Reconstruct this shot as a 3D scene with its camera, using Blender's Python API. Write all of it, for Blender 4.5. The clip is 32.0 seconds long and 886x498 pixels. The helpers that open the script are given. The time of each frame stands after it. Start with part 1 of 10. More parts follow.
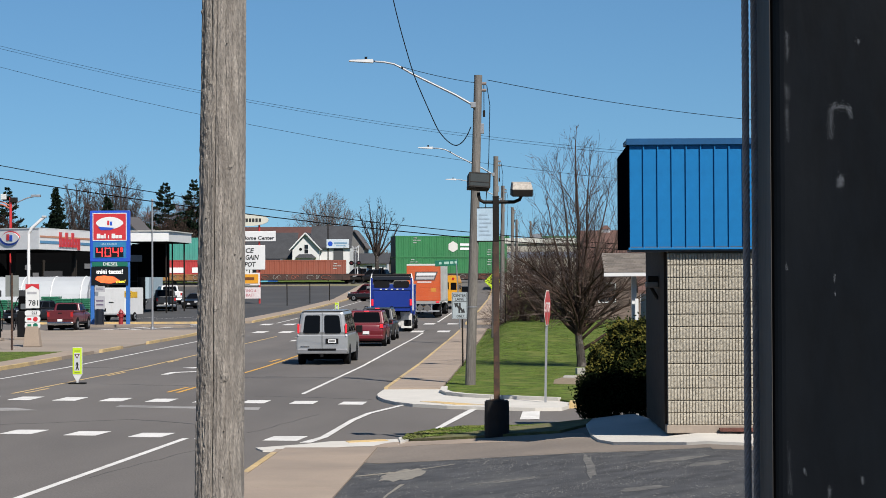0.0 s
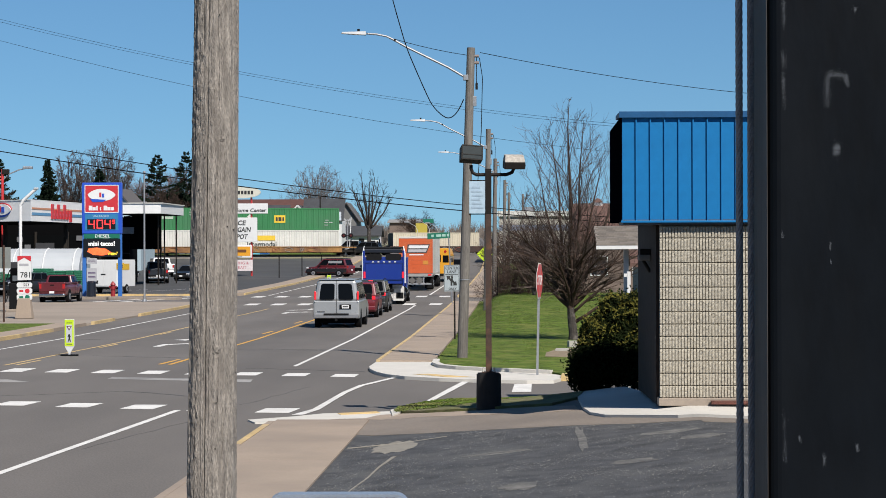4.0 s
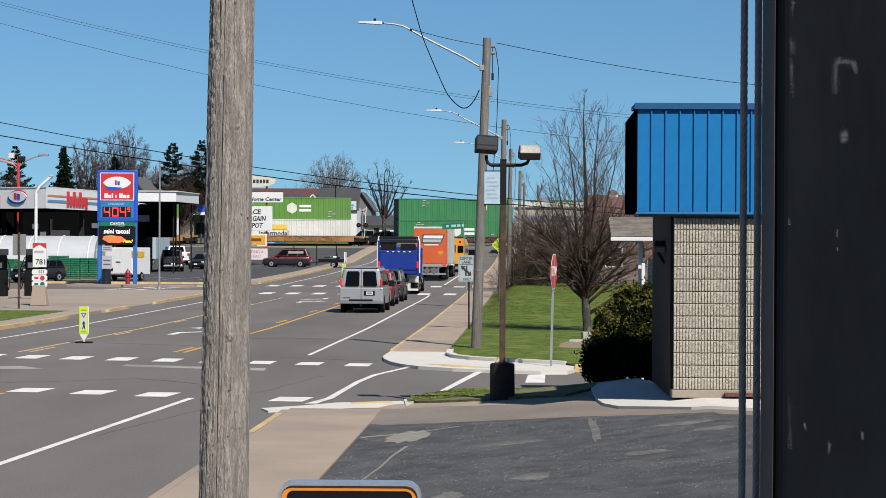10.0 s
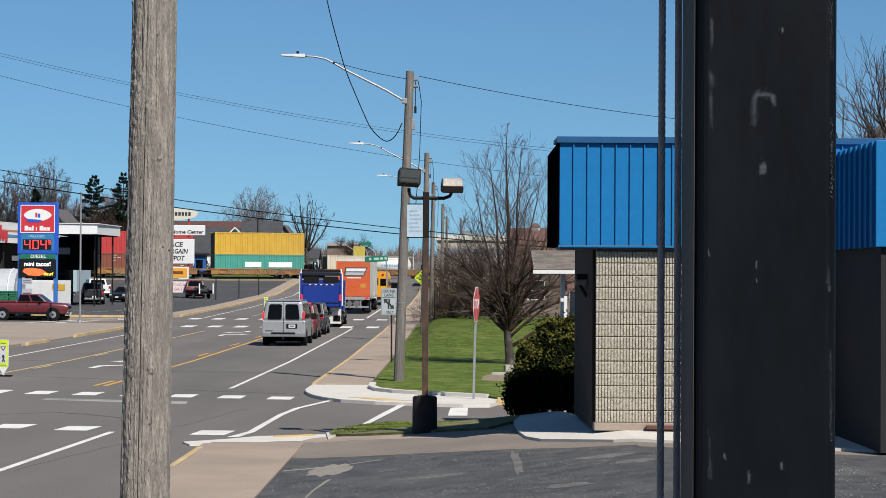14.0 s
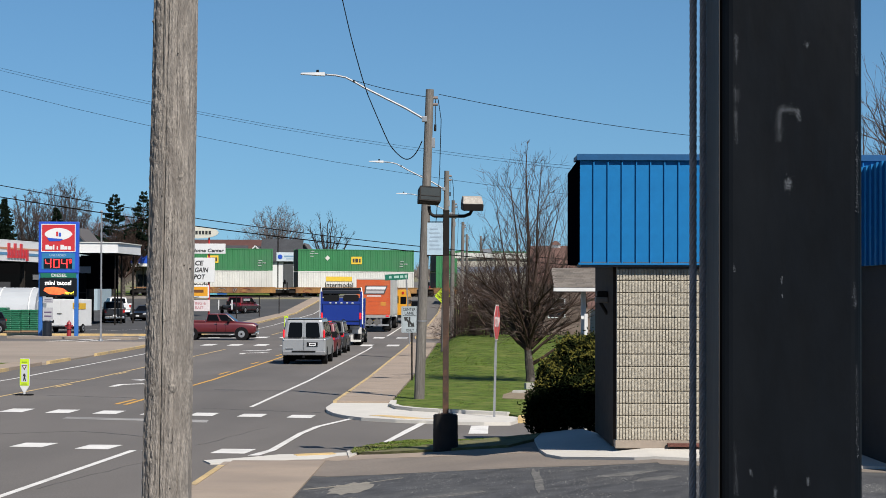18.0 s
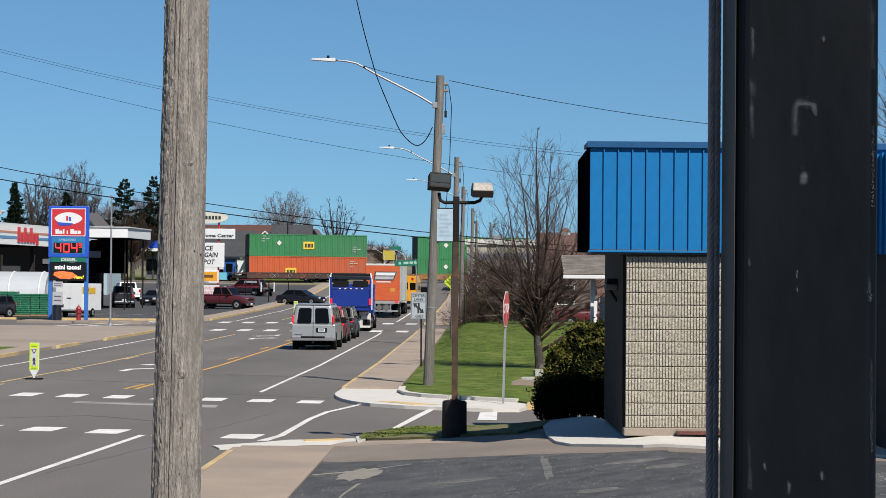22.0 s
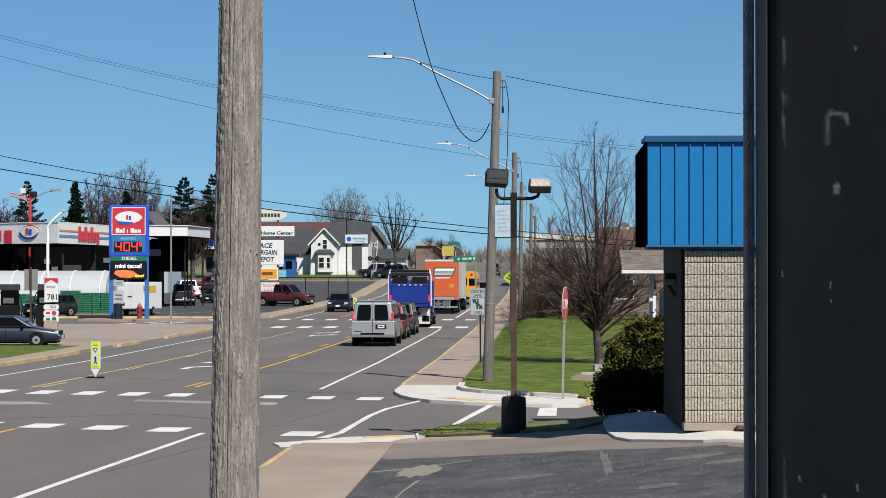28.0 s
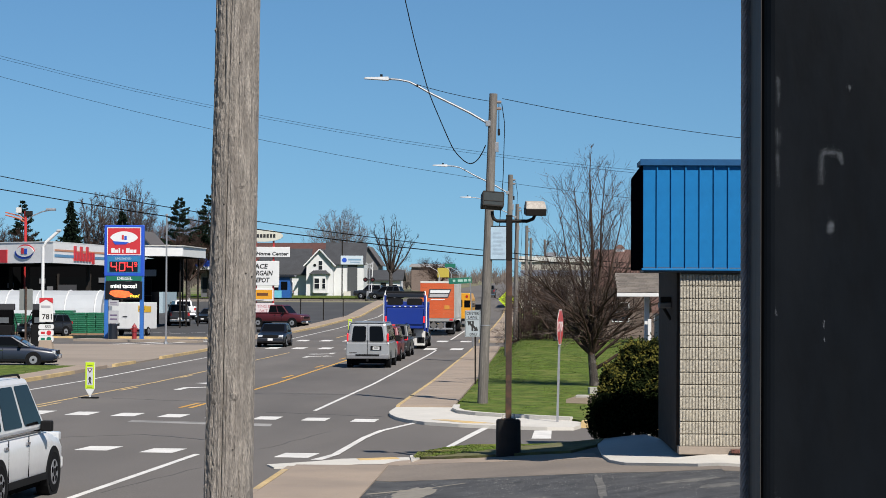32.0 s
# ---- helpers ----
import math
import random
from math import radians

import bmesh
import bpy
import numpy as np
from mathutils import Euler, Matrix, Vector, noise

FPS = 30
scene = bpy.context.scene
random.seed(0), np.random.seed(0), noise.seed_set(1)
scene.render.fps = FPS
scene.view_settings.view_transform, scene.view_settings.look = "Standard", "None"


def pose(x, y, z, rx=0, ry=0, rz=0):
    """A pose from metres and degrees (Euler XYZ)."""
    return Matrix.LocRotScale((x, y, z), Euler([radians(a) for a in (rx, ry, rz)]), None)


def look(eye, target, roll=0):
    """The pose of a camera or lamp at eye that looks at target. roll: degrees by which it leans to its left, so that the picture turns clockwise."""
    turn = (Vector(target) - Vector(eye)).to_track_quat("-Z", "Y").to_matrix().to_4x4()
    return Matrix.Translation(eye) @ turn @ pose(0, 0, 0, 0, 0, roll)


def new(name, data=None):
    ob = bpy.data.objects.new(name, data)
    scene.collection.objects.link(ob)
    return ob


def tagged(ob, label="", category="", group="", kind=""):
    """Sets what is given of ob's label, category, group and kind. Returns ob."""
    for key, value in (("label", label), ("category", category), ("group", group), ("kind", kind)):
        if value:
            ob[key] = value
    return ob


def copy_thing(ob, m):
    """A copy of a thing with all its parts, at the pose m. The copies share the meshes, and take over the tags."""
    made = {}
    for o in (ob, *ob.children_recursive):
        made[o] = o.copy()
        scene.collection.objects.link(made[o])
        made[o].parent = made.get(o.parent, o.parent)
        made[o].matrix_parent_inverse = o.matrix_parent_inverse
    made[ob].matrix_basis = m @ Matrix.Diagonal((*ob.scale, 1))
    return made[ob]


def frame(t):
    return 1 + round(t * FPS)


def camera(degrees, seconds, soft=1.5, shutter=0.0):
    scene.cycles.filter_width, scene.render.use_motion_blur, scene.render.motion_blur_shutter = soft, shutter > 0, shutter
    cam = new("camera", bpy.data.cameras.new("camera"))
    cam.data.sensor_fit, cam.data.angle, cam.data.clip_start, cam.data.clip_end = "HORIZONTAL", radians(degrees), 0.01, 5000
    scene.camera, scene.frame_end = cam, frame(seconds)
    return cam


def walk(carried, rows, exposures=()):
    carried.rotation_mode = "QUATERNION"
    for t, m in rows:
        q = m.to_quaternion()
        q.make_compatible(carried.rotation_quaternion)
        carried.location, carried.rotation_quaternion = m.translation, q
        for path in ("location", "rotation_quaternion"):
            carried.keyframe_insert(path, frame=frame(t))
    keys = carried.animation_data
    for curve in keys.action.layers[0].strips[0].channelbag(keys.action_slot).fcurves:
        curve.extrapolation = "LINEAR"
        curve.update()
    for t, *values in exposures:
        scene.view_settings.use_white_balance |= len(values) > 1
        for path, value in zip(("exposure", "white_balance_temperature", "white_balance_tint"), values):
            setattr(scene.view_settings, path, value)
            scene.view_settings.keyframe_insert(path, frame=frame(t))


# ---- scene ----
# ---- camera and its path ----
cam = camera(23.93, 32.0, soft=0.6)

# seconds, x, z, turn to the left, tilt up, lean
VIEW = [
    (0, -0.0198, 3.1919, 2.258, 0.874, -0.270),
    (0.5, -0.0225, 3.1905, 2.285, 0.817, -0.164),
    (1, -0.0246, 3.1889, 2.274, 0.745, -0.318),
    (1.5, -0.0230, 3.1889, 2.251, 0.624, -0.298),
    (2, -0.0233, 3.1870, 2.210, 0.539, -0.167),
    (2.5, -0.0245, 3.1873, 2.171, 0.432, -0.145),
    (3, -0.0237, 3.1877, 2.108, 0.322, -0.203),
    (3.5, -0.0246, 3.1874, 2.052, 0.213, -0.142),
    (5.5, -0.0147, 3.1867, 1.863, 0.005, -0.465),
    (6, -0.0145, 3.1801, 1.794, -0.062, -0.651),
    (6.5, -0.0207, 3.1779, 1.913, -0.339, -0.388),
    (7, -0.0178, 3.1790, 2.028, -0.599, -0.180),
    (7.5, -0.0177, 3.1794, 2.162, -0.765, -0.098),
    (8, -0.0223, 3.1804, 2.475, -0.934, 0.025),
    (8.5, -0.0229, 3.1817, 2.786, -1.005, 0.139),
    (9, -0.0195, 3.1823, 2.823, -0.569, 0.224),
    (9.5, -0.0179, 3.1818, 2.611, -0.329, 0.270),
    (10, -0.0158, 3.1819, 2.453, -0.138, 0.291),
    (10.5, -0.0140, 3.1819, 2.039, 0.026, 0.343),
    (11, -0.0152, 3.1811, 1.837, 0.129, 0.418),
    (11.5, -0.0142, 3.1817, 1.594, 0.332, 0.439),
    (12, -0.0105, 3.1814, 1.102, 0.495, 0.425),
    (12.5, -0.0106, 3.1808, 0.858, 0.601, 0.451),
    (13, -0.0116, 3.1813, 0.582, 0.664, 0.482),
    (13.5, -0.0129, 3.1807, 0.328, 0.724, 0.366),
    (15.5, -0.0185, 3.1798, 0.492, 0.948, 0.167),
    (16, -0.0165, 3.1805, 0.592, 1.020, 0.167),
    (16.5, -0.0116, 3.1803, 0.750, 1.088, 0.077),
    (17, -0.0147, 3.1803, 0.814, 1.133, 0.102),
    (17.5, -0.0191, 3.1795, 0.806, 1.189, 0.282),
    (18, -0.0188, 3.1786, 0.892, 1.269, 0.196),
    (18.5, -0.0164, 3.1788, 0.943, 1.260, 0.147),
    (19, -0.0170, 3.1776, 0.945, 1.215, 0.204),
    (19.5, -0.0182, 3.1774, 0.978, 1.179, 0.402),
    (20, -0.0189, 3.1768, 0.996, 1.164, 0.527),
    (20.5, -0.0185, 3.1770, 1.029, 1.139, 0.575),
    (21, -0.0188, 3.1773, 1.092, 1.080, 0.514),
    (21.5, -0.0191, 3.1773, 1.132, 0.995, 0.589),
    (22, -0.0235, 3.1838, 1.152, 0.889, 0.492),
    (22.5, -0.0234, 3.1954, 1.250, 0.807, 0.205),
    (23, -0.0185, 3.1985, 1.304, 1.636, -0.096),
    (23.5, -0.0113, 3.1952, 1.617, 1.901, -0.249),
    (24, -0.0044, 3.1914, 1.972, 1.579, -0.261),
    (24.5, -0.0055, 3.1897, 2.146, 1.354, -0.021),
    (25, -0.0017, 3.1926, 2.272, 1.229, 0.036),
    (25.5, 0.0037, 3.1943, 2.559, 1.015, -0.303),
    (27.5, -0.0008, 3.1997, 2.742, 0.736, 0.044),
    (28, 0.0000, 3.1999, 2.771, 0.759, 0.007),
    (28.5, 0.0059, 3.2012, 2.722, 0.735, 0.038),
    (29, 0.0078, 3.2026, 2.698, 0.740, -0.115),
    (29.5, 0.0040, 3.2039, 2.606, 0.767, -0.163),
    (30, 0.0027, 3.2028, 2.603, 0.975, -0.003),
    (30.5, 0.0026, 3.2058, 2.669, 1.116, 0.050),
    (31, 0.0041, 3.2079, 2.821, 1.331, 0.069),
    (31.5, 0.0015, 3.2096, 2.724, 1.334, 0.150),
    (32, 0.0015, 3.2131, 2.650, 1.348, 0.296),
]


def view(x, z, turn, tilt, lean):
    a, b = radians(turn), radians(tilt)
    eye = Vector((x, 0.0, z))
    ahead = Vector((-math.sin(a) * math.cos(b), math.cos(a) * math.cos(b), math.sin(b)))
    return look(eye, eye + ahead * 50, lean)


walk(cam, [(t, view(*row)) for t, *row in VIEW])

# ---- sky, sun, exposure ----
world = bpy.data.worlds.new("world")
scene.world = world
world.use_nodes = True
sky = world.node_tree.nodes.new("ShaderNodeTexSky")
sky.sky_type, sky.sun_disc = "NISHITA", False
SUN_FROM = Vector((0.5, -0.84, 1.0)).normalized()
sky.sun_elevation = math.asin(SUN_FROM.z)
sky.sun_rotation = math.atan2(SUN_FROM.x, SUN_FROM.y)
sky.air_density, sky.dust_density, sky.ozone_density, sky.altitude = 0.8, 0.0, 4.0, 300
tint = world.node_tree.nodes.new("ShaderNodeMix")
tint.data_type, tint.blend_type = "RGBA", "MULTIPLY"
tint.inputs["Factor"].default_value = 1.0
tint.inputs["B"].default_value = (0.79, 1.09, 1.215, 1)
# a hazeless spring sky: the pale belt at the horizon is thinner than the model's
way = world.node_tree.nodes.new("ShaderNodeTexCoord")
lift = world.node_tree.nodes.new("ShaderNodeMapping")
lift.inputs["Scale"].default_value, lift.inputs["Location"].default_value = (1, 1, 0.72), (0, 0, 0.045)
world.node_tree.links.new(way.outputs["Generated"], lift.inputs["Vector"])
world.node_tree.links.new(lift.outputs[0], sky.inputs["Vector"])
world.node_tree.links.new(sky.outputs[0], tint.inputs["A"])
world.node_tree.links.new(tint.outputs["Result"], world.node_tree.nodes["Background"].inputs[0])
world.node_tree.nodes["Background"].inputs[1].default_value = 0.048
sun = new("sun", bpy.data.lights.new("sun", "SUN"))
sun.data.energy, sun.data.angle, sun.data.color = 5.0, radians(0.53), (1.0, 0.95, 0.88)
sun.matrix_world = look(SUN_FROM * 60, (0, 0, 0))
scene.view_settings.exposure = 0.52

# ---- materials ----
MATS = {}
ALBEDO_SHARE = 0.72  # colours cut to this share, with exposure raised, so shaded parts come out darker


def mat(name, color, rough=0.7, metal=0.0, var=0.12, scale=6.0, fine=60.0, bump=0.0, spec=0.5, emit=0.0, per_object=0.0, dark=None, stretch=(1, 1, 1)):
    """A surface with variation at two scales, fine relief, and a stain colour where dark is given."""
    if name in MATS:
        return MATS[name]
    if not emit:
        color = tuple(c * ALBEDO_SHARE for c in color)
        dark = dark and tuple(c * ALBEDO_SHARE for c in dark)
    m = bpy.data.materials.new(name)
    m.use_nodes = True
    nt = m.node_tree
    n, ln = nt.nodes, nt.links
    b = n["Principled BSDF"]
    b.inputs["Roughness"].default_value = rough
    b.inputs["Metallic"].default_value = metal
    b.inputs["Specular IOR Level"].default_value = spec
    co = n.new("ShaderNodeTexCoord")
    mp = n.new("ShaderNodeMapping")
    mp.inputs["Scale"].default_value = stretch
    ln.new(co.outputs["Object"], mp.inputs[0])
    big, small = n.new("ShaderNodeTexNoise"), n.new("ShaderNodeTexNoise")
    big.inputs["Scale"].default_value, small.inputs["Scale"].default_value = scale, fine
    big.inputs["Detail"].default_value, small.inputs["Detail"].default_value = 5.0, 3.0
    for t in (big, small):
        ln.new(mp.outputs[0], t.inputs["Vector"])
    add = n.new("ShaderNodeMath")
    add.operation = "ADD"
    ln.new(big.outputs[0], add.inputs[0])
    ln.new(small.outputs[0], add.inputs[1])
    rng = n.new("ShaderNodeMapRange")
    rng.inputs[1].default_value, rng.inputs[2].default_value = 0.7, 1.3
    rng.inputs[3].default_value, rng.inputs[4].default_value = 1.0 - var, 1.0 + var
    ln.new(add.outputs[0], rng.inputs[0])
    last = rng.outputs[0]
    if per_object:
        oi = n.new("ShaderNodeObjectInfo")
        r2 = n.new("ShaderNodeMapRange")
        r2.inputs[3].default_value, r2.inputs[4].default_value = 1.0 - per_object, 1.0 + per_object
        ln.new(oi.outputs["Random"], r2.inputs[0])
        mul = n.new("ShaderNodeMath")
        mul.operation = "MULTIPLY"
        ln.new(last, mul.inputs[0])
        ln.new(r2.outputs[0], mul.inputs[1])
        last = mul.outputs[0]
    vm = n.new("ShaderNodeVectorMath")
    vm.operation = "SCALE"
    vm.inputs[0].default_value = color
    ln.new(last, vm.inputs["Scale"])
    col = vm.outputs[0]
    if dark:
        st = n.new("ShaderNodeTexNoise")
        st.inputs["Scale"].default_value, st.inputs["Detail"].default_value = scale * 0.43, 7.0
        ln.new(mp.outputs[0], st.inputs["Vector"])
        r3 = n.new("ShaderNodeMapRange")
        r3.inputs[1].default_value, r3.inputs[2].default_value = 0.5, 0.68
        ln.new(st.outputs[0], r3.inputs[0])
        mx = n.new("ShaderNodeMix")
        mx.data_type = "RGBA"
        ln.new(r3.outputs[0], mx.inputs["Factor"])
        ln.new(col, mx.inputs["A"])
        mx.inputs["B"].default_value = (*dark, 1)
        col = mx.outputs["Result"]
    ln.new(col, b.inputs["Base Color"])
    if bump:
        bp = n.new("ShaderNodeBump")
        bp.inputs["Strength"].default_value, bp.inputs["Distance"].default_value = 0.6, bump
        ln.new(add.outputs[0], bp.inputs["Height"])
        ln.new(bp.outputs[0], b.inputs["Normal"])
    if emit:
        b.inputs["Emission Color"].default_value = (*color, 1)
        b.inputs["Emission Strength"].default_value = emit
    MATS[name] = m
    return m


def paint(name, color, rough=0.38, metal=0.0):
    """Car paint: a clear coat over a slightly dusty colour."""
    m = mat("paint_" + name, color, rough, metal, var=0.05, scale=2.0, fine=14.0)
    b = m.node_tree.nodes["Principled BSDF"]
    b.inputs["Coat Weight"].default_value, b.inputs["Coat Roughness"].default_value = 0.5, 0.28
    return m


ASPHALT = mat("asphalt_road", (0.1536, 0.1368, 0.1224), 0.9, var=0.22, scale=0.4, fine=40, bump=0.004, dark=(0.12, 0.1068, 0.096), stretch=(1, 0.25, 1))
LOT = mat("asphalt_old", (0.058, 0.058, 0.061), 0.92, var=0.6, scale=2.4, fine=38, bump=0.02, dark=(0.09, 0.089, 0.088))
LOT_FAR = mat("asphalt_dark", (0.055, 0.054, 0.055), 0.9, var=0.18, scale=0.3, fine=12, dark=(0.075, 0.072, 0.07))
CONCRETE = mat("concrete_walk", (0.3762, 0.2964, 0.228), 0.9, var=0.1, scale=0.8, fine=30, bump=0.003, dark=(0.3078, 0.2451, 0.1938))
CONCRETE_NEW = mat("concrete_new", (0.672, 0.636, 0.576), 0.85, var=0.08, scale=1.5, fine=30, bump=0.002)
CONCRETE_OLD = mat("concrete_forecourt", (0.3472, 0.2856, 0.2296), 0.9, var=0.12, scale=0.25, fine=9, bump=0.003, dark=(0.28, 0.2296, 0.1848))
WHITE_LINE = mat("road_paint_white", (0.806, 0.78, 0.741), 0.75, var=0.16, scale=2.5, fine=50, dark=(0.676, 0.65, 0.611))
FADED_LINE = mat("road_paint_faded", (0.36, 0.342, 0.324), 0.8, var=0.2, scale=2.5, fine=30, dark=(0.24, 0.228, 0.216))
YELLOW_LINE = mat("road_paint_yellow", (0.744, 0.396, 0.06), 0.75, var=0.18, scale=2.5, fine=40, dark=(0.6, 0.36, 0.108))
YELLOW_PALE = mat("road_paint_pale_yellow", (0.696, 0.48, 0.204), 0.75, var=0.2, scale=2.5, fine=40, dark=(0.48, 0.372, 0.228))
GRASS = mat("grass", (0.092, 0.137, 0.018), 0.95, var=0.7, scale=2.6, fine=14, bump=0.05, spec=0.2, dark=(0.18, 0.198, 0.048))
BLADE = mat("grass_blade", (0.115, 0.175, 0.027), 0.9, var=0.5, scale=1.5, fine=8, spec=0.2, dark=(0.24, 0.24, 0.072))
FIELD = mat("dry_ground", (0.2, 0.18, 0.1), 0.95, var=0.25, scale=0.05, fine=2, bump=0.02, dark=(0.14, 0.16, 0.05))
RUBBER = mat("rubber", (0.012, 0.012, 0.013), 0.85, var=0.2, spec=0.08)
STEEL = mat("steel", (0.4, 0.4, 0.41), 0.4, 0.9, var=0.1)
GALV = mat("galvanised_steel", (0.34, 0.35, 0.37), 0.55, 0.5, var=0.15, scale=9)
BLACK = mat("black_plastic", (0.011, 0.011, 0.012), 0.6, var=0.15, spec=0.1)
DARK_STEEL = mat("dark_painted_steel", (0.0016, 0.0028, 0.0046), 0.45, spec=0.14, metal=0.0, var=0.5, scale=9, fine=60, bump=0.0008, dark=(0.008, 0.0098, 0.0125), stretch=(1, 1, 0.35))
GLASS_DARK = mat("tinted_glass", (0.005, 0.0055, 0.0065), 0.06, var=0.05, spec=0.1)
GLASS_SKY = mat("window_glass", (0.018, 0.021, 0.025), 0.05, var=0.05, spec=0.35)
CHROME = mat("chrome", (0.7, 0.7, 0.72), 0.15, 1.0, var=0.05)
WHITE = mat("white_paint", (0.78, 0.78, 0.77), 0.55, var=0.05, scale=3, fine=30)
OFFWHITE = mat("offwhite_panel", (0.66, 0.65, 0.6), 0.6, var=0.06, scale=2, fine=20)
BARK_POLE = mat("weathered_pole_wood", (0.325, 0.287, 0.247), 0.9, var=0.5, scale=6, fine=30, bump=0.04, stretch=(7, 7, 1.1), dark=(0.23, 0.2, 0.172))
BARK_FAR = mat("pole_wood", (0.175, 0.158, 0.142), 0.9, var=0.35, scale=3, fine=20, bump=0.012, stretch=(4, 4, 0.4), dark=(0.12, 0.105, 0.092))
RUST = mat("rusty_brown_steel", (0.06, 0.034, 0.024), 0.75, 0.2, var=0.3, scale=9, fine=60, dark=(0.15, 0.07, 0.035))
RED = mat("red_paint", (0.55, 0.03, 0.03), 0.45, var=0.08)
SIGN_RED = mat("sign_red", (0.6, 0.035, 0.045), 0.4, var=0.05)
SIGN_BLUE = mat("sign_blue", (0.02, 0.09, 0.55), 0.4, var=0.06)
POST_BLUE = mat("post_blue", (0.035, 0.16, 0.5), 0.45, var=0.1)
GREEN_SIGN = mat("sign_green", (0.01, 0.16, 0.1), 0.4, var=0.06)
LIME = mat("fluorescent_lime", (0.62, 0.85, 0.02), 0.5, var=0.05)
ORANGE = mat("orange_border", (0.75, 0.25, 0.02), 0.45, var=0.06)
BLACK_SIGN = mat("sign_black", (0.006, 0.006, 0.007), 0.3, var=0.1)
WIRE = mat("cable_black", (0.008, 0.008, 0.009), 0.8, var=0.1, spec=0.05)
LETTER = mat("letter_black", (0.02, 0.02, 0.02), 0.6, var=0.05)
LETTER_WHITE = mat("letter_white", (0.8, 0.8, 0.8), 0.5, var=0.04)
LED_RED = mat("led_red", (1.0, 0.03, 0.03), 0.4, emit=1.6)
TAIL = mat("tail_lamp_lit", (0.6, 0.015, 0.025), 0.3, emit=0.35)
TAIL_OFF = mat("tail_lamp_red", (0.45, 0.02, 0.02), 0.25, var=0.08)
AMBER = mat("amber_lens", (0.8, 0.3, 0.03), 0.3, var=0.05)
LAMP_GLASS = mat("headlamp_glass", (0.6, 0.62, 0.64), 0.12, var=0.05)
SHINGLE = mat("roof_shingles", (0.185, 0.16, 0.137), 0.95, var=0.25, scale=4, fine=22, bump=0.01, per_object=0.28)
ROOF_DARK = mat("roof_dark_shingles", (0.05, 0.052, 0.058), 0.95, var=0.2, scale=1, fine=8)
ROOF_RED = mat("roof_red_brown", (0.1, 0.042, 0.034), 0.95, var=0.2, scale=1, fine=8)
BRICK = mat("brick_wall_far", (0.22, 0.1, 0.07), 0.95, var=0.25, scale=0.8, fine=9)
TWIG = mat("twigs_grey", (0.125, 0.096, 0.085), 0.95, var=0.25, spec=0.1)
TWIG_RED = mat("twigs_reddish", (0.075, 0.05, 0.04), 0.95, var=0.3, spec=0.1)
BARK = mat("bark", (0.05, 0.041, 0.036), 0.95, var=0.4, scale=9, fine=40, bump=0.02, dark=(0.16, 0.14, 0.125))
NEEDLES = mat("needles", (0.011, 0.021, 0.011), 0.95, var=0.45, spec=0.1)
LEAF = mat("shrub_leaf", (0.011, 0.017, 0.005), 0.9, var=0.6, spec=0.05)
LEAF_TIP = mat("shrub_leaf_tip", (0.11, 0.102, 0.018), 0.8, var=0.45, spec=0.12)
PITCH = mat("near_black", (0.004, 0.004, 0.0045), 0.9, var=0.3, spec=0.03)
BLUE_METAL = mat("blue_seam_metal", (0.004, 0.17, 0.43), 0.5, 0.0, var=0.08, scale=1.2, fine=10, spec=0.25)
# fascia blue made darker: the coping's shaded face is put into the colour
COPING_BLUE = mat("shaded_blue_coping", (0.008, 0.085, 0.22), 0.55, var=0.12, scale=2, fine=14, spec=0.3)
BLOCK = mat("split_face_block", (0.5, 0.455, 0.37), 0.95, var=0.2, scale=22, fine=110, bump=0.02, per_object=0.03, dark=(0.45, 0.405, 0.33))
MORTAR = mat("mortar", (0.16, 0.14, 0.11), 0.95, var=0.15, bump=0.004)
BRONZE = mat("dark_bronze_metal", (0.016, 0.013, 0.011), 0.6, 0.0, var=0.25, spec=0.15)

# ---- building helpers ----


def thing(name, m, label, category, group="", kind=""):
    ob = new(name)
    ob.matrix_basis = m
    return tagged(ob, label, category, group, kind)


def mesh_of(name, bm):
    me = bpy.data.meshes.new(name)
    bm.normal_update()
    bm.to_mesh(me)
    bm.free()
    return me


def part(name, bm, material, parent=None, label="", smooth=False, kind=""):
    me = mesh_of(name, bm)
    mats = material if isinstance(material, (list, tuple)) else (material,)
    for m in mats:
        me.materials.append(m)
    if smooth:
        for p in me.polygons:
            p.use_smooth = True
    ob = new(name, me)
    ob.parent = parent
    return tagged(ob, label, kind=kind)


def share(name, me, parent, m=None):
    ob = new(name, me)
    ob.parent = parent
    if m is not None:
        ob.matrix_basis = m
    return ob


def box(bm, x0, x1, y0, y1, z0, z1, bevel=0.0, mi=0):
    r = bmesh.ops.create_cube(bm, size=1.0)
    for v in r["verts"]:
        v.co = Vector(((x0 + x1) / 2 + v.co.x * (x1 - x0), (y0 + y1) / 2 + v.co.y * (y1 - y0), (z0 + z1) / 2 + v.co.z * (z1 - z0)))
    fs = {f for v in r["verts"] for f in v.link_faces}
    for f in fs:
        f.material_index = mi
    if bevel:
        es = list({e for v in r["verts"] for e in v.link_edges})
        bmesh.ops.bevel(bm, geom=es, offset=bevel, segments=2, affect="EDGES", profile=0.5)
    return bm


def B(*a, **k):
    return box(bmesh.new(), *a, **k)


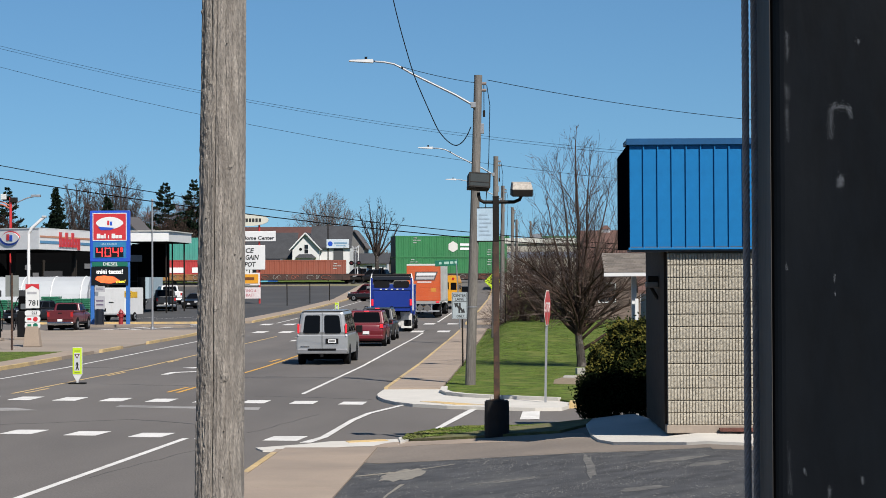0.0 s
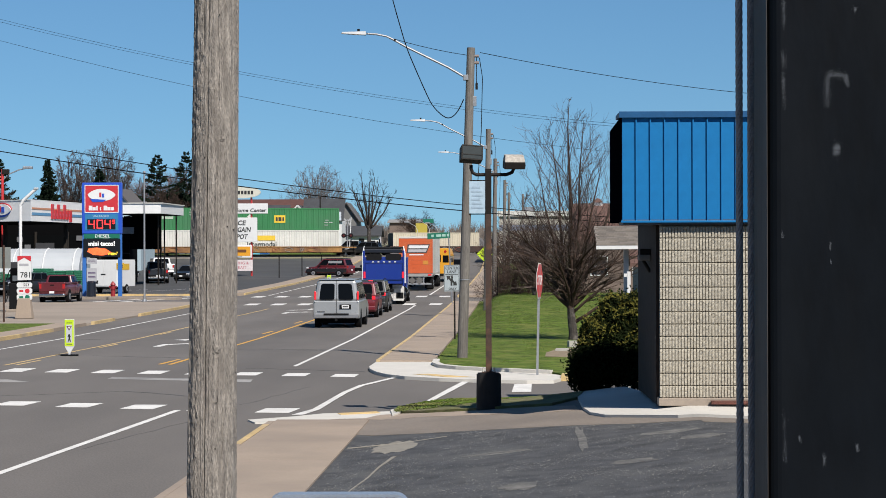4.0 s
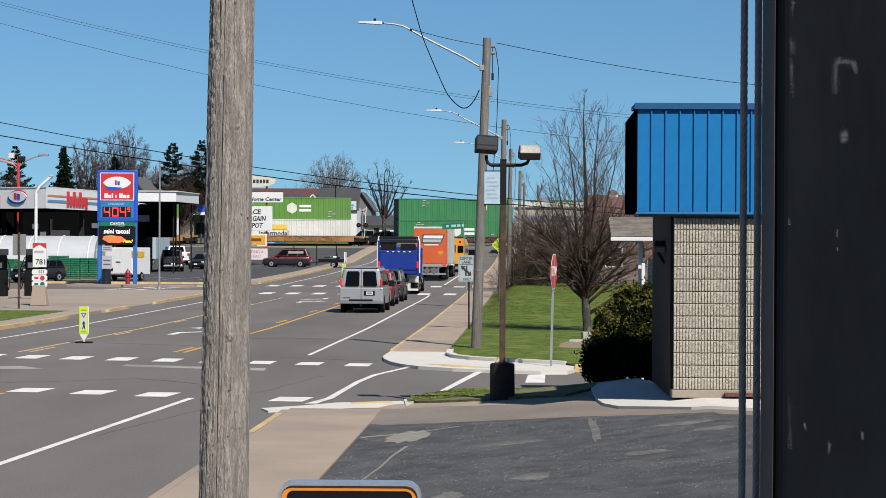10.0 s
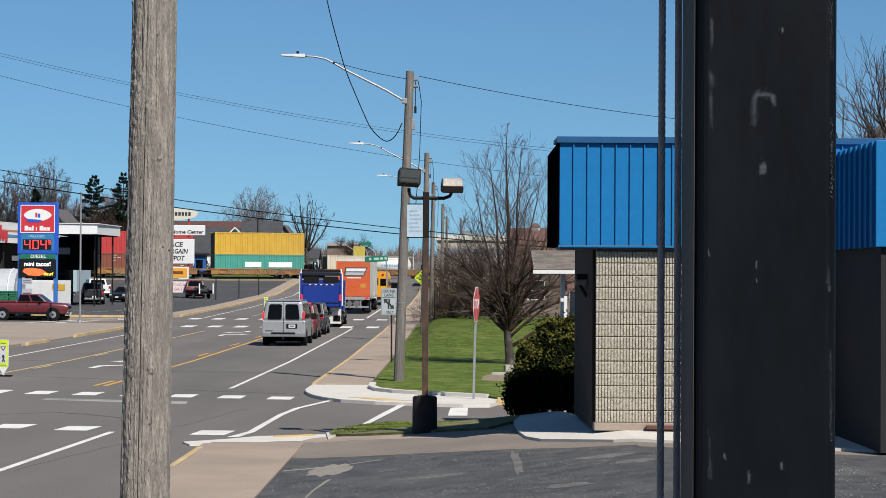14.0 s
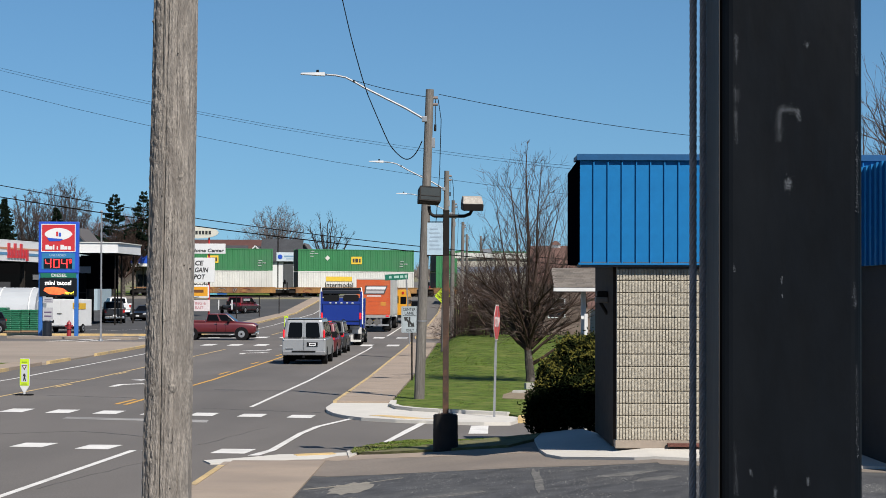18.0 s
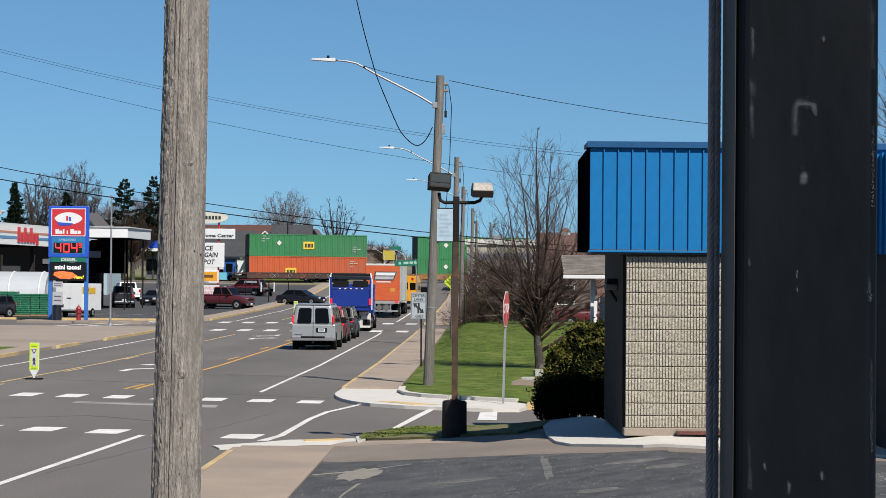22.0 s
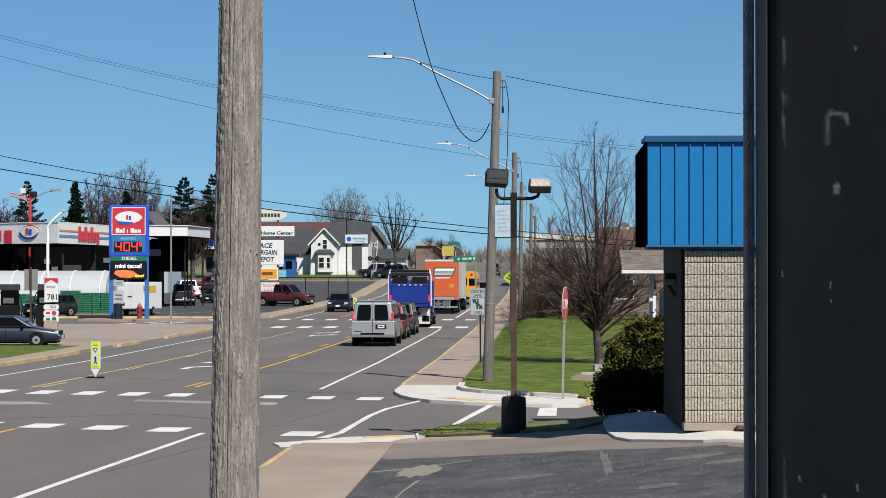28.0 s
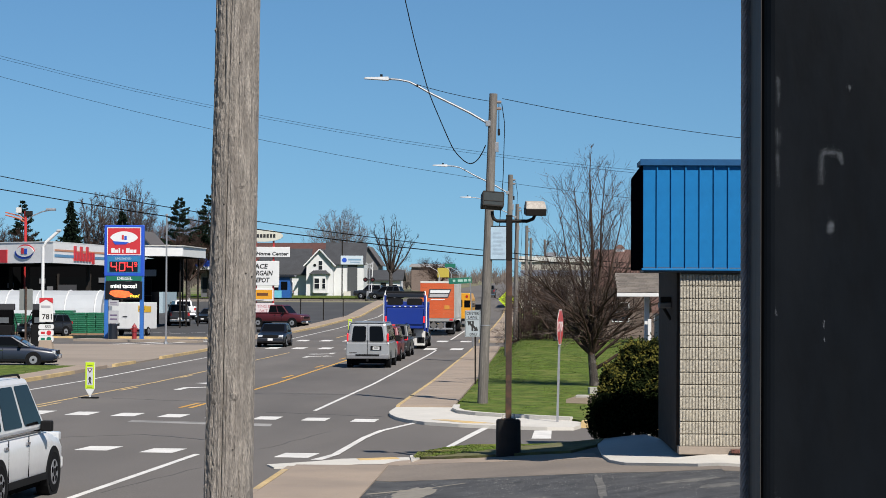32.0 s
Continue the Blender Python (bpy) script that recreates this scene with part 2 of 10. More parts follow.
def hexa(bm, pts, mi=0, bevel=0.0):
    """Eight corners: four below, four above, each counter-clockwise."""
    v = [bm.verts.new(p) for p in pts]
    fs = [bm.faces.new([v[i] for i in q]) for q in ((3, 2, 1, 0), (4, 5, 6, 7), (0, 1, 5, 4), (1, 2, 6, 5), (2, 3, 7, 6), (3, 0, 4, 7))]
    for f in fs:
        f.material_index = mi
    if bevel:
        es = list({e for f in fs for e in f.edges})
        bmesh.ops.bevel(bm, geom=es, offset=bevel, segments=2, affect="EDGES", profile=0.5)
    return bm


def tube(bm, p0, p1, r0, r1=None, n=8, caps=True):
    r1 = r0 if r1 is None else r1
    p0, p1 = Vector(p0), Vector(p1)
    d = (p1 - p0).normalized()
    a = d.orthogonal().normalized()
    b = d.cross(a)
    rings = []
    for p, r in ((p0, r0), (p1, r1)):
        rings.append([bm.verts.new(p + (a * math.cos(2 * math.pi * i / n) + b * math.sin(2 * math.pi * i / n)) * r) for i in range(n)])
    for i in range(n):
        bm.faces.new((rings[0][i], rings[0][(i + 1) % n], rings[1][(i + 1) % n], rings[1][i]))
    if caps:
        bm.faces.new(rings[0][::-1])
        bm.faces.new(rings[1])
    return bm


def path_tube(bm, pts, r, n=6):
    """A tube along points, with one ring at each."""
    pts = [Vector(p) for p in pts]
    rings = []
    a = None
    for i, p in enumerate(pts):
        d = (pts[min(i + 1, len(pts) - 1)] - pts[max(i - 1, 0)]).normalized()
        a = (d.orthogonal() if a is None else a - d * a.dot(d)).normalized()
        b = d.cross(a)
        rr = r[i] if isinstance(r, (list, tuple)) else r
        rings.append([bm.verts.new(p + (a * math.cos(2 * math.pi * k / n) + b * math.sin(2 * math.pi * k / n)) * rr) for k in range(n)])
    for q, s in zip(rings, rings[1:]):
        for k in range(n):
            bm.faces.new((q[k], q[(k + 1) % n], s[(k + 1) % n], s[k]))
    bm.faces.new(rings[0][::-1])
    bm.faces.new(rings[-1])
    return bm


def prism(bm, outline, axis, a, b, bevel=0.0, mi=0):
    """A flat outline pushed along an axis from a to b; outline in the other two axes, in order."""
    def at(p, c):
        return {"x": (c, p[0], p[1]), "y": (p[0], c, p[1]), "z": (p[0], p[1], c)}[axis]
    lo, hi = [bm.verts.new(at(p, a)) for p in outline], [bm.verts.new(at(p, b)) for p in outline]
    fs = [bm.faces.new(lo[::-1]), bm.faces.new(hi)]
    n = len(outline)
    for i in range(n):
        fs.append(bm.faces.new((lo[i], lo[(i + 1) % n], hi[(i + 1) % n], hi[i])))
    for f in fs:
        f.material_index = mi
    bmesh.ops.recalc_face_normals(bm, faces=fs)
    if bevel:
        bmesh.ops.bevel(bm, geom=list({e for f in fs for e in f.edges}), offset=bevel, segments=2, affect="EDGES", profile=0.5)
    return bm


def text(name, body, size, m, parent, material, italic=0.0, depth=0.004, squeeze=1.0, align="CENTER", bold=0.012):
    """Letters as a mesh, in the xy plane of m."""
    cu = bpy.data.curves.new(name, "FONT")
    cu.body, cu.size, cu.align_x, cu.align_y, cu.shear, cu.extrude, cu.resolution_u = body, size, align, "CENTER", italic, depth, 2
    cu.offset = size * bold
    tmp = new(name, cu)
    me = bpy.data.meshes.new_from_object(tmp.evaluated_get(bpy.context.evaluated_depsgraph_get()))
    bpy.data.objects.remove(tmp)
    bpy.data.curves.remove(cu)
    me.transform(Matrix.Diagonal((squeeze, 1, 1, 1)))
    me.materials.clear()
    me.materials.append(material)
    ob = new(name, me)
    ob.parent = parent
    ob.matrix_basis = m
    return ob


# Letters that face the camera side (towards -y)
FACE = pose(0, 0, 0, 90, 0, 0)


def face_at(x, y, z):
    return Matrix.Translation((x, y, z)) @ FACE


# ---- lie of the land ----
RISE = ((-400, 0), (58, 0), (80, -0.08), (104, -0.03), (120, 0), (150, 0.25), (183, 0.5), (229, 1.1), (260, 2.3), (276, 2.9), (300, 3.1), (500, 5.5), (1000, 11), (4000, 45))


def road_z(y):
    for (a, za), (b, zb) in zip(RISE, RISE[1:]):
        if y <= b:
            return za + (zb - za) * (y - a) / (b - a)
    return RISE[-1][1]


def gz(x, y):
    """Height of the ground: the road rises to the railway, the car park rises from the kerb to the shop."""
    z = road_z(y)
    f = min(max((45 - y) / 4, 0), 1)
    return z + 0.11 * min(max(x + 2.6, 0), 5.4) * f


def sheet(name, x0, x1, y0, y1, dz, material, parent=None, dx=4.0, dy=6.0, thick=0.0, label="", kind="structure", skew=0.0):
    """A strip that follows the ground, dz above it, with its edge turned down by thick."""
    def steps(a, b, d, marks):
        n = max(1, round((b - a) / d))
        return sorted({round(a + (b - a) * i / n, 4) for i in range(n + 1)} | {m for m in marks if a < m < b})

    ys = steps(y0, y1, dy, [r[0] for r in RISE] + [41, 45])
    xs = steps(x0, x1, dx, (-2.6, 2.8))
    nx, ny = len(xs) - 1, len(ys) - 1
    bm = bmesh.new()
    g = []
    for y in ys:
        g.append([bm.verts.new((x + skew * (y - y0), y, gz(x + skew * (y - y0), y) + dz)) for x in xs])
    for j in range(ny):
        for i in range(nx):
            bm.faces.new((g[j][i], g[j][i + 1], g[j + 1][i + 1], g[j + 1][i]))
    if thick:
        loop = g[0] + [r[-1] for r in g[1:]] + g[-1][-2::-1] + [r[0] for r in g[-2:0:-1]]
        low = [bm.verts.new(v.co - Vector((0, 0, thick))) for v in loop]
        for i in range(len(loop)):
            k = (i + 1) % len(loop)
            bm.faces.new((loop[k], loop[i], low[i], low[k]))
    ob = part(name, bm, material, parent, label)
    if parent is None:
        tagged(ob, kind=kind)
    return ob


def slab(name, pts, dz, thick, material, parent=None, label="", kind="structure", bevel=0.0):
    """A flat piece of paving with the given outline on the ground."""
    bm = bmesh.new()
    top = [bm.verts.new((x, y, gz(x, y) + dz)) for x, y in pts]
    low = [bm.verts.new(v.co - Vector((0, 0, thick))) for v in top]
    f = bm.faces.new(top)
    n = len(pts)
    for i in range(n):
        bm.faces.new((top[(i + 1) % n], top[i], low[i], low[(i + 1) % n]))
    bmesh.ops.recalc_face_normals(bm, faces=list(bm.faces))
    if f.normal.z < 0:
        bmesh.ops.reverse_faces(bm, faces=list(bm.faces))
    bmesh.ops.triangulate(bm, faces=[f])
    if thick > 0.05:
        up = [q for q in bm.faces if q.normal.z > 0.5]
        bmesh.ops.subdivide_edges(bm, edges=list({e for q in up for e in q.edges}), cuts=3, use_grid_fill=True)
        up = {v for q in bm.faces if q.normal.z > 0.5 for v in q.verts}
        for v in up:
            v.co.z = gz(v.co.x, v.co.y) + dz
    ob = part(name, bm, material, parent, label)
    if parent is None:
        tagged(ob, kind=kind)
    return ob

# ---- ground, roads, kerbs, markings ----


def ground():
    bm = bmesh.new()
    xs = [-1600, -700, -350, -200, -120, -70, -40, -20, -10, -2.6, 2.8, 8, 20, 45, 90, 180, 400, 900, 1600]
    ys = sorted([-250, -60, -20, 0, 20, 41, 45, 90] + [r[0] for r in RISE[1:12]]) + [650, 800, 1000, 1500, 2300, 3200]
    g = [[bm.verts.new((x, y, gz(x, y) - 0.1)) for x in xs] for y in ys]
    for a, b in zip(g, g[1:]):
        for i in range(len(xs) - 1):
            bm.faces.new((a[i], a[i + 1], b[i + 1], b[i]))
    tagged(part("ground", bm, FIELD), "dry spring ground around the street", kind="structure")


ground()
road = sheet("road", -19.6, -4.14, -60, 1100, 0.0, ASPHALT, dx=4, dy=12, label="grey asphalt main street rising to the railway")
sheet("side_street", -4.3, 60, 41.5, 60, -0.004, ASPHALT, dx=6, dy=2, label="asphalt side street")
sheet("road_left_street", -90, -19.6, 133, 148, 0.0, ASPHALT, dx=8, dy=5, label="asphalt side street by the filling station")
sheet("road_right_street", -4.14, 80, 131, 143, 0.0, ASPHALT, dx=8, dy=4, label="asphalt side street")
sheet("car_park", -2.85, 40, -30, 38.8, 0.02, LOT, dx=3, dy=4, label="worn dark asphalt car park")
sheet("car_park_left", -75, -21.2, 148, 268, 0.02, LOT_FAR, dx=9, dy=10, label="dark asphalt car park by the filling station")
sheet("forecourt", -75, -19.75, 96, 133, 0.05, CONCRETE_OLD, dx=8, dy=6, thick=0.1, label="tan concrete forecourt")
sheet("lawn", -2.4, 60, 57.8, 131, 0.1, GRASS, dx=5, dy=6, label="mown green lawn beside the pavement")
sheet("lawn_left", -60, -21, 40, 95, 0.09, GRASS, dx=5, dy=6, label="green verge by the filling station")
sheet("lawn_far", -2.4, 50, 143.5, 262, 0.1, GRASS, dx=6, dy=8, label="green verge along the street")
sheet("lawn_house", -60, -21.2, 296, 345, 0.06, GRASS, dx=6, dy=8, label="lawn in front of the white house")

JOINT = mat("pavement_joint", (0.345, 0.273, 0.21), 0.95, var=0.2)
YELLOW_KERB = mat("kerb_paint_worn_yellow", (0.6, 0.432, 0.204), 0.85, var=0.25, scale=1.2, fine=30, dark=(0.408, 0.324, 0.228))


def ease(v):
    v = min(max(v, 0), 1)
    return v * v * (3 - 2 * v)


def bank(x, y):
    """How far the lawn swells above the flat, further up the street."""
    return 0.75 * ease((x + 2.4) / 1.6) * ease((y - 80) / 22) * ease((133 - y) / 8)


def lawn_bank():
    bm = bmesh.new()
    xs = [-2.4, -2.1, -1.8, -1.5, -1.2, -0.8, -0.2, 1, 3, 6, 12, 25]
    ys = [79 + 4 * k for k in range(14)]
    g = [[bm.verts.new((x, y, gz(x, y) + 0.085 + bank(x, y))) for x in xs] for y in ys]
    for a, b in zip(g, g[1:]):
        for i in range(len(xs) - 1):
            bm.faces.new((a[i], a[i + 1], b[i + 1], b[i]))
    tagged(part("lawn_bank", bm, GRASS, smooth=True), "green bank of the lawn above the pavement", kind="structure")


lawn_bank()
# pavements, with kerbs as real steps
walk_near = sheet("pavement", -4.6, -2.85, -30, 39.6, 0.045, CONCRETE, dx=1.6, dy=3, thick=0.12, label="tan concrete pavement")
walk_far = sheet("pavement_far", -4.0, -2.45, 60.2, 131, 0.13, CONCRETE, dx=1.6, dy=5, thick=0.2, label="tan concrete pavement beside the lawn")
walk_top = sheet("pavement_top", -4.0, -2.45, 143.5, 270, 0.13, CONCRETE, dx=1.6, dy=6, thick=0.2, label="tan concrete pavement")
walk_left = sheet("pavement_left", -21.2, -19.75, 150, 272, 0.13, CONCRETE, dx=1.5, dy=6, thick=0.2, label="tan concrete pavement")
walk_left_near = sheet("pavement_left_near", -21.0, -19.75, 30, 95, 0.12, CONCRETE, dx=1.5, dy=6, thick=0.2, label="tan concrete pavement")
for n, (x0, x1, y0, y1, m) in enumerate(((-4.11, -4.0, 60.2, 131, YELLOW_KERB), (-4.16, -4.0, 143.5, 270, YELLOW_KERB), (-19.75, -19.58, 150, 272, YELLOW_KERB),
                                         (-19.75, -19.58, 30, 87.5, YELLOW_KERB), (-19.75, -19.58, 96, 101, YELLOW_KERB), (-19.75, -19.58, 108, 131, YELLOW_KERB), (-4.72, -4.6, 12, 39.2, CONCRETE))):
    ob = sheet("kerb", x0, x1, y0, y1, 0.14 if y0 > 20 else 0.05, m, dx=1, dy=5, thick=0.2, label="concrete kerb with worn yellow paint")

for k in range(40):
    y = 61.4 + 1.75 * k
    slab("joint", [(-3.98, y), (-2.47, y), (-2.47, y + 0.025), (-3.98, y + 0.025)], 0.132, 0.01, JOINT, walk_far)
for k in range(16):
    y = 13.2 + 1.7 * k
    slab("joint", [(-4.58, y), (-2.87, y), (-2.87, y + 0.006), (-4.58, y + 0.006)], 0.046, 0.01, JOINT, walk_near)
slab("pavement_corner", [(-4.12, 60.2), (-4.13, 57.6), (-4.02, 56.4), (-3.75, 55.0), (-3.4, 53.9), (-2.9, 53.0), (-2.0, 52.2), (-0.9, 51.6), (0.2, 51.2), (0.85, 51.3), (1.05, 52.2), (1.1, 53.4), (0.8, 54.0), (-0.2, 54.75), (-1.0, 55.3), (-1.7, 56.0), (-2.2, 56.9), (-2.42, 58.2), (-2.45, 60.2)], 0.08, 0.2, CONCRETE_NEW, label="new pale concrete corner ramp")
slab("kerb_corner", [(-2.45, 60.2), (-2.42, 58.2), (-2.2, 56.9), (-1.7, 56.0), (-1.0, 55.3), (-0.2, 54.75), (0.8, 54.0), (0.88, 54.2), (-0.1, 54.95), (-0.88, 55.5), (-1.55, 56.2), (-2.02, 57.05), (-2.24, 58.3), (-2.27, 60.2)], 0.17, 0.2, CONCRETE_NEW, label="pale concrete kerb round the lawn")
slab("tactile_strip", [(-2.76, 53.9), (-1.8, 52.55), (-1.05, 52.5), (-2.35, 54.0)], 0.086, 0.02, YELLOW_PALE, label="yellow warning strip on the ramp")
slab("kerb_side", [(1.05, 52.3), (6, 51.3), (6, 52.3), (1.1, 53.3)], 0.14, 0.2, YELLOW_KERB, label="yellow kerb of the side street")
slab("lawn_edge", [(0.86, 54.15), (1.1, 53.3), (6, 52.3), (40, 51.0), (40, 57.9), (-2.2, 57.9), (-2.0, 57.0), (-1.5, 56.15), (-0.85, 55.5), (0.0, 54.85)], 0.12, 0.1, GRASS, label="green verge")
slab("kerb_paint", [(-4.72, 34.4), (-4.6, 34.4), (-4.6, 38.3), (-4.72, 38.3)], 0.056, 0.004, YELLOW_KERB, label="worn yellow paint on the kerb edge")
slab("kerb_gutter", [(-5.18, 39.74), (-4.37, 40.57), (-3.89, 41.29), (-2.58, 41.85), (-2.45, 40.25), (-3.44, 40.01), (-4.24, 39.33), (-4.96, 39.07)], 0.03, 0.1, CONCRETE_NEW, label="pale concrete gutter and kerb return")
slab("kerb_return", [(-2.45, 40.3), (-2.58, 41.9), (-2.45, 42.0), (-2.32, 40.9)], 0.06, 0.2, CONCRETE_NEW, label="pale concrete kerb end")
slab("kerb_tactile", [(-3.5, 40.9), (-2.75, 41.35), (-2.85, 41.75), (-3.6, 41.3)], 0.038, 0.02, YELLOW_PALE, label="worn yellow warning strip")
slab("verge", [(-2.5, 41.6), (-2.45, 42.4), (-1.5, 44.6), (-0.35, 45.0), (1.3, 45.2), (1.3, 41.4), (1.1, 39.5), (0.6, 38.6), (-0.15, 39.1), (-0.95, 39.6), (-1.8, 40.3), (-2.3, 40.9)], 0.075, 0.25, mat("dry_grass", (0.14, 0.14, 0.045), 0.95, var=0.5, scale=4, fine=40, bump=0.03, dark=(0.2, 0.17, 0.09)), label="rough grass verge by the lamp")
slab("apron", [(-2.85, 36.5), (-1.72, 35.63), (-0.4, 34.76), (0.92, 33.84), (1.75, 33.0), (2.8, 32.3), (2.8, 33.9), (1.6, 36.4), (1.35, 43.6), (0.4, 42.3), (-0.3, 41.3), (-0.9, 40.5), (-1.85, 40.6), (-2.35, 41.0), (-2.75, 41.15), (-4.2, 39.9), (-2.85, 39.5)], 0.026, 0.2, mat("worn_concrete", (0.232, 0.192, 0.157), 0.9, var=0.18, scale=0.7, fine=20, bump=0.004, dark=(0.178, 0.15, 0.128)), label="worn tan-grey concrete apron")
slab("apron_strip", [(-2.75, 40.9), (-2.35, 40.85), (-1.8, 40.25), (-0.95, 39.55), (-0.15, 39.05), (0.6, 38.5), (1.0, 38.0), (1.06, 36.8), (0.2, 37.4), (-0.9, 38.4), (-1.8, 39.3), (-2.6, 39.7), (-3.0, 39.9)], 0.031, 0.02, CONCRETE, label="tan concrete strip along the verge")
slab("apron_right", [(2.8, 32.0), (14, 27), (14, 30), (2.8, 33.9)], 0.027, 0.2, MATS["worn_concrete"], label="worn concrete apron")
slab("door_slab", [(1.12, 36.8), (1.2, 35.6), (1.42, 34.7), (2.5, 33.1), (2.8, 32.9), (2.8, 36.5), (2.3, 39), (1.35, 46.5), (1.1, 39.5)], 0.072, 0.06, CONCRETE_NEW, label="pale concrete slab before the shop door")
slab("door_slab_right", [(2.8, 32.9), (5.0, 31.6), (12, 28.4), (12, 36), (2.8, 36.5)], 0.072, 0.06, CONCRETE_NEW, label="pale concrete slab along the shop")
slab("patch", [(-2.0 + 0.36 * (1 + 0.1 * math.sin(k * 2.3) + 0.05 * math.sin(k * 5.1)) * math.cos(k * 0.2618), 33.5 + 0.95 * (1 + 0.16 * math.sin(k * 2.3) + 0.12 * math.sin(k * 3.7)) * math.sin(k * 0.2618)) for k in range(24)], 0.024, 0.01, mat("gravel_patch", (0.27, 0.245, 0.205), 0.95, var=0.2, fine=40), label="pale bare patch in the asphalt")
slab("crack_line", [(-1.95, 31.8), (-1.88, 31.8), (-2.03, 30.4), (-2.1, 29), (-2.23, 27.6), (-2.3, 26.2), (-2.54, 24), (-2.56, 24), (-2.33, 26.2), (-2.255, 27.6), (-2.13, 29), (-2.07, 30.4)], 0.026, 0.012, MATS["gravel_patch"], label="pale crack in the asphalt")
slab("crack_line", [(-2.8, 33.95), (-1.9, 34.1), (-1.2, 34.45), (-1.9, 34.16), (-2.8, 34.02)], 0.026, 0.012, MATS["gravel_patch"], label="pale crack in the asphalt")

PALE_WEAR = mat("worn_pale_asphalt", (0.15, 0.142, 0.13), 0.95, var=0.5, scale=5, fine=40, dark=(0.08, 0.079, 0.08))
rnd_ = random.Random(71)
for cx_, cy_, rx_, ry_ in ((0.93, 31.5, 0.09, 2.2), (0.0, 25.9, 0.3, 0.45), (-0.15, 23.2, 0.42, 0.45), (1.5, 27.4, 0.35, 0.3), (-1.0, 24.6, 0.2, 0.6), (2.6, 29.8, 0.35, 0.3), (2.2, 31.0, 0.5, 0.25), (-0.3, 30.6, 0.5, 0.18)):
    slab("worn_patch", [(cx_ + rx_ * rnd_.uniform(0.6, 1.15) * math.cos(k * 0.349), cy_ + ry_ * rnd_.uniform(0.6, 1.15) * math.sin(k * 0.349)) for k in range(18)], 0.024, 0.008, PALE_WEAR, label="pale worn patch in the asphalt")
slab("mulch_bed", [(3.15, 34.42), (5.9, 34.2), (5.9, 34.63), (3.15, 34.63)], 0.16, 0.05, mat("red_mulch", (0.16, 0.06, 0.045), 0.95, var=0.5, scale=20, fine=80, bump=0.02), label="reddish mulch at the foot of the wall")


def loose_stones():
    """Bright chips in the worn asphalt, thicker along the wheel paths."""
    rnd = random.Random(4)
    bm = bmesh.new()
    for i in range(46000):
        x, y = rnd.uniform(-2.8, 5.5), 20 + 15 * rnd.random()
        if rnd.random() > 0.12 + 1.6 * max(0, noise.noise((x * 0.7, y * 0.9, 3))) + 0.8 * max(0, noise.noise((x * 2.5, y * 3.1, 8))):
            continue
        r = 0.003 + 0.008 * rnd.random() ** 2.5
        a = rnd.uniform(0, 6.28)
        z = gz(x, y) + 0.02
        base = [bm.verts.new((x + r * 1.6 * math.cos(a + k * 2.09), y + r * math.sin(a + k * 2.09) * 1.4, z)) for k in range(3)]
        top = bm.verts.new((x, y, z + r * 0.6))
        for k in range(3):
            bm.faces.new((base[k], base[(k + 1) % 3], top))
    tagged(part("gravel", bm, mat("pale_chips", (0.2, 0.195, 0.185), 0.9, var=0.6, scale=3, fine=9)), "pale loose chips on worn asphalt", "gravel", kind="stuff")


loose_stones()


def mark(name, pts, material, dz=0.006):
    return slab(name, pts, dz, 0.004, material, label="painted road marking", kind="structure")


def line(name, x0, y0, x1, y1, w, material, dz=0.006):
    ys = [y0] + [r[0] for r in RISE if y0 < r[0] < y1] + [y1]
    bm = bmesh.new()
    rows = []
    for y in ys:
        x = x0 + (x1 - x0) * (y - y0) / (y1 - y0)
        rows.append([bm.verts.new((x + s * w / 2, y, road_z(y) + dz)) for s in (-1, 1)])
    for a, b in zip(rows, rows[1:]):
        bm.faces.new((a[0], a[1], b[1], b[0]))
    tagged(part(name, bm, material), "painted road line", kind="structure")


line("line_edge_left", -17.72, 60, -17.72, 126, 0.13, WHITE_LINE)
line("line_edge_left_top", -17.72, 148, -17.72, 262, 0.13, WHITE_LINE)
line("line_edge_left_near", -17.72, -30, -17.72, 38, 0.13, WHITE_LINE)
line("line_turn_left", -14.85, 59.9, -14.5, 121, 0.12, YELLOW_PALE)
line("line_turn_right", -10.1, 60.2, -9.9, 121, 0.13, YELLOW_LINE)
line("line_turn_left_top", -14.8, 152, -14.4, 262, 0.12, YELLOW_PALE)
line("line_turn_right_top", -9.8, 152, -9.8, 262, 0.12, YELLOW_LINE)
line("line_centre_near", -12.4, 22, -11.1, 43.5, 0.13, YELLOW_LINE)
line("line_edge_right", -6.36, 59.2, -6.24, 126.5, 0.12, WHITE_LINE)
line("line_edge_right_top", -6.3, 149, -6.3, 262, 0.14, WHITE_LINE)
line("line_edge_right_near", -8.85, 5, -6.97, 42.5, 0.14, WHITE_LINE)
for k in range(6):
    y = 60 + 12.2 * k
    if y < 120:
        line("line_dash", -14.55, y, -14.5, y + 2.9, 0.12, YELLOW_PALE)
    if y + 0.5 < 120:
        line("line_dash", -10.42, y + 0.4, -10.35, y + 3.4, 0.13, YELLOW_LINE)
for k in range(11):
    x, y = -4.25 - 1.325 * k, 54.0 + 0.35 * k
    mark("crosswalk_bar", [(x - 0.64, y + 0.1), (x, y), (x + 0.02, y + 1.25 + 0.06 * k), (x - 0.6, y + 1.3 + 0.06 * k)], WHITE_LINE)
for k in range(10):
    x, y = -4.62 - 1.46 * k, 41.8 + 0.5 * k
    mark("crosswalk_bar", [(x - 0.7, y + 0.1), (x, y), (x + 0.1, y + 1.2), (x - 0.6, y + 1.25)], WHITE_LINE)
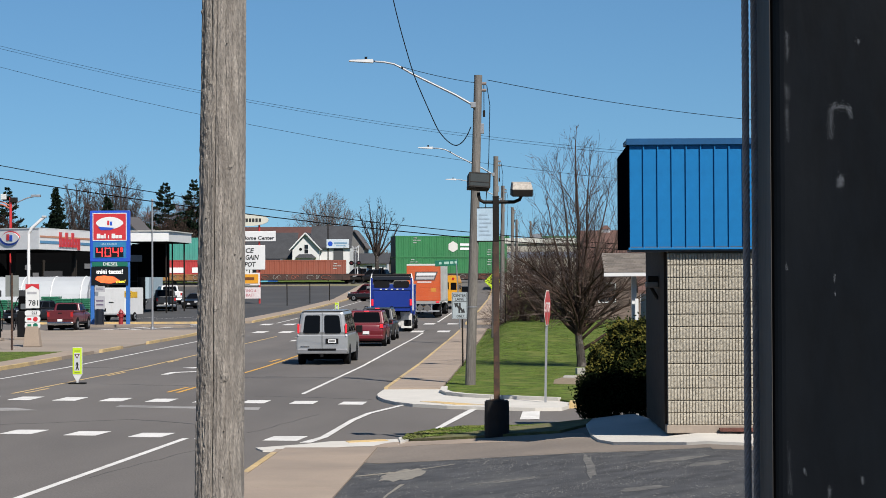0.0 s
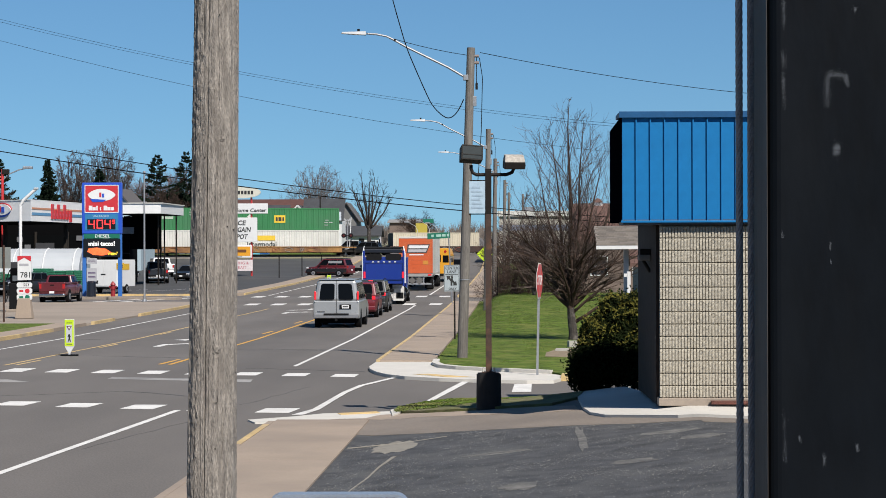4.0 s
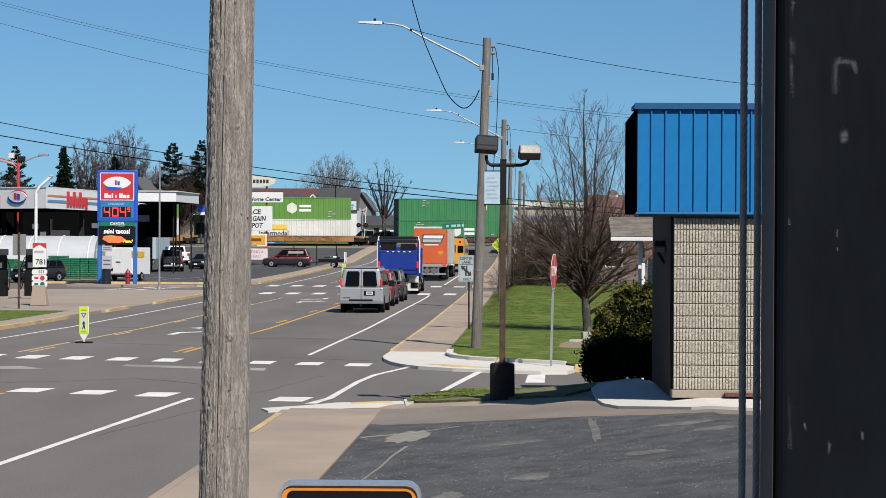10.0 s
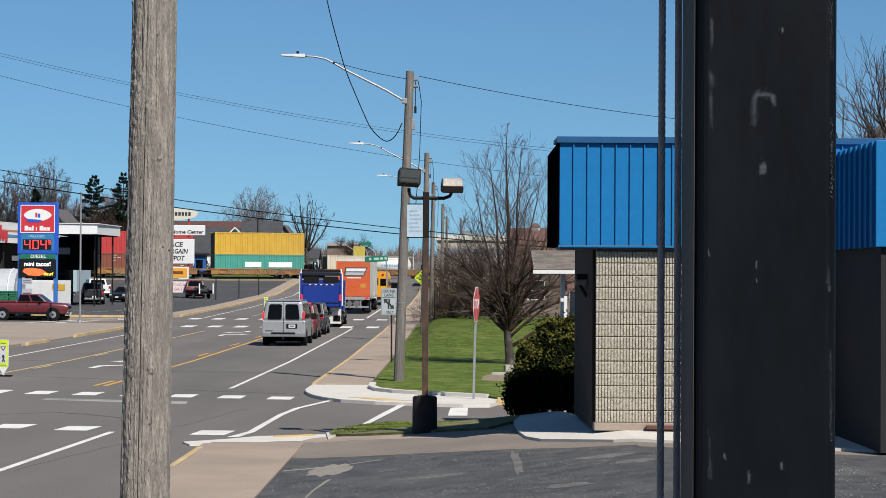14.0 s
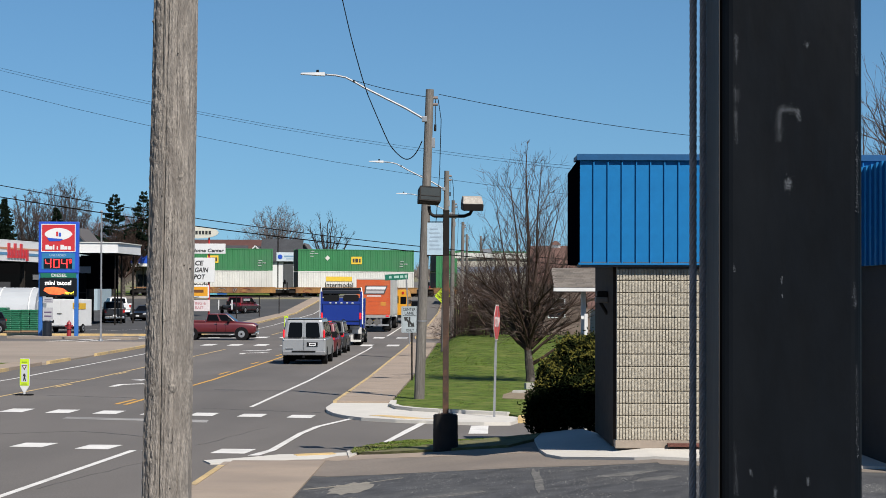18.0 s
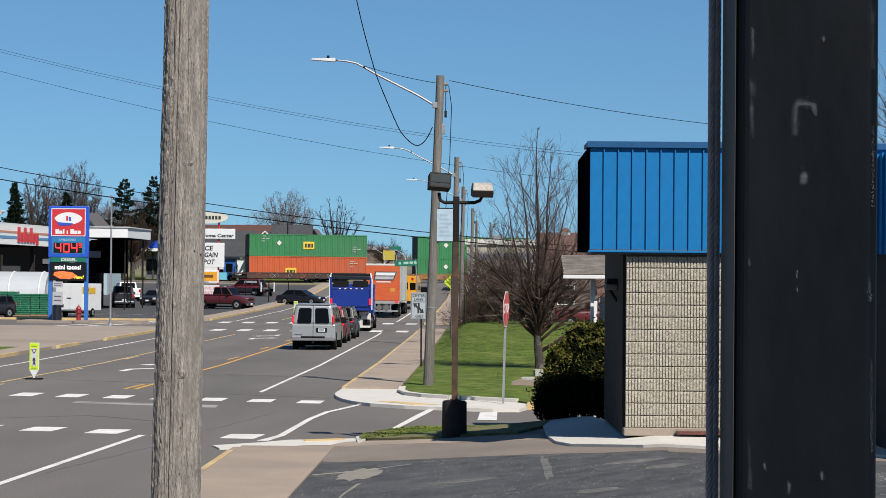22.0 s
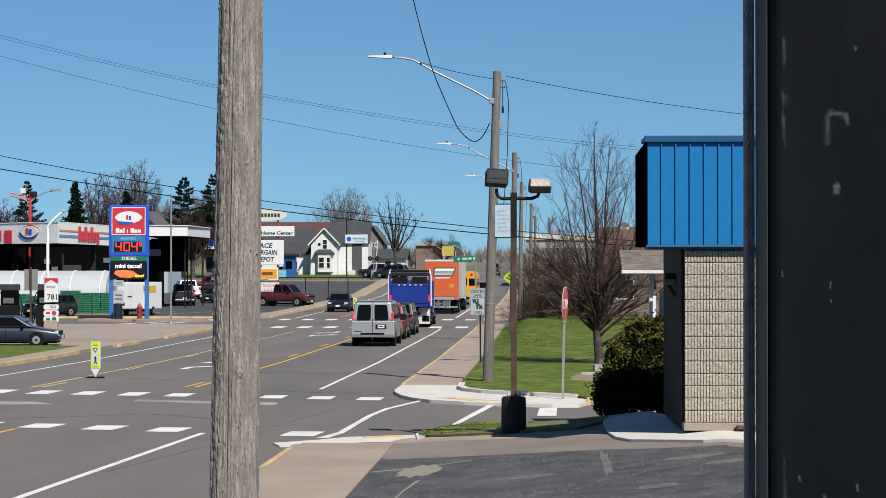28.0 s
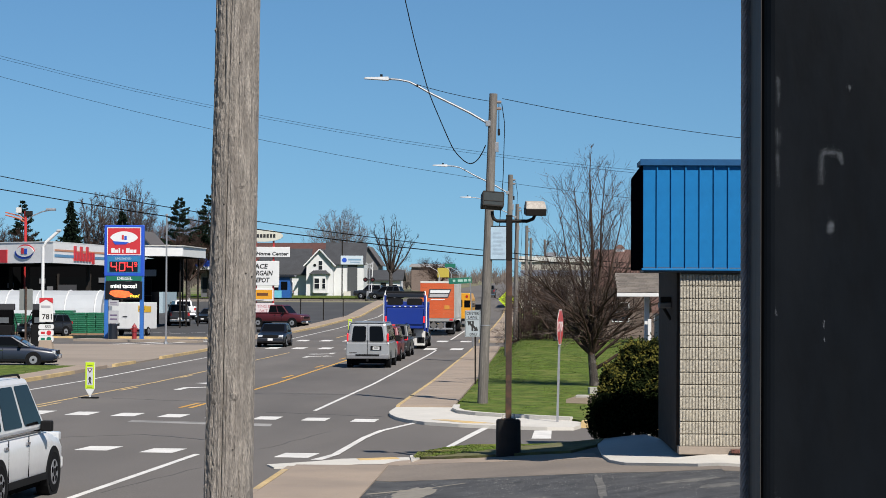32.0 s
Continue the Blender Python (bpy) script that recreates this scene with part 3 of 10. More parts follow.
for k in range(9):
    x = -4.7 - 1.62 * k
    mark("crosswalk_bar", [(x - 0.75, 127.2), (x, 127.2), (x, 130.2), (x - 0.75, 130.2)], WHITE_LINE, 0.012)
    mark("crosswalk_bar", [(x - 0.75, 143.5), (x, 143.5), (x, 146.5), (x - 0.75, 146.5)], WHITE_LINE, 0.012)
mark("stop_bar", [(-10.55, 53.3), (-6.68, 51.85), (-6.76, 52.9), (-10.56, 54.0)], FADED_LINE, 0.004)
SEAL = mat("crack_sealant", (0.062, 0.058, 0.055), 0.7, var=0.2)
rnd_ = random.Random(61)
for x0, y0, x1, y1 in ((-6.3, 57.6, -4.2, 56.4), (-7.6, 58.2, -6.3, 57.6), (-13.5, 66, -10.2, 64.4), (-9.2, 48.5, -6.9, 46.2), (-7.2, 34, -6.2, 40.2), (-12.6, 46.2, -9.2, 48.5), (-8.9, 71, -6.5, 70.2), (-17, 80, -15, 79), (-5.9, 44, -5.0, 50)):
    n_ = 7
    up_ = [(x0 + (x1 - x0) * k / n_ + rnd_.uniform(-0.05, 0.05), y0 + (y1 - y0) * k / n_ + rnd_.uniform(-0.12, 0.12)) for k in range(n_ + 1)]
    mark("sealed_crack", up_ + [(x + 0.025, y + 0.07) for x, y in up_[::-1]], SEAL, 0.003)
mark("side_crosswalk_line", [(-4.5, 41.25), (-4.24, 42.71), (-4.15, 45.37), (-4.07, 47.95), (-3.88, 50.39), (-3.53, 52.26), (-3.25, 53.75), (-3.1, 53.75), (-3.39, 52.26), (-3.74, 50.39), (-3.93, 47.95), (-4.01, 45.37), (-4.08, 42.71), (-4.28, 41.25)], WHITE_LINE, 0.01)
mark("side_crosswalk_line", [(-2.01, 45.06), (-1.88, 45.06), (-1.54, 48.62), (-1.22, 52.07), (-1.37, 52.31), (-1.68, 49.02)], WHITE_LINE, 0.01)
mark("side_stop_bar", [(-0.17, 48.05), (0.28, 48.1), (0.31, 51.0), (-0.11, 50.95)], WHITE_LINE, 0.01)


def arrow(x, y, s, turn):
    """A turn arrow of the middle lane: shaft, bend, head."""
    shape = [(-0.1, 0), (0.1, 0), (0.1, 1.6), (0.6, 2.3), (0.6, 1.9), (1.0, 2.6), (0.6, 3.3), (0.6, 2.9), (-0.1, 1.9)]
    pts = [(x + turn * px * s, y + turn * py * s * 0.8) for px, py in shape]
    mark("turn_arrow", pts, WHITE_LINE, 0.008)


arrow(-12.7, 73, 1.3, 1)
arrow(-11.8, 82, 1.3, -1)
arrow(-12.6, 112, 1.3, 1)
arrow(-11.9, 121, 1.3, -1)
mark("faded_arrow", [(-15.2, 52.0), (-13.6, 51.75), (-12.25, 51.95), (-13.04, 52.95), (-15.2, 53.0)], FADED_LINE, 0.005)
for x0, y0, x1, y1 in ((-29, 131, -22.5, 147), (-27.0, 131, -20.8, 147)):
    mark("side_crosswalk_line", [(x0, y0), (x0 + 0.5, y0), (x1 + 0.5, y1), (x1, y1)], WHITE_LINE, 0.016)
for k in range(8):
    line("line_bay", -43 + 2.9 * k, 160 + 0 * k, -41 + 2.9 * k, 166, 0.14, WHITE_LINE, 0.03)



def grass_blades():
    """Short tufts that break the edge and the flatness of the lawn."""
    rnd = random.Random(9)
    bm = bmesh.new()
    spots = [(rnd.uniform(-2.4, 7), 53.5 + 75 * rnd.random() ** 1.4, 0.1) for i in range(30000)] + [(-2.42 + abs(rnd.gauss(0, 0.08)), rnd.uniform(60, 100), 0.1) for i in range(1200)]
    spots += [(rnd.uniform(-2.45, 1.4), rnd.uniform(40.4, 45.0), 0.09) for i in range(5200)] + [(rnd.uniform(-25, -21), rnd.uniform(70, 95), 0.09) for i in range(1500)]
    for x, y, dz in spots:
        if 50 < y < 58 and (y < 57.7 - 1.25 * (x + 2.3) or y < 54.4):
            continue
        if 39 < y < 45.2 and (y < 40.7 + max(0, x + 1.2) * 0.95 or y > 42.4 + min(2.3, (x + 2.45) * 2.2)):
            continue
        z = gz(x, y) + dz + (bank(x, y) if x > -3 else 0) - 0.01
        h = rnd.uniform(0.008, 0.02) * (1.3 if noise.noise((x * 0.8, y * 0.4, 1)) > 0.15 else 0.7)
        for k in range(3):
            a = rnd.uniform(0, 6.28)
            w = rnd.uniform(0.012, 0.03)
            dx, dy = math.cos(a) * w, math.sin(a) * w
            bm.faces.new([bm.verts.new(p) for p in ((x - dx, y - dy, z), (x + dx, y + dy, z), (x + rnd.uniform(-0.04, 0.04), y + rnd.uniform(-0.04, 0.04), z + h))])
    tagged(part("grass", bm, BLADE), "short green spring grass tufts", "grass", kind="stuff")


grass_blades()
# ---- close to the camera: steel mast, wire ropes, wooden pole, exit sign ----


def steel_mast():
    top = thing("steel_mast", pose(0.253, 1.8525, gz(0.25, 1.86) + 0.0, 0, 0, 0), "dark painted square steel mast, scuffed", "mast")
    bm = bmesh.new()
    w, d, r = 0.0615, 0.0525, 0.011
    ring = []
    for cx, cy, a0 in ((w - r, d - r, 0), (-w + r, d - r, 90), (-w + r, -d + r, 180), (w - r, -d + r, 270)):
        for k in range(6):
            a = radians(a0 + k * 18)
            ring.append((cx + r * math.cos(a), cy + r * math.sin(a)))
    prism(bm, ring, "z", 0.02, 6.2)
    part("tube", bm, DARK_STEEL, top, smooth=False)
    part("base_plate", B(-0.11, 0.11, -0.11, 0.11, 0.0, 0.02, 0.003), DARK_STEEL, top)
    for sx in (-1, 1):
        for sy in (-1, 1):
            part("bolt", tube(bmesh.new(), (sx * 0.09, sy * 0.09, 0.02), (sx * 0.09, sy * 0.09, 0.045), 0.01, n=6), STEEL, top)
    # thin plate that makes this side lighter and browner than the tube
    part("side_face", B(-w - 0.0006, -w - 0.0001, -d + 0.004, d - 0.004, 0.02, 6.2), mat("mast_side_brown", (0.055, 0.046, 0.04), 0.7, var=0.5, scale=14, fine=120, stretch=(1, 1, 0.2), dark=(0.02, 0.018, 0.018)), top, "lighter brownish side of the mast")
    # worn paint: soft smudges of fine specks along short strokes
    rnd = random.Random(11)
    scuff = mat("bare_scuff", (0.06, 0.068, 0.08), 0.7, var=0.5, scale=120, fine=420)
    z0 = gz(0.25, 1.86)
    strokes = [(0.2425, 3.338, 0.2415, 3.314, 0.0022, 420), (0.2425, 3.34, 0.2585, 3.338, 0.002, 320), (0.2575, 3.338, 0.2595, 3.33, 0.0016, 160), (0.2505, 3.278, 0.2495, 3.272, 0.0026, 360),
               (0.2445, 3.196, 0.2442, 3.189, 0.0005, 70), (0.2445, 3.181, 0.2447, 3.178, 0.0005, 50), (0.2655, 3.396, 0.2665, 3.395, 0.0012, 70), (0.205, 3.405, 0.2055, 3.382, 0.0014, 190),
               (0.205, 3.358, 0.2055, 3.347, 0.0022, 160), (0.2045, 3.34, 0.2055, 3.312, 0.0015, 220), (0.203, 3.205, 0.204, 3.2, 0.001, 50), (0.2045, 3.05, 0.2055, 3.008, 0.0018, 150), (0.2175, 3.03, 0.218, 3.026, 0.0012, 80),
               (0.2385, 3.014, 0.2385, 3.006, 0.0014, 130), (0.2665, 3.022, 0.267, 3.018, 0.0012, 90), (0.3085, 3.32, 0.309, 3.25, 0.0012, 240), (0.3075, 3.42, 0.3085, 3.37, 0.0018, 190), (0.308, 3.12, 0.309, 3.04, 0.0013, 220),
               (0.306, 3.19, 0.307, 3.17, 0.0016, 120)]
    bm = bmesh.new()
    for xa, za, xb, zb, wide, count in strokes:
        for k in range(count):
            f = rnd.random()
            cx, cz = xa + (xb - xa) * f - 0.253 + wide * rnd.gauss(0, 0.6), za + (zb - za) * f - z0 + wide * rnd.gauss(0, 0.9)
            sc = 0.00014 + 0.00042 * rnd.random() ** 3
            if abs(cx) > w - 0.002:
                continue
            bm.faces.new([bm.verts.new((cx + sc * math.cos(6.28 * i / 5) * rnd.uniform(0.5, 1), -d - 0.0001 - 0.0000005 * k, cz + sc * 1.3 * math.sin(6.28 * i / 5) * rnd.uniform(0.5, 1))) for i in range(5)])
    part("scuffing", bm, scuff, top, "pale scuffed specks", kind="stuff")
    return top


steel_mast()


def wire_rope(name, x, y):
    z0 = gz(x, y)
    top = thing(name, pose(x, y, z0), "twisted grey steel wire rope beside the mast", "cable", "ropes beside the mast")
    bm = bmesh.new()
    n, rings = 24, []
    heights = [2.2 * k / 40 for k in range(40)] + [2.2 + 1.4 * k / 1150 for k in range(1150)] + [3.6 + 2.0 * k / 40 for k in range(41)]
    for z in heights:
        ring = []
        for k in range(n):
            a = 2 * math.pi * k / n
            r = 0.0034 * (0.78 + 0.22 * abs(math.cos(3 * (a - z * 150))))
            ring.append(bm.verts.new((r * math.cos(a), r * math.sin(a), z)))
        rings.append(ring)
    for q, s in zip(rings, rings[1:]):
        for k in range(n):
            bm.faces.new((q[k], q[(k + 1) % n], s[(k + 1) % n], s[k]))
    part("strand", bm, mat("wire_rope", (0.36, 0.33, 0.315), 0.7, 0.0, var=0.3, scale=60, fine=700), top)
    part("eye_bolt", tube(bmesh.new(), (0, 0, 0), (0, 0, 0.06), 0.008), STEEL, top)
    return top


ROPE_A = wire_rope("wire_rope", 0.1785, 1.9)
ROPE_B = wire_rope("wire_rope", 0.1893, 1.92)


def wooden_pole():
    top = thing("utility_pole", pose(-2.103, 14.0, gz(-2.08, 14)), "weathered grey wooden utility pole, cracked and knotty", "utility pole")
    bm = bmesh.new()
    n, m, h = 132, 420, 9.0
    knots = [(4.25, 4.62, 0.016), (5.25, 1.5, 0.03), (4.95, 3.6, 0.02), (4.45, 4.3, 0.02), (2.5, 5.0, 0.034), (3.4, 4.0, 0.02), (3.9, 5.2, 0.022), (2.05, 4.2, 0.02), (2.95, 4.6, 0.018)]
    splits = [(4.53, 0.3, 8.9, 0.018, 0.006), (4.05, 0.5, 2.6, 0.012, 0.006), (4.95, 3.2, 5.2, 0.01, 0.006), (5.3, 0.8, 2.3, 0.01, 0.006), (3.7, 4.6, 7.0, 0.014, 0.007), (4.3, 4.4, 7.6, 0.02, 0.007)]
    grid = []
    for j in range(m + 1):
        z = h * j / m
        r = 0.173 - 0.0052 * z
        row = []
        for i in range(n):
            a = 2 * math.pi * i / n
            d = 0.006 * noise.noise((math.cos(a) * 7, math.sin(a) * 7, z * 0.35)) + 0.0035 * noise.noise((math.cos(a) * 22, math.sin(a) * 22, z * 1.1))
            crack = noise.noise((math.cos(a) * 5.5 + 9, math.sin(a) * 5.5, z * 0.22))
            d -= 0.006 * max(0.0, 1 - abs(crack) * 30)
            for ca, za, zb, dep, wd in splits:
                if za < z < zb:
                    off = abs(a - ca - 0.05 * noise.noise((z * 0.6, ca, 0)) - 0.012 * noise.noise((z * 3.1, ca, 5))) * r
                    d -= dep * max(0.0, 1 - off / wd) * min(1, (z - za) * 3, (zb - z) * 3)
            d += 0.0022 * noise.noise((math.cos(a) * 9, math.sin(a) * 9, z * 26)) * (3.2 if 3.45 < a < 4.25 else 0.7) + 0.0016 * noise.noise((math.cos(a) * 40, math.sin(a) * 40, z * 0.6))
            for kz, ka, kr in knots:
                q = ((z - kz) ** 2 + ((a - ka) * r) ** 2) / kr**2
                d += 0.008 * math.exp(-q) * math.cos(min(q, 3) * 2.2)
            row.append(bm.verts.new(((r + d) * math.cos(a) + 0.012 * z, (r + d) * math.sin(a), z)))
        grid.append(row)
    for q, s in zip(grid, grid[1:]):
        for i in range(n):
            bm.faces.new((q[i], q[(i + 1) % n], s[(i + 1) % n], s[i]))
    bm.faces.new(grid[-1])
    part("shaft", bm, BARK_POLE, top)
    rnd = random.Random(3)
    for i in range(9):
        a, z = rnd.uniform(3.6, 5.8), rnd.uniform(1.6, 5.2)
        r = 0.173 - 0.0052 * z
        c = Vector((r * math.cos(a) + 0.012 * z, r * math.sin(a), z))
        part("nail", tube(bmesh.new(), c, c + Vector((math.cos(a), math.sin(a), 0)) * 0.006, 0.005, n=6), mat("rusty_nail", (0.03, 0.022, 0.018), 0.8), top)


wooden_pole()


def round_rect(w, h, r, n=6):
    pts = []
    for cx, cz, a0 in ((w / 2 - r, h / 2 - r, 0), (-w / 2 + r, h / 2 - r, 90), (-w / 2 + r, -h / 2 + r, 180), (w / 2 - r, -h / 2 + r, 270)):
        for k in range(n + 1):
            a = radians(a0 + 90 * k / n)
            pts.append((cx + r * math.cos(a), cz + r * math.sin(a)))
    return pts


def ring_frame(bm, w, h, r, t, y0, y1):
    """A rounded frame of width t."""
    out, inn = round_rect(w, h, r), round_rect(w - 2 * t, h - 2 * t, max(r - t, 0.005))
    n = len(out)
    vo = [[bm.verts.new((p[0], y, p[1])) for p in out] for y in (y0, y1)]
    vi = [[bm.verts.new((p[0], y, p[1])) for p in inn] for y in (y0, y1)]
    for i in range(n):
        k = (i + 1) % n
        bm.faces.new((vo[0][i], vo[0][k], vi[0][k], vi[0][i]))
        bm.faces.new((vo[1][k], vo[1][i], vi[1][i], vi[1][k]))
        bm.faces.new((vo[0][k], vo[0][i], vo[1][i], vo[1][k]))
        bm.faces.new((vi[0][i], vi[0][k], vi[1][k], vi[1][i]))
    bmesh.ops.recalc_face_normals(bm, faces=list(bm.faces))
    return bm


def exit_sign():
    x, y = -0.798, 9.0
    g = gz(x, y)
    top = thing("exit_sign", pose(x, y, g, 0, 0, 1.5), "black exit sign with orange border and silver frame on a post", "sign")
    zc = 2.15 - 0.2 - g
    part("post", B(-0.035, 0.035, -0.03, 0.03, 0, zc - 0.1, 0.004), GALV, top)
    bm = bmesh.new()
    prism(bm, round_rect(0.585, 0.38, 0.055), "y", -0.035, 0.05)
    face = part("panel", bm, BLACK_SIGN, top)
    face.location.z = zc
    fr = part("frame", ring_frame(bmesh.new(), 0.615, 0.41, 0.065, 0.014, -0.05, 0.06), mat("brushed_rim", (0.5, 0.56, 0.64), 0.38, 0.6, var=0.1), top, "brushed silver rim")
    fr.location.z = zc
    ob = part("border", ring_frame(bmesh.new(), 0.585, 0.38, 0.052, 0.022, -0.04, -0.034), ORANGE, top, "orange border line")
    ob.location.z = zc
    part("latch", B(0.305, 0.317, -0.03, 0.0, zc - 0.16, zc - 0.1, 0.003), STEEL, top)
    text("lettering", "Exit", 0.2, face_at(-0.005, -0.037, zc - 0.01), top, LETTER_WHITE, italic=0.22, squeeze=1.15)


exit_sign()

# ---- the blue-fronted shop ----


def shop():
    g = 0.66
    top = thing("shop_building", pose(2.32, 34.65, g, 0, 0, 1), "shop of pale split-face block under a blue metal fascia", "building")
    # core wall behind the block face
    part("wall_core", B(0.02, 9.0, 0.1, 4.3, 0, 3.05), MORTAR, top)
    part("plinth", B(-0.02, 9.0, -0.005, 0.35, 0.0, 0.13, 0.01), CONCRETE_OLD, top, "rough concrete footing")
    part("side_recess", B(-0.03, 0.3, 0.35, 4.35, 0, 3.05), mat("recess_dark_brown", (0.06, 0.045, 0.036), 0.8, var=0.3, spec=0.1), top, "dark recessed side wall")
    part("wall_lamp", B(-0.24, -0.03, 1.4, 1.7, 2.4, 2.5, 0.02), mat("lamp_body_grey", (0.2, 0.185, 0.165), 0.7), top, "grey wall lamp")
    part("wall_lamp_hood", B(-0.22, -0.03, 1.42, 1.68, 2.5, 2.6, 0.02), BRONZE, top)
    part("wall_lamp_arm", tube(bmesh.new(), (-0.15, 1.55, 2.4), (-0.03, 1.55, 2.2), 0.03), BRONZE, top)
    part("soffit", B(-0.6, 9.2, -0.05, 1.0, 3.0, 3.08), mat("soffit_metal", (0.06, 0.07, 0.085), 0.6, var=0.1), top)
    # fascia panels with raised seams
    z0, z1 = 3.08, 4.79
    part("fascia_core", B(-0.62, 9.2, -0.02, 0.9, z0, z1), mat("fascia_backing", (0.02, 0.04, 0.09), 0.6), top)
    me = mesh_of("panel", B(0.004, 0.228, -0.04, -0.02, z0 - 0.02, z1, 0.004))
    me.materials.append(BLUE_METAL)
    bm = bmesh.new()
    prism(bm, [(-0.012, -0.02), (0.012, -0.02), (0.010, -0.075), (-0.010, -0.075)], "z", z0 - 0.02, z1)
    seam = mesh_of("seam", bm)
    seam.materials.append(BLUE_METAL)
    for i in range(42):
        x = -0.62 + 0.2345 * i
        share("panel", me, top, pose(x, 0, 0))
        share("seam", seam, top, pose(x + 0.2345, 0, 0))
    part("drip_edge", B(-0.64, 9.22, -0.085, -0.03, z0 - 0.05, z0 - 0.015, 0.004), BLUE_METAL, top)
    part("coping", B(-0.66, 9.24, -0.085, 0.92, z1 - 0.005, z1 + 0.07, 0.008), COPING_BLUE, top, "blue metal coping, darkened for its shaded face")
    part("coping_lip", B(-0.67, 9.24, -0.105, -0.08, z1 - 0.03, z1 + 0.075, 0.004), COPING_BLUE, top)
    # raked side of the fascia; its shade is put into a near-black colour
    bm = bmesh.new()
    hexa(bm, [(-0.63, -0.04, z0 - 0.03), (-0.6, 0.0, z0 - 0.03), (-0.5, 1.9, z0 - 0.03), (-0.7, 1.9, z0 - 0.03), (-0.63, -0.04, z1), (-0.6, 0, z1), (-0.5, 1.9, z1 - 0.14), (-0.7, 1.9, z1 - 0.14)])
    part("fascia_side", bm, mat("fascia_side_shade", (0.002, 0.0025, 0.005), 0.8, spec=0.0), top, "end of the fascia, its shade painted near-black")
    part("roof_deck", B(-0.1, 9.2, 0.9, 4.4, 3.06, 3.2), ROOF_DARK, top)
    # right wing, set forward; shade on its wall is put into the near-black colour
    part("wing_wall", B(3.8, 9.0, -4.2, 0.1, 0, 3.0), mat("wing_wall_shade", (0.012, 0.012, 0.014), 0.9, var=0.2, scale=3, fine=30, bump=0.01), top)
    part("wing_fascia", B(3.7, 9.1, -4.3, -0.05, 3.0, 4.55, 0.01), BLUE_METAL, top)
    for i in range(11):
        part("wing_seam", B(3.66, 3.7, -4.2 + 0.38 * i, -4.18 + 0.38 * i, 3.0, 4.55), BLUE_METAL, top)
    part("drain_pipe", tube(bmesh.new(), (3.6, -0.5, 0.05), (3.6, -0.5, 1.1), 0.04), GALV, top, "pale upright pipe")
    part("drain_pipe_cap", tube(bmesh.new(), (3.6, -0.5, 1.1), (3.6, -0.5, 1.2), 0.06), GALV, top)
    return top


SHOP = shop()
# unseen wall, added behind the camera to shape reflections in mast and glass
part("wall_behind", B(-70, 60, -22, -21, 0, 4.2), mat("grey_render", (0.16, 0.165, 0.18), 0.9, var=0.15, scale=0.6, fine=9))
tagged(bpy.data.objects["wall_behind"], "unseen plain grey wall added behind the camera for reflections", kind="structure")


def shop_blocks():
    """Fluted split-face blocks, each with its own broken face; the half-blocks close every other course."""
    rnd = random.Random(21)

    def block(w, seed):
        r2 = random.Random(seed)
        bm = bmesh.new()
        h, ribs = 0.1975, max(4, round(w / 0.0508))
        cols = []
        for i in range(ribs):
            a, b = w * i / ribs + 0.006, w * (i + 1) / ribs - 0.006
            for x, y in ((a - 0.004, -0.011), (a + 0.004, -0.03), (b - 0.004, -0.03), (b + 0.004, -0.011)):
                cols.append((x, y))
        zs = (0.0, 0.012, 0.04, 0.07, 0.1, 0.13, 0.16, h - 0.012, h)
        g = [[bm.verts.new((x, (y - (r2.uniform(-0.003, 0.009) if y < -0.02 else 0)) * (0.3 if z in (0.0, h) else 1), z)) for x, y in cols] for z in zs]
        for p, q in zip(g, g[1:]):
            for i in range(len(cols) - 1):
                bm.faces.new((p[i], p[i + 1], q[i + 1], q[i]))
        me = mesh_of("block", bm)
        me.materials.append(BLOCK)
        return me

    full = [block(0.4064, k) for k in range(7)]
    half = [block(0.2032, 50 + k) for k in range(3)]
    for c in range(14):
        z = 0.13 + 0.2035 * c
        x = 0.0
        if c % 2:
            share("block", rnd.choice(half), SHOP, pose(0, 0.09, z))
            x = 0.2032
        while x < 3.75:
            share("block", rnd.choice(full), SHOP, pose(x, 0.09, z))
            x += 0.4064


def porch():
    top = thing("porch", pose(1.59, 42.6, gz(1.5, 42.6)), "small porch with a brown shingled roof and white posts", "porch")
    z = 3.26 - gz(1.5, 42.6)
    bm = bmesh.new()
    hexa(bm, [(0, 0, z + 0.06), (3, 0, z + 0.06), (3, 1.6, z + 0.44), (0, 1.6, z + 0.44), (0, 0, z + 0.1), (3, 0, z + 0.1), (3, 1.6, z + 0.5), (0, 1.6, z + 0.5)])
    part("roof", bm, SHINGLE, top)
    me = mesh_of("shingle", hexa(bmesh.new(), [(0.004, -0.02, 0), (0.196, -0.02, 0), (0.196, 0.1, 0.028), (0.004, 0.1, 0.028), (0.004, -0.02, 0.016), (0.196, -0.02, 0.016), (0.196, 0.1, 0.036), (0.004, 0.1, 0.036)]))
    me.materials.append(SHINGLE)
    for i in range(15):
        y = 0.106 * i
        for k in range(15):
            share("shingle", me, top, pose(-0.02 + 0.2 * k + (0, 0.09, 0.05)[i % 3], y, z + 0.095 + 0.25 * y))
    part("fascia_board", B(-0.02, 3.04, -0.06, 0.02, z + 0.005, z + 0.08, 0.006), WHITE, top)
    part("post", B(0.56, 0.66, 0.36, 0.46, 0, z + 0.1, 0.006), WHITE, top, "white post")
    part("post_base", B(0.62, 0.69, 0.2, 0.27, 0, z - 0.45, 0.006), WHITE, top)


porch()


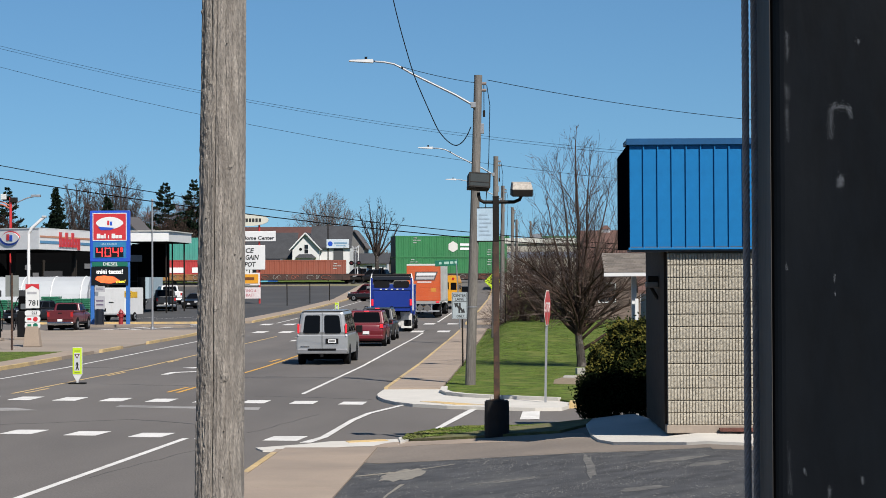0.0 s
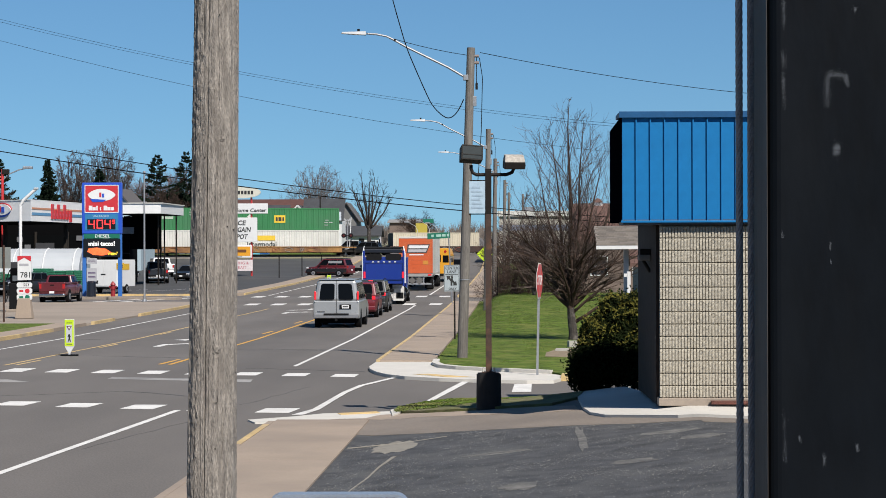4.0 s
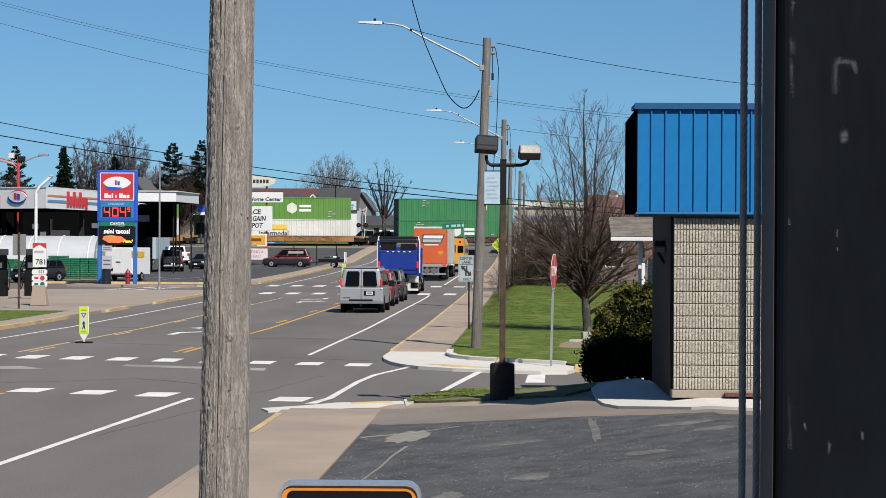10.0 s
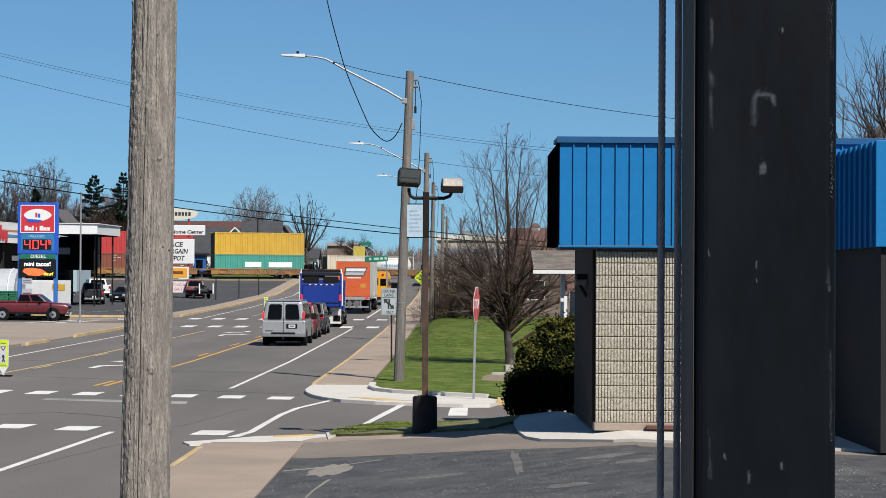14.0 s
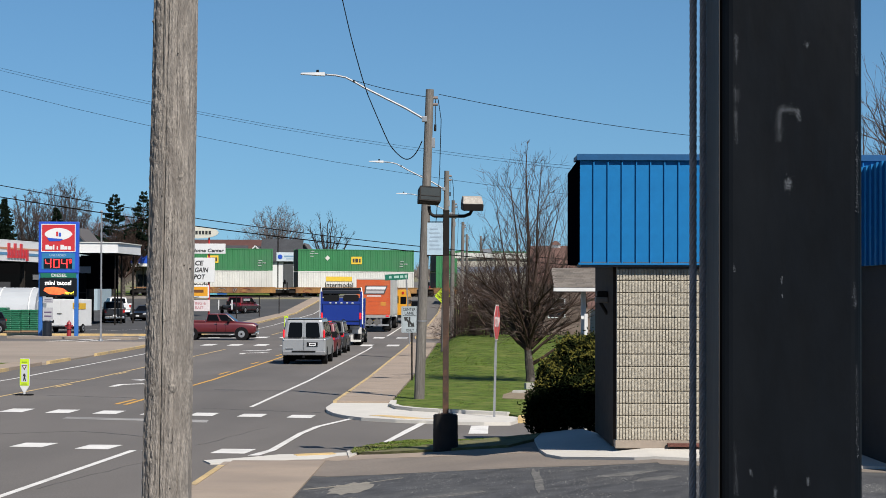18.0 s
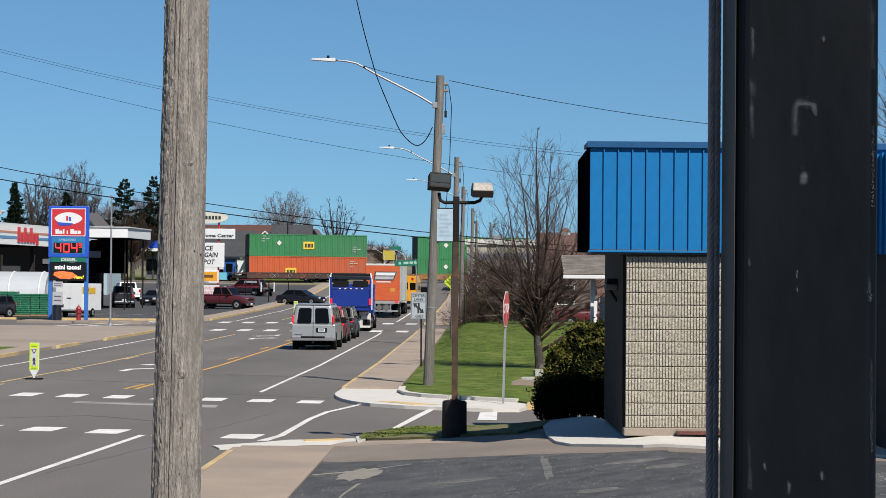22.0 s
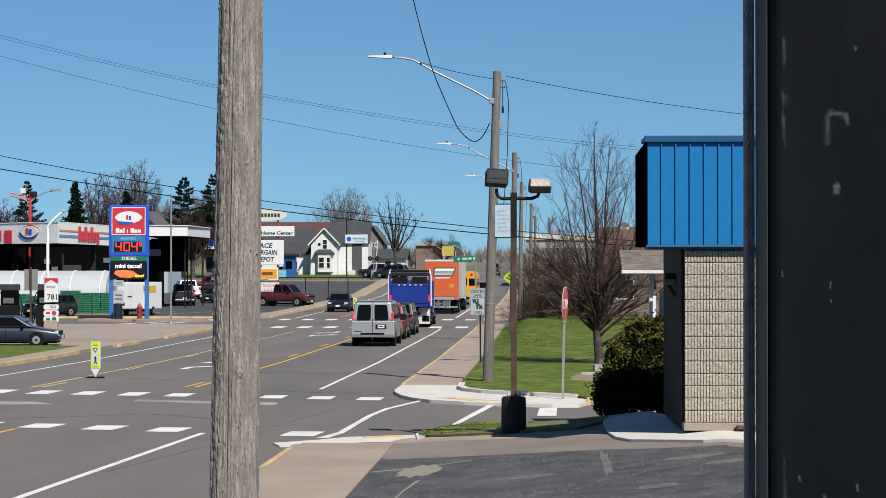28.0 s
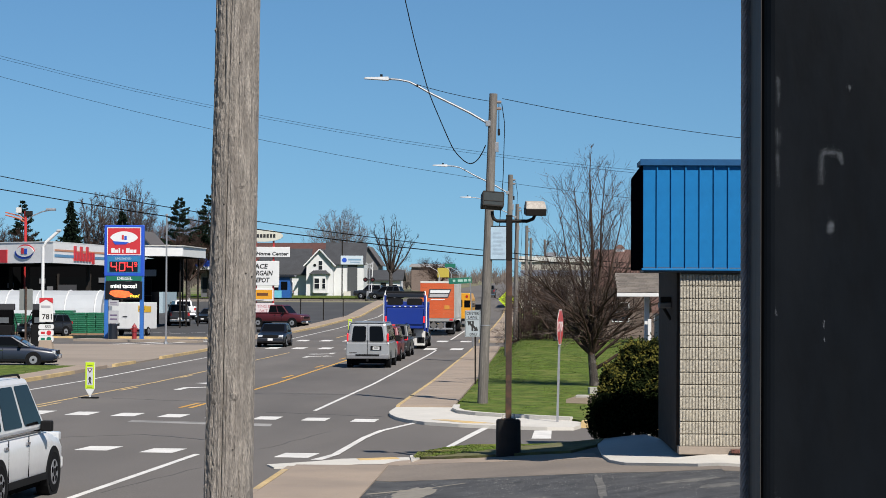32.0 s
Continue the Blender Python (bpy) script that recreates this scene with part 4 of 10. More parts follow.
def shrub():
    g = gz(1.8, 41.5)
    top = thing("shrub", pose(1.75, 41.6, g), "dense dark green shrub with yellowish tips", "shrub")
    rnd = random.Random(8)
    part("stem", path_tube(bmesh.new(), [(0, 0, 0), (0.05, 0, 0.5), (0.0, 0.05, 1.1)], [0.05, 0.04, 0.02]), BARK, top)
    dark, tips = bmesh.new(), bmesh.new()
    core = bmesh.new()
    blobs = [(0, 0, 0.8, 0.62, 0.82), (-0.4, -0.1, 0.48, 0.4, 0.55), (0.45, 0.05, 0.75, 0.5, 0.8), (0.2, 0.1, 1.5, 0.42, 0.5), (0.55, 0.0, 1.5, 0.36, 0.5), (-0.22, 0, 1.12, 0.32, 0.42)]
    for bx, by, bz, br, bh in blobs:
        r = bmesh.ops.create_icosphere(core, subdivisions=3, radius=1.0)
        for v in r["verts"]:
            q = 0.76 + 0.12 * noise.noise(v.co * 3 + Vector((bx, by, bz)))
            v.co = Vector((bx + v.co.x * br * q, by + v.co.y * br * q, max(0.02, bz + v.co.z * bh * q)))
    # core colour near-black, in place of the shade inside the shrub
    part("inner_mass", core, mat("shrub_inner_shade", (0.002, 0.003, 0.001), 1.0, spec=0.0), top, "near-black core with the shrub's inner shade in its colour")
    for i in range(34000):
        bx, by, bz, br, bh = blobs[rnd.randrange(6)]
        v = Vector((rnd.gauss(0, 1), rnd.gauss(0, 1), rnd.gauss(0, 1))).normalized() * rnd.uniform(0.72, 1.0 + 0.22 * rnd.random() ** 4)
        lump = 1 + 0.3 * noise.noise(v * 2.7 + Vector((bx, 0, bz)) * 3)
        p = Vector((bx + v.x * br * lump, by + v.y * br * lump, bz + v.z * bh * lump))
        if p.z < 0.02:
            continue
        s = rnd.uniform(0.018, 0.042)
        a = Vector((rnd.gauss(0, 1), rnd.gauss(0, 1), rnd.gauss(0, 1))).normalized()
        b = a.orthogonal().normalized()
        # yellowish leaves only near the top: the lit part put into colour
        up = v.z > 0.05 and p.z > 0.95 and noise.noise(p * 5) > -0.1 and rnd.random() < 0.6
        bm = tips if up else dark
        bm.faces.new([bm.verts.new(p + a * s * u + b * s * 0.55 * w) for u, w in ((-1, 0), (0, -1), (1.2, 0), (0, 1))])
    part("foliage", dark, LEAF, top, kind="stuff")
    part("young_growth", tips, LEAF_TIP, top, "yellow-green upper leaves, with the lit top in their colour", kind="stuff")


shrub()

# ---- lamps, poles, signs on the near side ----


def car_park_lamp():
    x, y, g = -0.575, 39.5, 0.224
    top = thing("car_park_lamp", pose(x, y, 0.146) @ Matrix.Diagonal((1.026, 1.026, 1.026, 1)), "rusty brown twin floodlight on a dark concrete pedestal", "street lamp")
    h = 4.66 - g
    bm = bmesh.new()
    tube(bm, (0, 0, -0.1), (0, 0, 0.77), 0.235, 0.225, n=28)
    bmesh.ops.bevel(bm, geom=[e for e in bm.edges if abs(e.verts[0].co.z - 0.77) < 1e-4 and abs(e.verts[1].co.z - 0.77) < 1e-4], offset=0.02, segments=2, affect="EDGES")
    # the shop's shadow on the pedestal is put into its near-black colour
    part("pedestal", bm, mat("shaded_concrete", (0.018, 0.016, 0.015), 0.9, var=0.25, scale=6, fine=50, bump=0.006), top, "concrete pedestal painted near-black for the shop's shadow")
    part("base_plate", B(-0.13, 0.13, -0.13, 0.13, 0.77, 0.79, 0.004), RUST, top)
    for sx, sy in ((-1, -1), (1, -1), (-1, 1), (1, 1)):
        part("anchor_bolt", tube(bmesh.new(), (sx * 0.1, sy * 0.1, 0.79), (sx * 0.1, sy * 0.1, 0.86), 0.016, n=6), mat("pale_bolt", (0.6, 0.57, 0.5), 0.6), top)
    part("pole", B(-0.055, 0.055, -0.055, 0.055, 0.79, h - 0.75, 0.008), RUST, top, "rusty square pole")
    part("pole_head", B(-0.058, 0.058, -0.058, 0.058, h - 0.75, h + 0.06, 0.008), BRONZE, top, "dark painted upper pole")
    part("pole_cap", B(-0.06, 0.06, -0.06, 0.06, h + 0.06, h + 0.09, 0.006), BRONZE, top)
    for s, end, bz in ((-1, -0.315, 0.2), (1, 0.475, 0.1)):
        pts = [(0, 0, h - 0.02), (end * 0.7, 0, h - 0.02), (end * 0.92, 0, h + 0.02), (end, 0, h + 0.1), (end, 0, h + 0.16)]
        part("arm", path_tube(bmesh.new(), pts, 0.032, 8), BRONZE, top)
        cx = end - 0.0
        zc = h + 0.355 if s < 0 else h + 0.17
        tilt = pose(cx, 0, zc, -14 if s < 0 else 8, 4 if s < 0 else 0, 10 if s < 0 else 8)
        if s < 0:
            ob = part("floodlight", B(-0.2, 0.2, -0.13, 0.13, -0.14, 0.14, 0.012), BRONZE, top, "dark floodlight with a glass front")
            ob.matrix_basis = tilt
            fr = part("lens_frame", ring_frame(bmesh.new(), 0.4, 0.28, 0.02, 0.022, -0.14, -0.128), BRONZE, ob)
            ln = part("lens", B(-0.175, 0.175, -0.135, -0.131, -0.115, 0.115), mat("flood_glass", (0.05, 0.055, 0.05), 0.12), ob)
            part("lens_bar", B(-0.18, 0.18, -0.142, -0.136, -0.05, -0.035), BRONZE, ob)
        else:
            ob = part("floodlight", B(-0.19, 0.19, -0.16, 0.16, -0.08, 0.05, 0.012), BRONZE, top, "floodlight with a bleached top")
            ob.matrix_basis = tilt
            bm = bmesh.new()
            hexa(bm, [(-0.19, -0.16, 0.05), (0.19, -0.16, 0.05), (0.19, 0.16, 0.05), (-0.19, 0.16, 0.05), (-0.17, -0.05, 0.17), (0.17, -0.05, 0.17), (0.17, 0.14, 0.17), (-0.17, 0.14, 0.17)], bevel=0.01)
            part("housing_top", bm, mat("bleached_housing", (0.42, 0.38, 0.33), 0.85, var=0.35, scale=16, fine=70), ob)


car_park_lamp()


def street_pole(x, y, lean, h, arm=True, name="utility_pole"):
    g = gz(x, y) + 0.1
    top = thing(name, pose(x, y, g), "weathered brown wooden utility pole with a lamp arm" if arm else "weathered wooden utility pole", "utility pole", "poles along the pavement")
    bm = bmesh.new()
    path_tube(bm, [(lean * k / 8, 0, -0.2 + (h + 0.2) * k / 8) for k in range(9)], [0.158 - 0.0045 * k for k in range(9)], 14)
    part("shaft", bm, BARK_FAR, top)
    if arm:
        lx = lean * 0.9
        part("lamp_arm", path_tube(bmesh.new(), [(lx - 0.12, -0.05, h - 0.9), (lx - 0.67, -0.08, h - 0.58), (lx - 1.89, -0.12, h + 0.02), (lx - 2.24, -0.14, h + 0.22), (lx - 2.48, -0.16, h + 0.34), (lx - 2.78, -0.18, h + 0.4), (lx - 3.2, -0.2, h + 0.43)], [0.036, 0.036, 0.034, 0.032, 0.03, 0.03, 0.026], 8), GALV, top)
        part("arm_clamp", B(lx - 2.27, lx - 2.21, -0.18, -0.1, h + 0.19, h + 0.26, 0.01), BRONZE, top)
        part("arm_clamp", B(lx - 0.2, lx - 0.05, -0.2, 0.02, h - 0.98, h - 0.82, 0.01), GALV, top)
        bm = bmesh.new()
        hexa(bm, [(lx - 3.84, -0.3, h + 0.42), (lx - 3.1, -0.3, h + 0.37), (lx - 3.1, -0.1, h + 0.37), (lx - 3.84, -0.1, h + 0.42), (lx - 3.8, -0.28, h + 0.47), (lx - 3.1, -0.25, h + 0.49), (lx - 3.1, -0.15, h + 0.49), (lx - 3.8, -0.12, h + 0.47)], bevel=0.015)
        hd = part("lamp_head", bm, mat("lamp_grey", (0.5, 0.51, 0.52), 0.5), top, "grey cobra lamp head")
        part("photocell", tube(bmesh.new(), (lx - 3.32, -0.2, h + 0.47), (lx - 3.32, -0.2, h + 0.56), 0.04), BLACK, hd)
    for dz in (0.25, 0.45):
        part("insulator", tube(bmesh.new(), (lean + 0.1, 0, h - dz), (lean + 0.24, 0, h - dz), 0.045), mat("porcelain", (0.25, 0.2, 0.18), 0.3), top)
    part("bracket", B(lean + 0.05, lean + 0.16, -0.06, 0.06, h - 1.75, h - 1.45, 0.01), GALV, top)
    part("drop_wire", path_tube(bmesh.new(), [(lean + 0.25, 0, h - 0.3), (lean + 0.34, 0, h - 0.9), (lean + 0.3, 0, h - 2.5), (lean + 0.18, 0, h - 4.2)], 0.012, 5), WIRE, top)
    part("pole_box", B(lean + 0.13, lean + 0.2, -0.05, 0.05, h - 1.25, h - 1.05, 0.01), BRONZE, top)
    part("conduit", tube(bmesh.new(), (lean + 0.165, 0, h - 1.25), (lean + 0.165, 0, h - 0.3), 0.012, n=6), BRONZE, top)
    part("metal_band", tube(bmesh.new(), (lean * 0.25, 0, h * 0.25), (lean * 0.25, 0, h * 0.25 + 0.03), 0.158, n=16), GALV, top)
    return top


street_pole(-1.69, 62.4, 0.29, 9.25)
street_pole(-1.57, 103, 0.12, 9.25)
street_pole(-1.61, 140, 0.1, 9.28)
street_pole(-1.16, 172, 0.1, 8.7, arm=False)
street_pole(-0.92, 215, 0.0, 8.45, arm=False)
street_pole(0.64, 262, 0.0, 8.15, arm=False)


def octagon(r):
    return [(r * math.cos(radians(22.5 + 45 * k)), r * math.sin(radians(22.5 + 45 * k))) for k in range(8)]


def stop_sign():
    x, y = 0.47, 53.45
    g = gz(x, y) + 0.12
    top = thing("stop_sign", pose(x, y, g, 0, 1.2, 0), "red stop sign seen edge-on, on a galvanised post", "road sign")
    h = 2.95 - g
    part("post", prism(bmesh.new(), [(-0.03, -0.02), (0.03, -0.02), (0.02, 0.02), (-0.02, 0.02)], "z", -0.1, h - 0.02), GALV, top)
    ob = part("sign_plate", prism(bmesh.new(), octagon(0.49), "y", -0.004, 0.004), mat("sign_white", (0.75, 0.74, 0.72), 0.45), top)
    ob.matrix_basis = pose(0.01, -0.03, h - 0.46, 0, 0, 80)
    fc = part("sign_face", prism(bmesh.new(), octagon(0.46), "y", -0.009, -0.005), SIGN_RED, ob, "red face with white rim")
    text("lettering", "STOP", 0.36, face_at(0, -0.011, 0), ob, LETTER_WHITE, squeeze=0.8)


stop_sign()


def lane_sign():
    x, y = -2.36, 77.5
    g = gz(x, y) + 0.1
    top = thing("centre_lane_sign", pose(x, y, g, 0, -0.3, 0), "white centre-lane-only sign on a dark post", "road sign")
    part("post", B(-0.03, 0.03, -0.02, 0.02, -0.1, 1.85), BRONZE, top)
    # white plate toned to grey-blue: its shaded look is in the colour
    ob = part("sign_plate", prism(bmesh.new(), round_rect(0.58, 0.98, 0.04), "y", -0.035, -0.025), mat("sign_white_shaded", (0.4, 0.45, 0.48), 0.5), top)
    ob.matrix_basis = pose(-0.1, 0, 2.25, 0, 0, 3)
    part("rim", ring_frame(bmesh.new(), 0.54, 0.94, 0.03, 0.012, -0.038, -0.0355), LETTER, ob)
    text("lettering", "CENTER", 0.15, face_at(0, -0.037, 0.37), ob, LETTER, squeeze=0.85)
    text("lettering", "LANE", 0.15, face_at(0, -0.037, 0.23), ob, LETTER, squeeze=0.95)
    text("lettering", "ONLY", 0.13, face_at(0.03, -0.037, -0.4), ob, LETTER, squeeze=0.85)
    part("rule", B(-0.24, 0.24, -0.039, -0.036, 0.13, 0.15), LETTER, ob)
    for s in (-1, 1):
        pts = [(0.03, -0.3), (0.1, -0.3), (0.1, -0.12), (0.0, 0.02), (0.05, 0.07), (-0.14, 0.07), (-0.1, -0.1), (-0.05, -0.05), (0.03, -0.14)]
        if s > 0:
            pts = [(-0.02 + px * 0.9 - 0.05, pz + 0.02) for px, pz in pts]
        else:
            pts = [(0.05 - px * 0.9 + 0.02, -pz - 0.2) for px, pz in pts]
        part("arrow", prism(bmesh.new(), pts, "y", -0.039, -0.036), LETTER, ob, "black turn arrow")
    part("small_plate", B(0.24, 0.36, -0.03, -0.02, 1.45, 1.75), GALV, top)


lane_sign()


def in_street_sign(x, y):
    g = gz(x, y)
    top = thing("crossing_sign", pose(x, y, g, 0, 0, -8), "lime and white in-street pedestrian crossing sign on a dark base", "road sign", "in-street crossing signs")
    bm = bmesh.new()
    prism(bm, round_rect(0.56, 0.34, 0.12), "z", 0, 0.045, bevel=0.01)
    part("base", bm, RUBBER, top)
    part("post", B(-0.03, 0.03, -0.015, 0.015, 0.045, 0.3), WHITE, top)
    out = [(-0.16, 0.3), (-0.03, 0.08), (0.03, 0.08), (0.16, 0.3), (0.16, 1.16), (-0.16, 1.16)]
    ob = part("panel", prism(bmesh.new(), out, "y", -0.02, 0.02, bevel=0.008), WHITE, top)
    part("lime_face", prism(bmesh.new(), [(-0.15, 0.31), (0.15, 0.31), (0.15, 1.15), (-0.15, 1.15)], "y", -0.027, -0.022), LIME, ob, "lime face")
    part("white_field", B(-0.1, 0.1, -0.031, -0.028, 0.42, 0.99), mat("field_grey", (0.62, 0.64, 0.66), 0.5), ob)
    part("triangle", prism(bmesh.new(), [(-0.09, 0.95), (0, 0.8), (0.09, 0.95)], "y", -0.035, -0.032), mat("sign_maroon", (0.12, 0.02, 0.03), 0.5), ob)
    part("triangle_inner", prism(bmesh.new(), [(-0.05, 0.93), (0, 0.85), (0.05, 0.93)], "y", -0.038, -0.036), WHITE, ob)
    part("pictogram", prism(bmesh.new(), [(-0.05, 0.45), (-0.02, 0.45), (0.0, 0.52), (0.03, 0.45), (0.06, 0.45), (0.03, 0.57), (0.03, 0.62), (0.06, 0.58), (0.02, 0.69), (-0.02, 0.69), (-0.06, 0.58), (-0.02, 0.62), (-0.02, 0.55)], "y", -0.035, -0.032), LETTER, ob, "black walking pictogram")
    for z in (1.05, 0.36):
        part("text_bar", B(-0.09, 0.09, -0.031, -0.028, z - 0.012, z + 0.012), mat("dim_bar", (0.2, 0.26, 0.05), 0.5), ob)


in_street_sign(-14.27, 66.0)
in_street_sign(-14.95, 165.0)


def stone_blocks():
    g = gz(2, 76) + 0.1
    a = thing("stone_block", pose(1.86, 70.0, g, 0, 0, 8), "pale cut stone block under the tree", "stone", "stones under the tree")
    part("block", B(-0.21, 0.21, -0.18, 0.18, 0, 0.23, 0.02), mat("stone_pale", (0.42, 0.4, 0.36), 0.9, var=0.15), a)
    b = thing("stone_block", pose(1.38, 67.0, g, 0, 0, -5), "low pale stone block under the tree", "stone", "stones under the tree")
    part("block", B(-0.2, 0.2, -0.3, 0.3, 0, 0.11, 0.02), mat("stone_pale", (0.42, 0.4, 0.36), 0.9, var=0.15), b)


stone_blocks()
slab("mulch", [(0.8, 63.0), (1.6, 62.4), (2.3, 64.5), (2.2, 69.3), (1.3, 68.6), (0.85, 65.5)], 0.108, 0.02, mat("bare_soil", (0.26, 0.2, 0.13), 0.95, var=0.25, fine=20), label="bare soil round the tree")

# ---- trees ----


def limbs(bm, p, d, length, r, level, rnd, droop, split, spread, thin, sides):
    """One limb in three bent pieces, then its branches."""
    pts, dirs = [p], [d]
    q = d.copy()
    for k in range(3):
        q = (q + Vector((rnd.gauss(0, 0.13), rnd.gauss(0, 0.13), rnd.gauss(0, 0.08) + droop))).normalized()
        pts.append(pts[-1] + q * length / 3)
        dirs.append(q.copy())
    path_tube(bm, pts, [r, r * 0.86, r * 0.74, r * 0.62], max(3, sides))
    if level == 0:
        return
    for k in range(split):
        f = rnd.uniform(0.35, 1.0) if k else 1.0
        i = min(2, int(f * 3))
        at = pts[i].lerp(pts[i + 1], f * 3 - i)
        side = dirs[i].orthogonal().normalized()
        side.rotate(Matrix.Rotation(rnd.uniform(0, 6.283), 3, dirs[i]))
        s = spread * rnd.uniform(0.5, 1.25) * (0.5 if k == 0 else 1)
        limbs(bm, at, (dirs[i] + side * s).normalized(), length * thin * rnd.uniform(0.75, 1.15), r * (0.62 if k == 0 else 0.5), level - 1, rnd, droop, split, spread, thin, sides - 1)


def bare_tree(x, y, trunk, r, levels, first, split, spread, seed, label, material=TWIG, thin=0.74, droop=0.03, count=5, dz=0.1, lean=0.0):
    g = gz(x, y) + dz
    top = thing("bare_tree", pose(x, y, g), label, "tree", "bare trees")
    rnd = random.Random(seed)
    bm = bmesh.new()
    path_tube(bm, [(0, 0, -0.2), (0.02, 0, trunk * 0.15), (lean * 0.5, 0.02, trunk * 0.6), (lean, 0, trunk)], [r * 1.35, r * 1.05, r * 0.95, r * 0.85], 10)
    part("trunk", bm, BARK, top)
    bm = bmesh.new()
    for k in range(count):
        a = 6.283 * k / count + rnd.uniform(-0.4, 0.4)
        d = Vector((math.cos(a) * spread, math.sin(a) * spread, rnd.uniform(0.7, 1.15))).normalized()
        limbs(bm, Vector((lean, 0, trunk * rnd.uniform(0.72, 1.0))), d, first * rnd.uniform(0.8, 1.15), r * 0.55, levels, rnd, droop, split, spread, thin, 6)
    part("crown", bm, material, top, "bare branches")
    return top


def upright_tree(x, y, fork, r, seed, label):
    """A bare tree that forks low into several leaders, each with steep shoots and fine twigs inside an oval outline."""
    g = gz(x, y) + 0.1
    top = thing("bare_tree", pose(x, y, g), label, "tree", "bare trees")
    rnd = random.Random(seed)
    part("trunk", path_tube(bmesh.new(), [(0.03, 0, -0.1), (0.0, 0, 0.25), (-0.06, 0, fork * 0.7), (-0.1, 0, fork + 0.15)], [r * 1.4, r * 1.05, r * 0.95, r * 0.8], 12), BARK, top)
    env = [(0.0, 0.3), (0.9, 1.2), (1.6, 2.4), (2.8, 2.9), (4.0, 2.7), (5.2, 2.35), (6.6, 1.8), (7.8, 1.1), (8.9, 0.3), (12, 0.1)]

    def reach(z):
        for (a, u), (b, v) in zip(env, env[1:]):
            if z <= b:
                return u + (v - u) * (z - a) / (b - a)
        return 0.1

    heavy, fine = bmesh.new(), bmesh.new()

    def shoot(bm, p, d, length, r0, level, lift):
        pts, q = [p], d.copy()
        for k in range(4):
            q = (q + Vector((rnd.gauss(0, 0.1), rnd.gauss(0, 0.1), lift))).normalized()
            pts.append(pts[-1] + q * length / 4)
        path_tube(bm, pts, [r0, r0 * 0.85, r0 * 0.7, r0 * 0.55, r0 * 0.35], 5 if level > 1 else 3)
        if level == 0:
            return
        for k in range((0, 4 if p.z > 4.2 else 4, 5 if p.z > 4.2 else 6)[level]):
            f = rnd.uniform(0.15, 0.98) * 4
            i = min(3, int(f))
            at = pts[i].lerp(pts[i + 1], f - i)
            dd = (pts[i + 1] - pts[i]).normalized()
            side = dd.orthogonal().normalized()
            side.rotate(Matrix.Rotation(rnd.uniform(0, 6.283), 3, dd))
            shoot(fine, at, (dd + side * rnd.uniform(0.45, 0.95)).normalized(), length * rnd.uniform(0.3, 0.55), max(0.0042, r0 * 0.42), level - 1, lift * 0.8)

    leaders = [(-0.15, -0.1, 8.8), (0.4, 0.2, 8.0), (-0.75, 0.1, 7.5), (1.05, -0.3, 6.8), (-1.3, -0.5, 6.3), (1.7, 0.4, 5.8), (-1.9, 0.4, 5.1), (-2.5, -0.3, 3.8), (2.4, -0.4, 4.1), (0.3, -1.2, 6.2)]
    for tx, ty, tz in leaders:
        a, b = Vector((-0.08, 0, fork)), Vector((tx, ty, tz))
        pts = []
        for k in range(9):
            f = k / 8
            h = f ** 0.85
            pts.append(Vector((a.x + (b.x - a.x) * h + rnd.gauss(0, 0.03), a.y + (b.y - a.y) * h + rnd.gauss(0, 0.03), a.z + (b.z - a.z) * f)))
        rr = r * (0.72 if tz > 8.5 else 0.5)
        path_tube(heavy, pts, [max(0.008, rr * (1 - k / 8.6)) for k in range(9)], 7)
        for k in range(17):
            f = 0.14 + 0.84 * (k + rnd.random()) / 17
            if f < 0.4 and k % 3 == 0:
                continue
            i = min(7, int(f * 8))
            p = pts[i].lerp(pts[i + 1], f * 8 - i)
            ang = k * 2.4 + rnd.uniform(-0.5, 0.5)
            steep = 0.55 + 1.5 * p.z / 8.5
            d = Vector((math.cos(ang), math.sin(ang), steep)).normalized()
            room = max(0.3, reach(p.z + 0.6) - (p.xy - Vector((0, 0))).length * 0.6)
            shoot(heavy if p.z < 4 else fine, p, d, room * rnd.uniform(0.6, 1.05) * (1.35 if p.z > 5 else 1.0), max(0.009, rr * 0.4 * (1 - f)), 2, 0.1 if p.z > 3 else 0.03)
    # low wide limbs, one of them thick
    for k in range(14):
        ang = k * 2.4
        shoot(heavy, Vector((-0.05, 0, rnd.uniform(1.3, 2.4))), Vector((math.cos(ang), math.sin(ang), rnd.uniform(0.05, 0.6))).normalized(), rnd.uniform(1.4, 2.5), 0.026, 2, 0.02)
    # arching boughs, thick at the fork
    for k in range(22):
        ang, rise = k * 2.4 + 0.4, rnd.uniform(0.5, 2.6)
        far = rnd.uniform(1.6, 2.9)
        c, q = math.cos(ang), math.sin(ang)
        z0 = rnd.uniform(0.9, 2.4)
        pts = [Vector((-0.06 + c * far * f, q * far * f, z0 + rise * f ** 0.7 + rnd.gauss(0, 0.05))) for f in (0, 0.2, 0.45, 0.7, 1.0)]
        path_tube(heavy, pts, [0.06, 0.05, 0.038, 0.026, 0.012], 6)
        for f in (1, 2, 3):
            for n in range(3):
                a2 = ang + rnd.uniform(-1.1, 1.1)
                shoot(heavy, pts[f], Vector((math.cos(a2), math.sin(a2), rnd.uniform(0.1, 0.9))).normalized(), rnd.uniform(0.6, 1.3), 0.018, 1, 0.05)
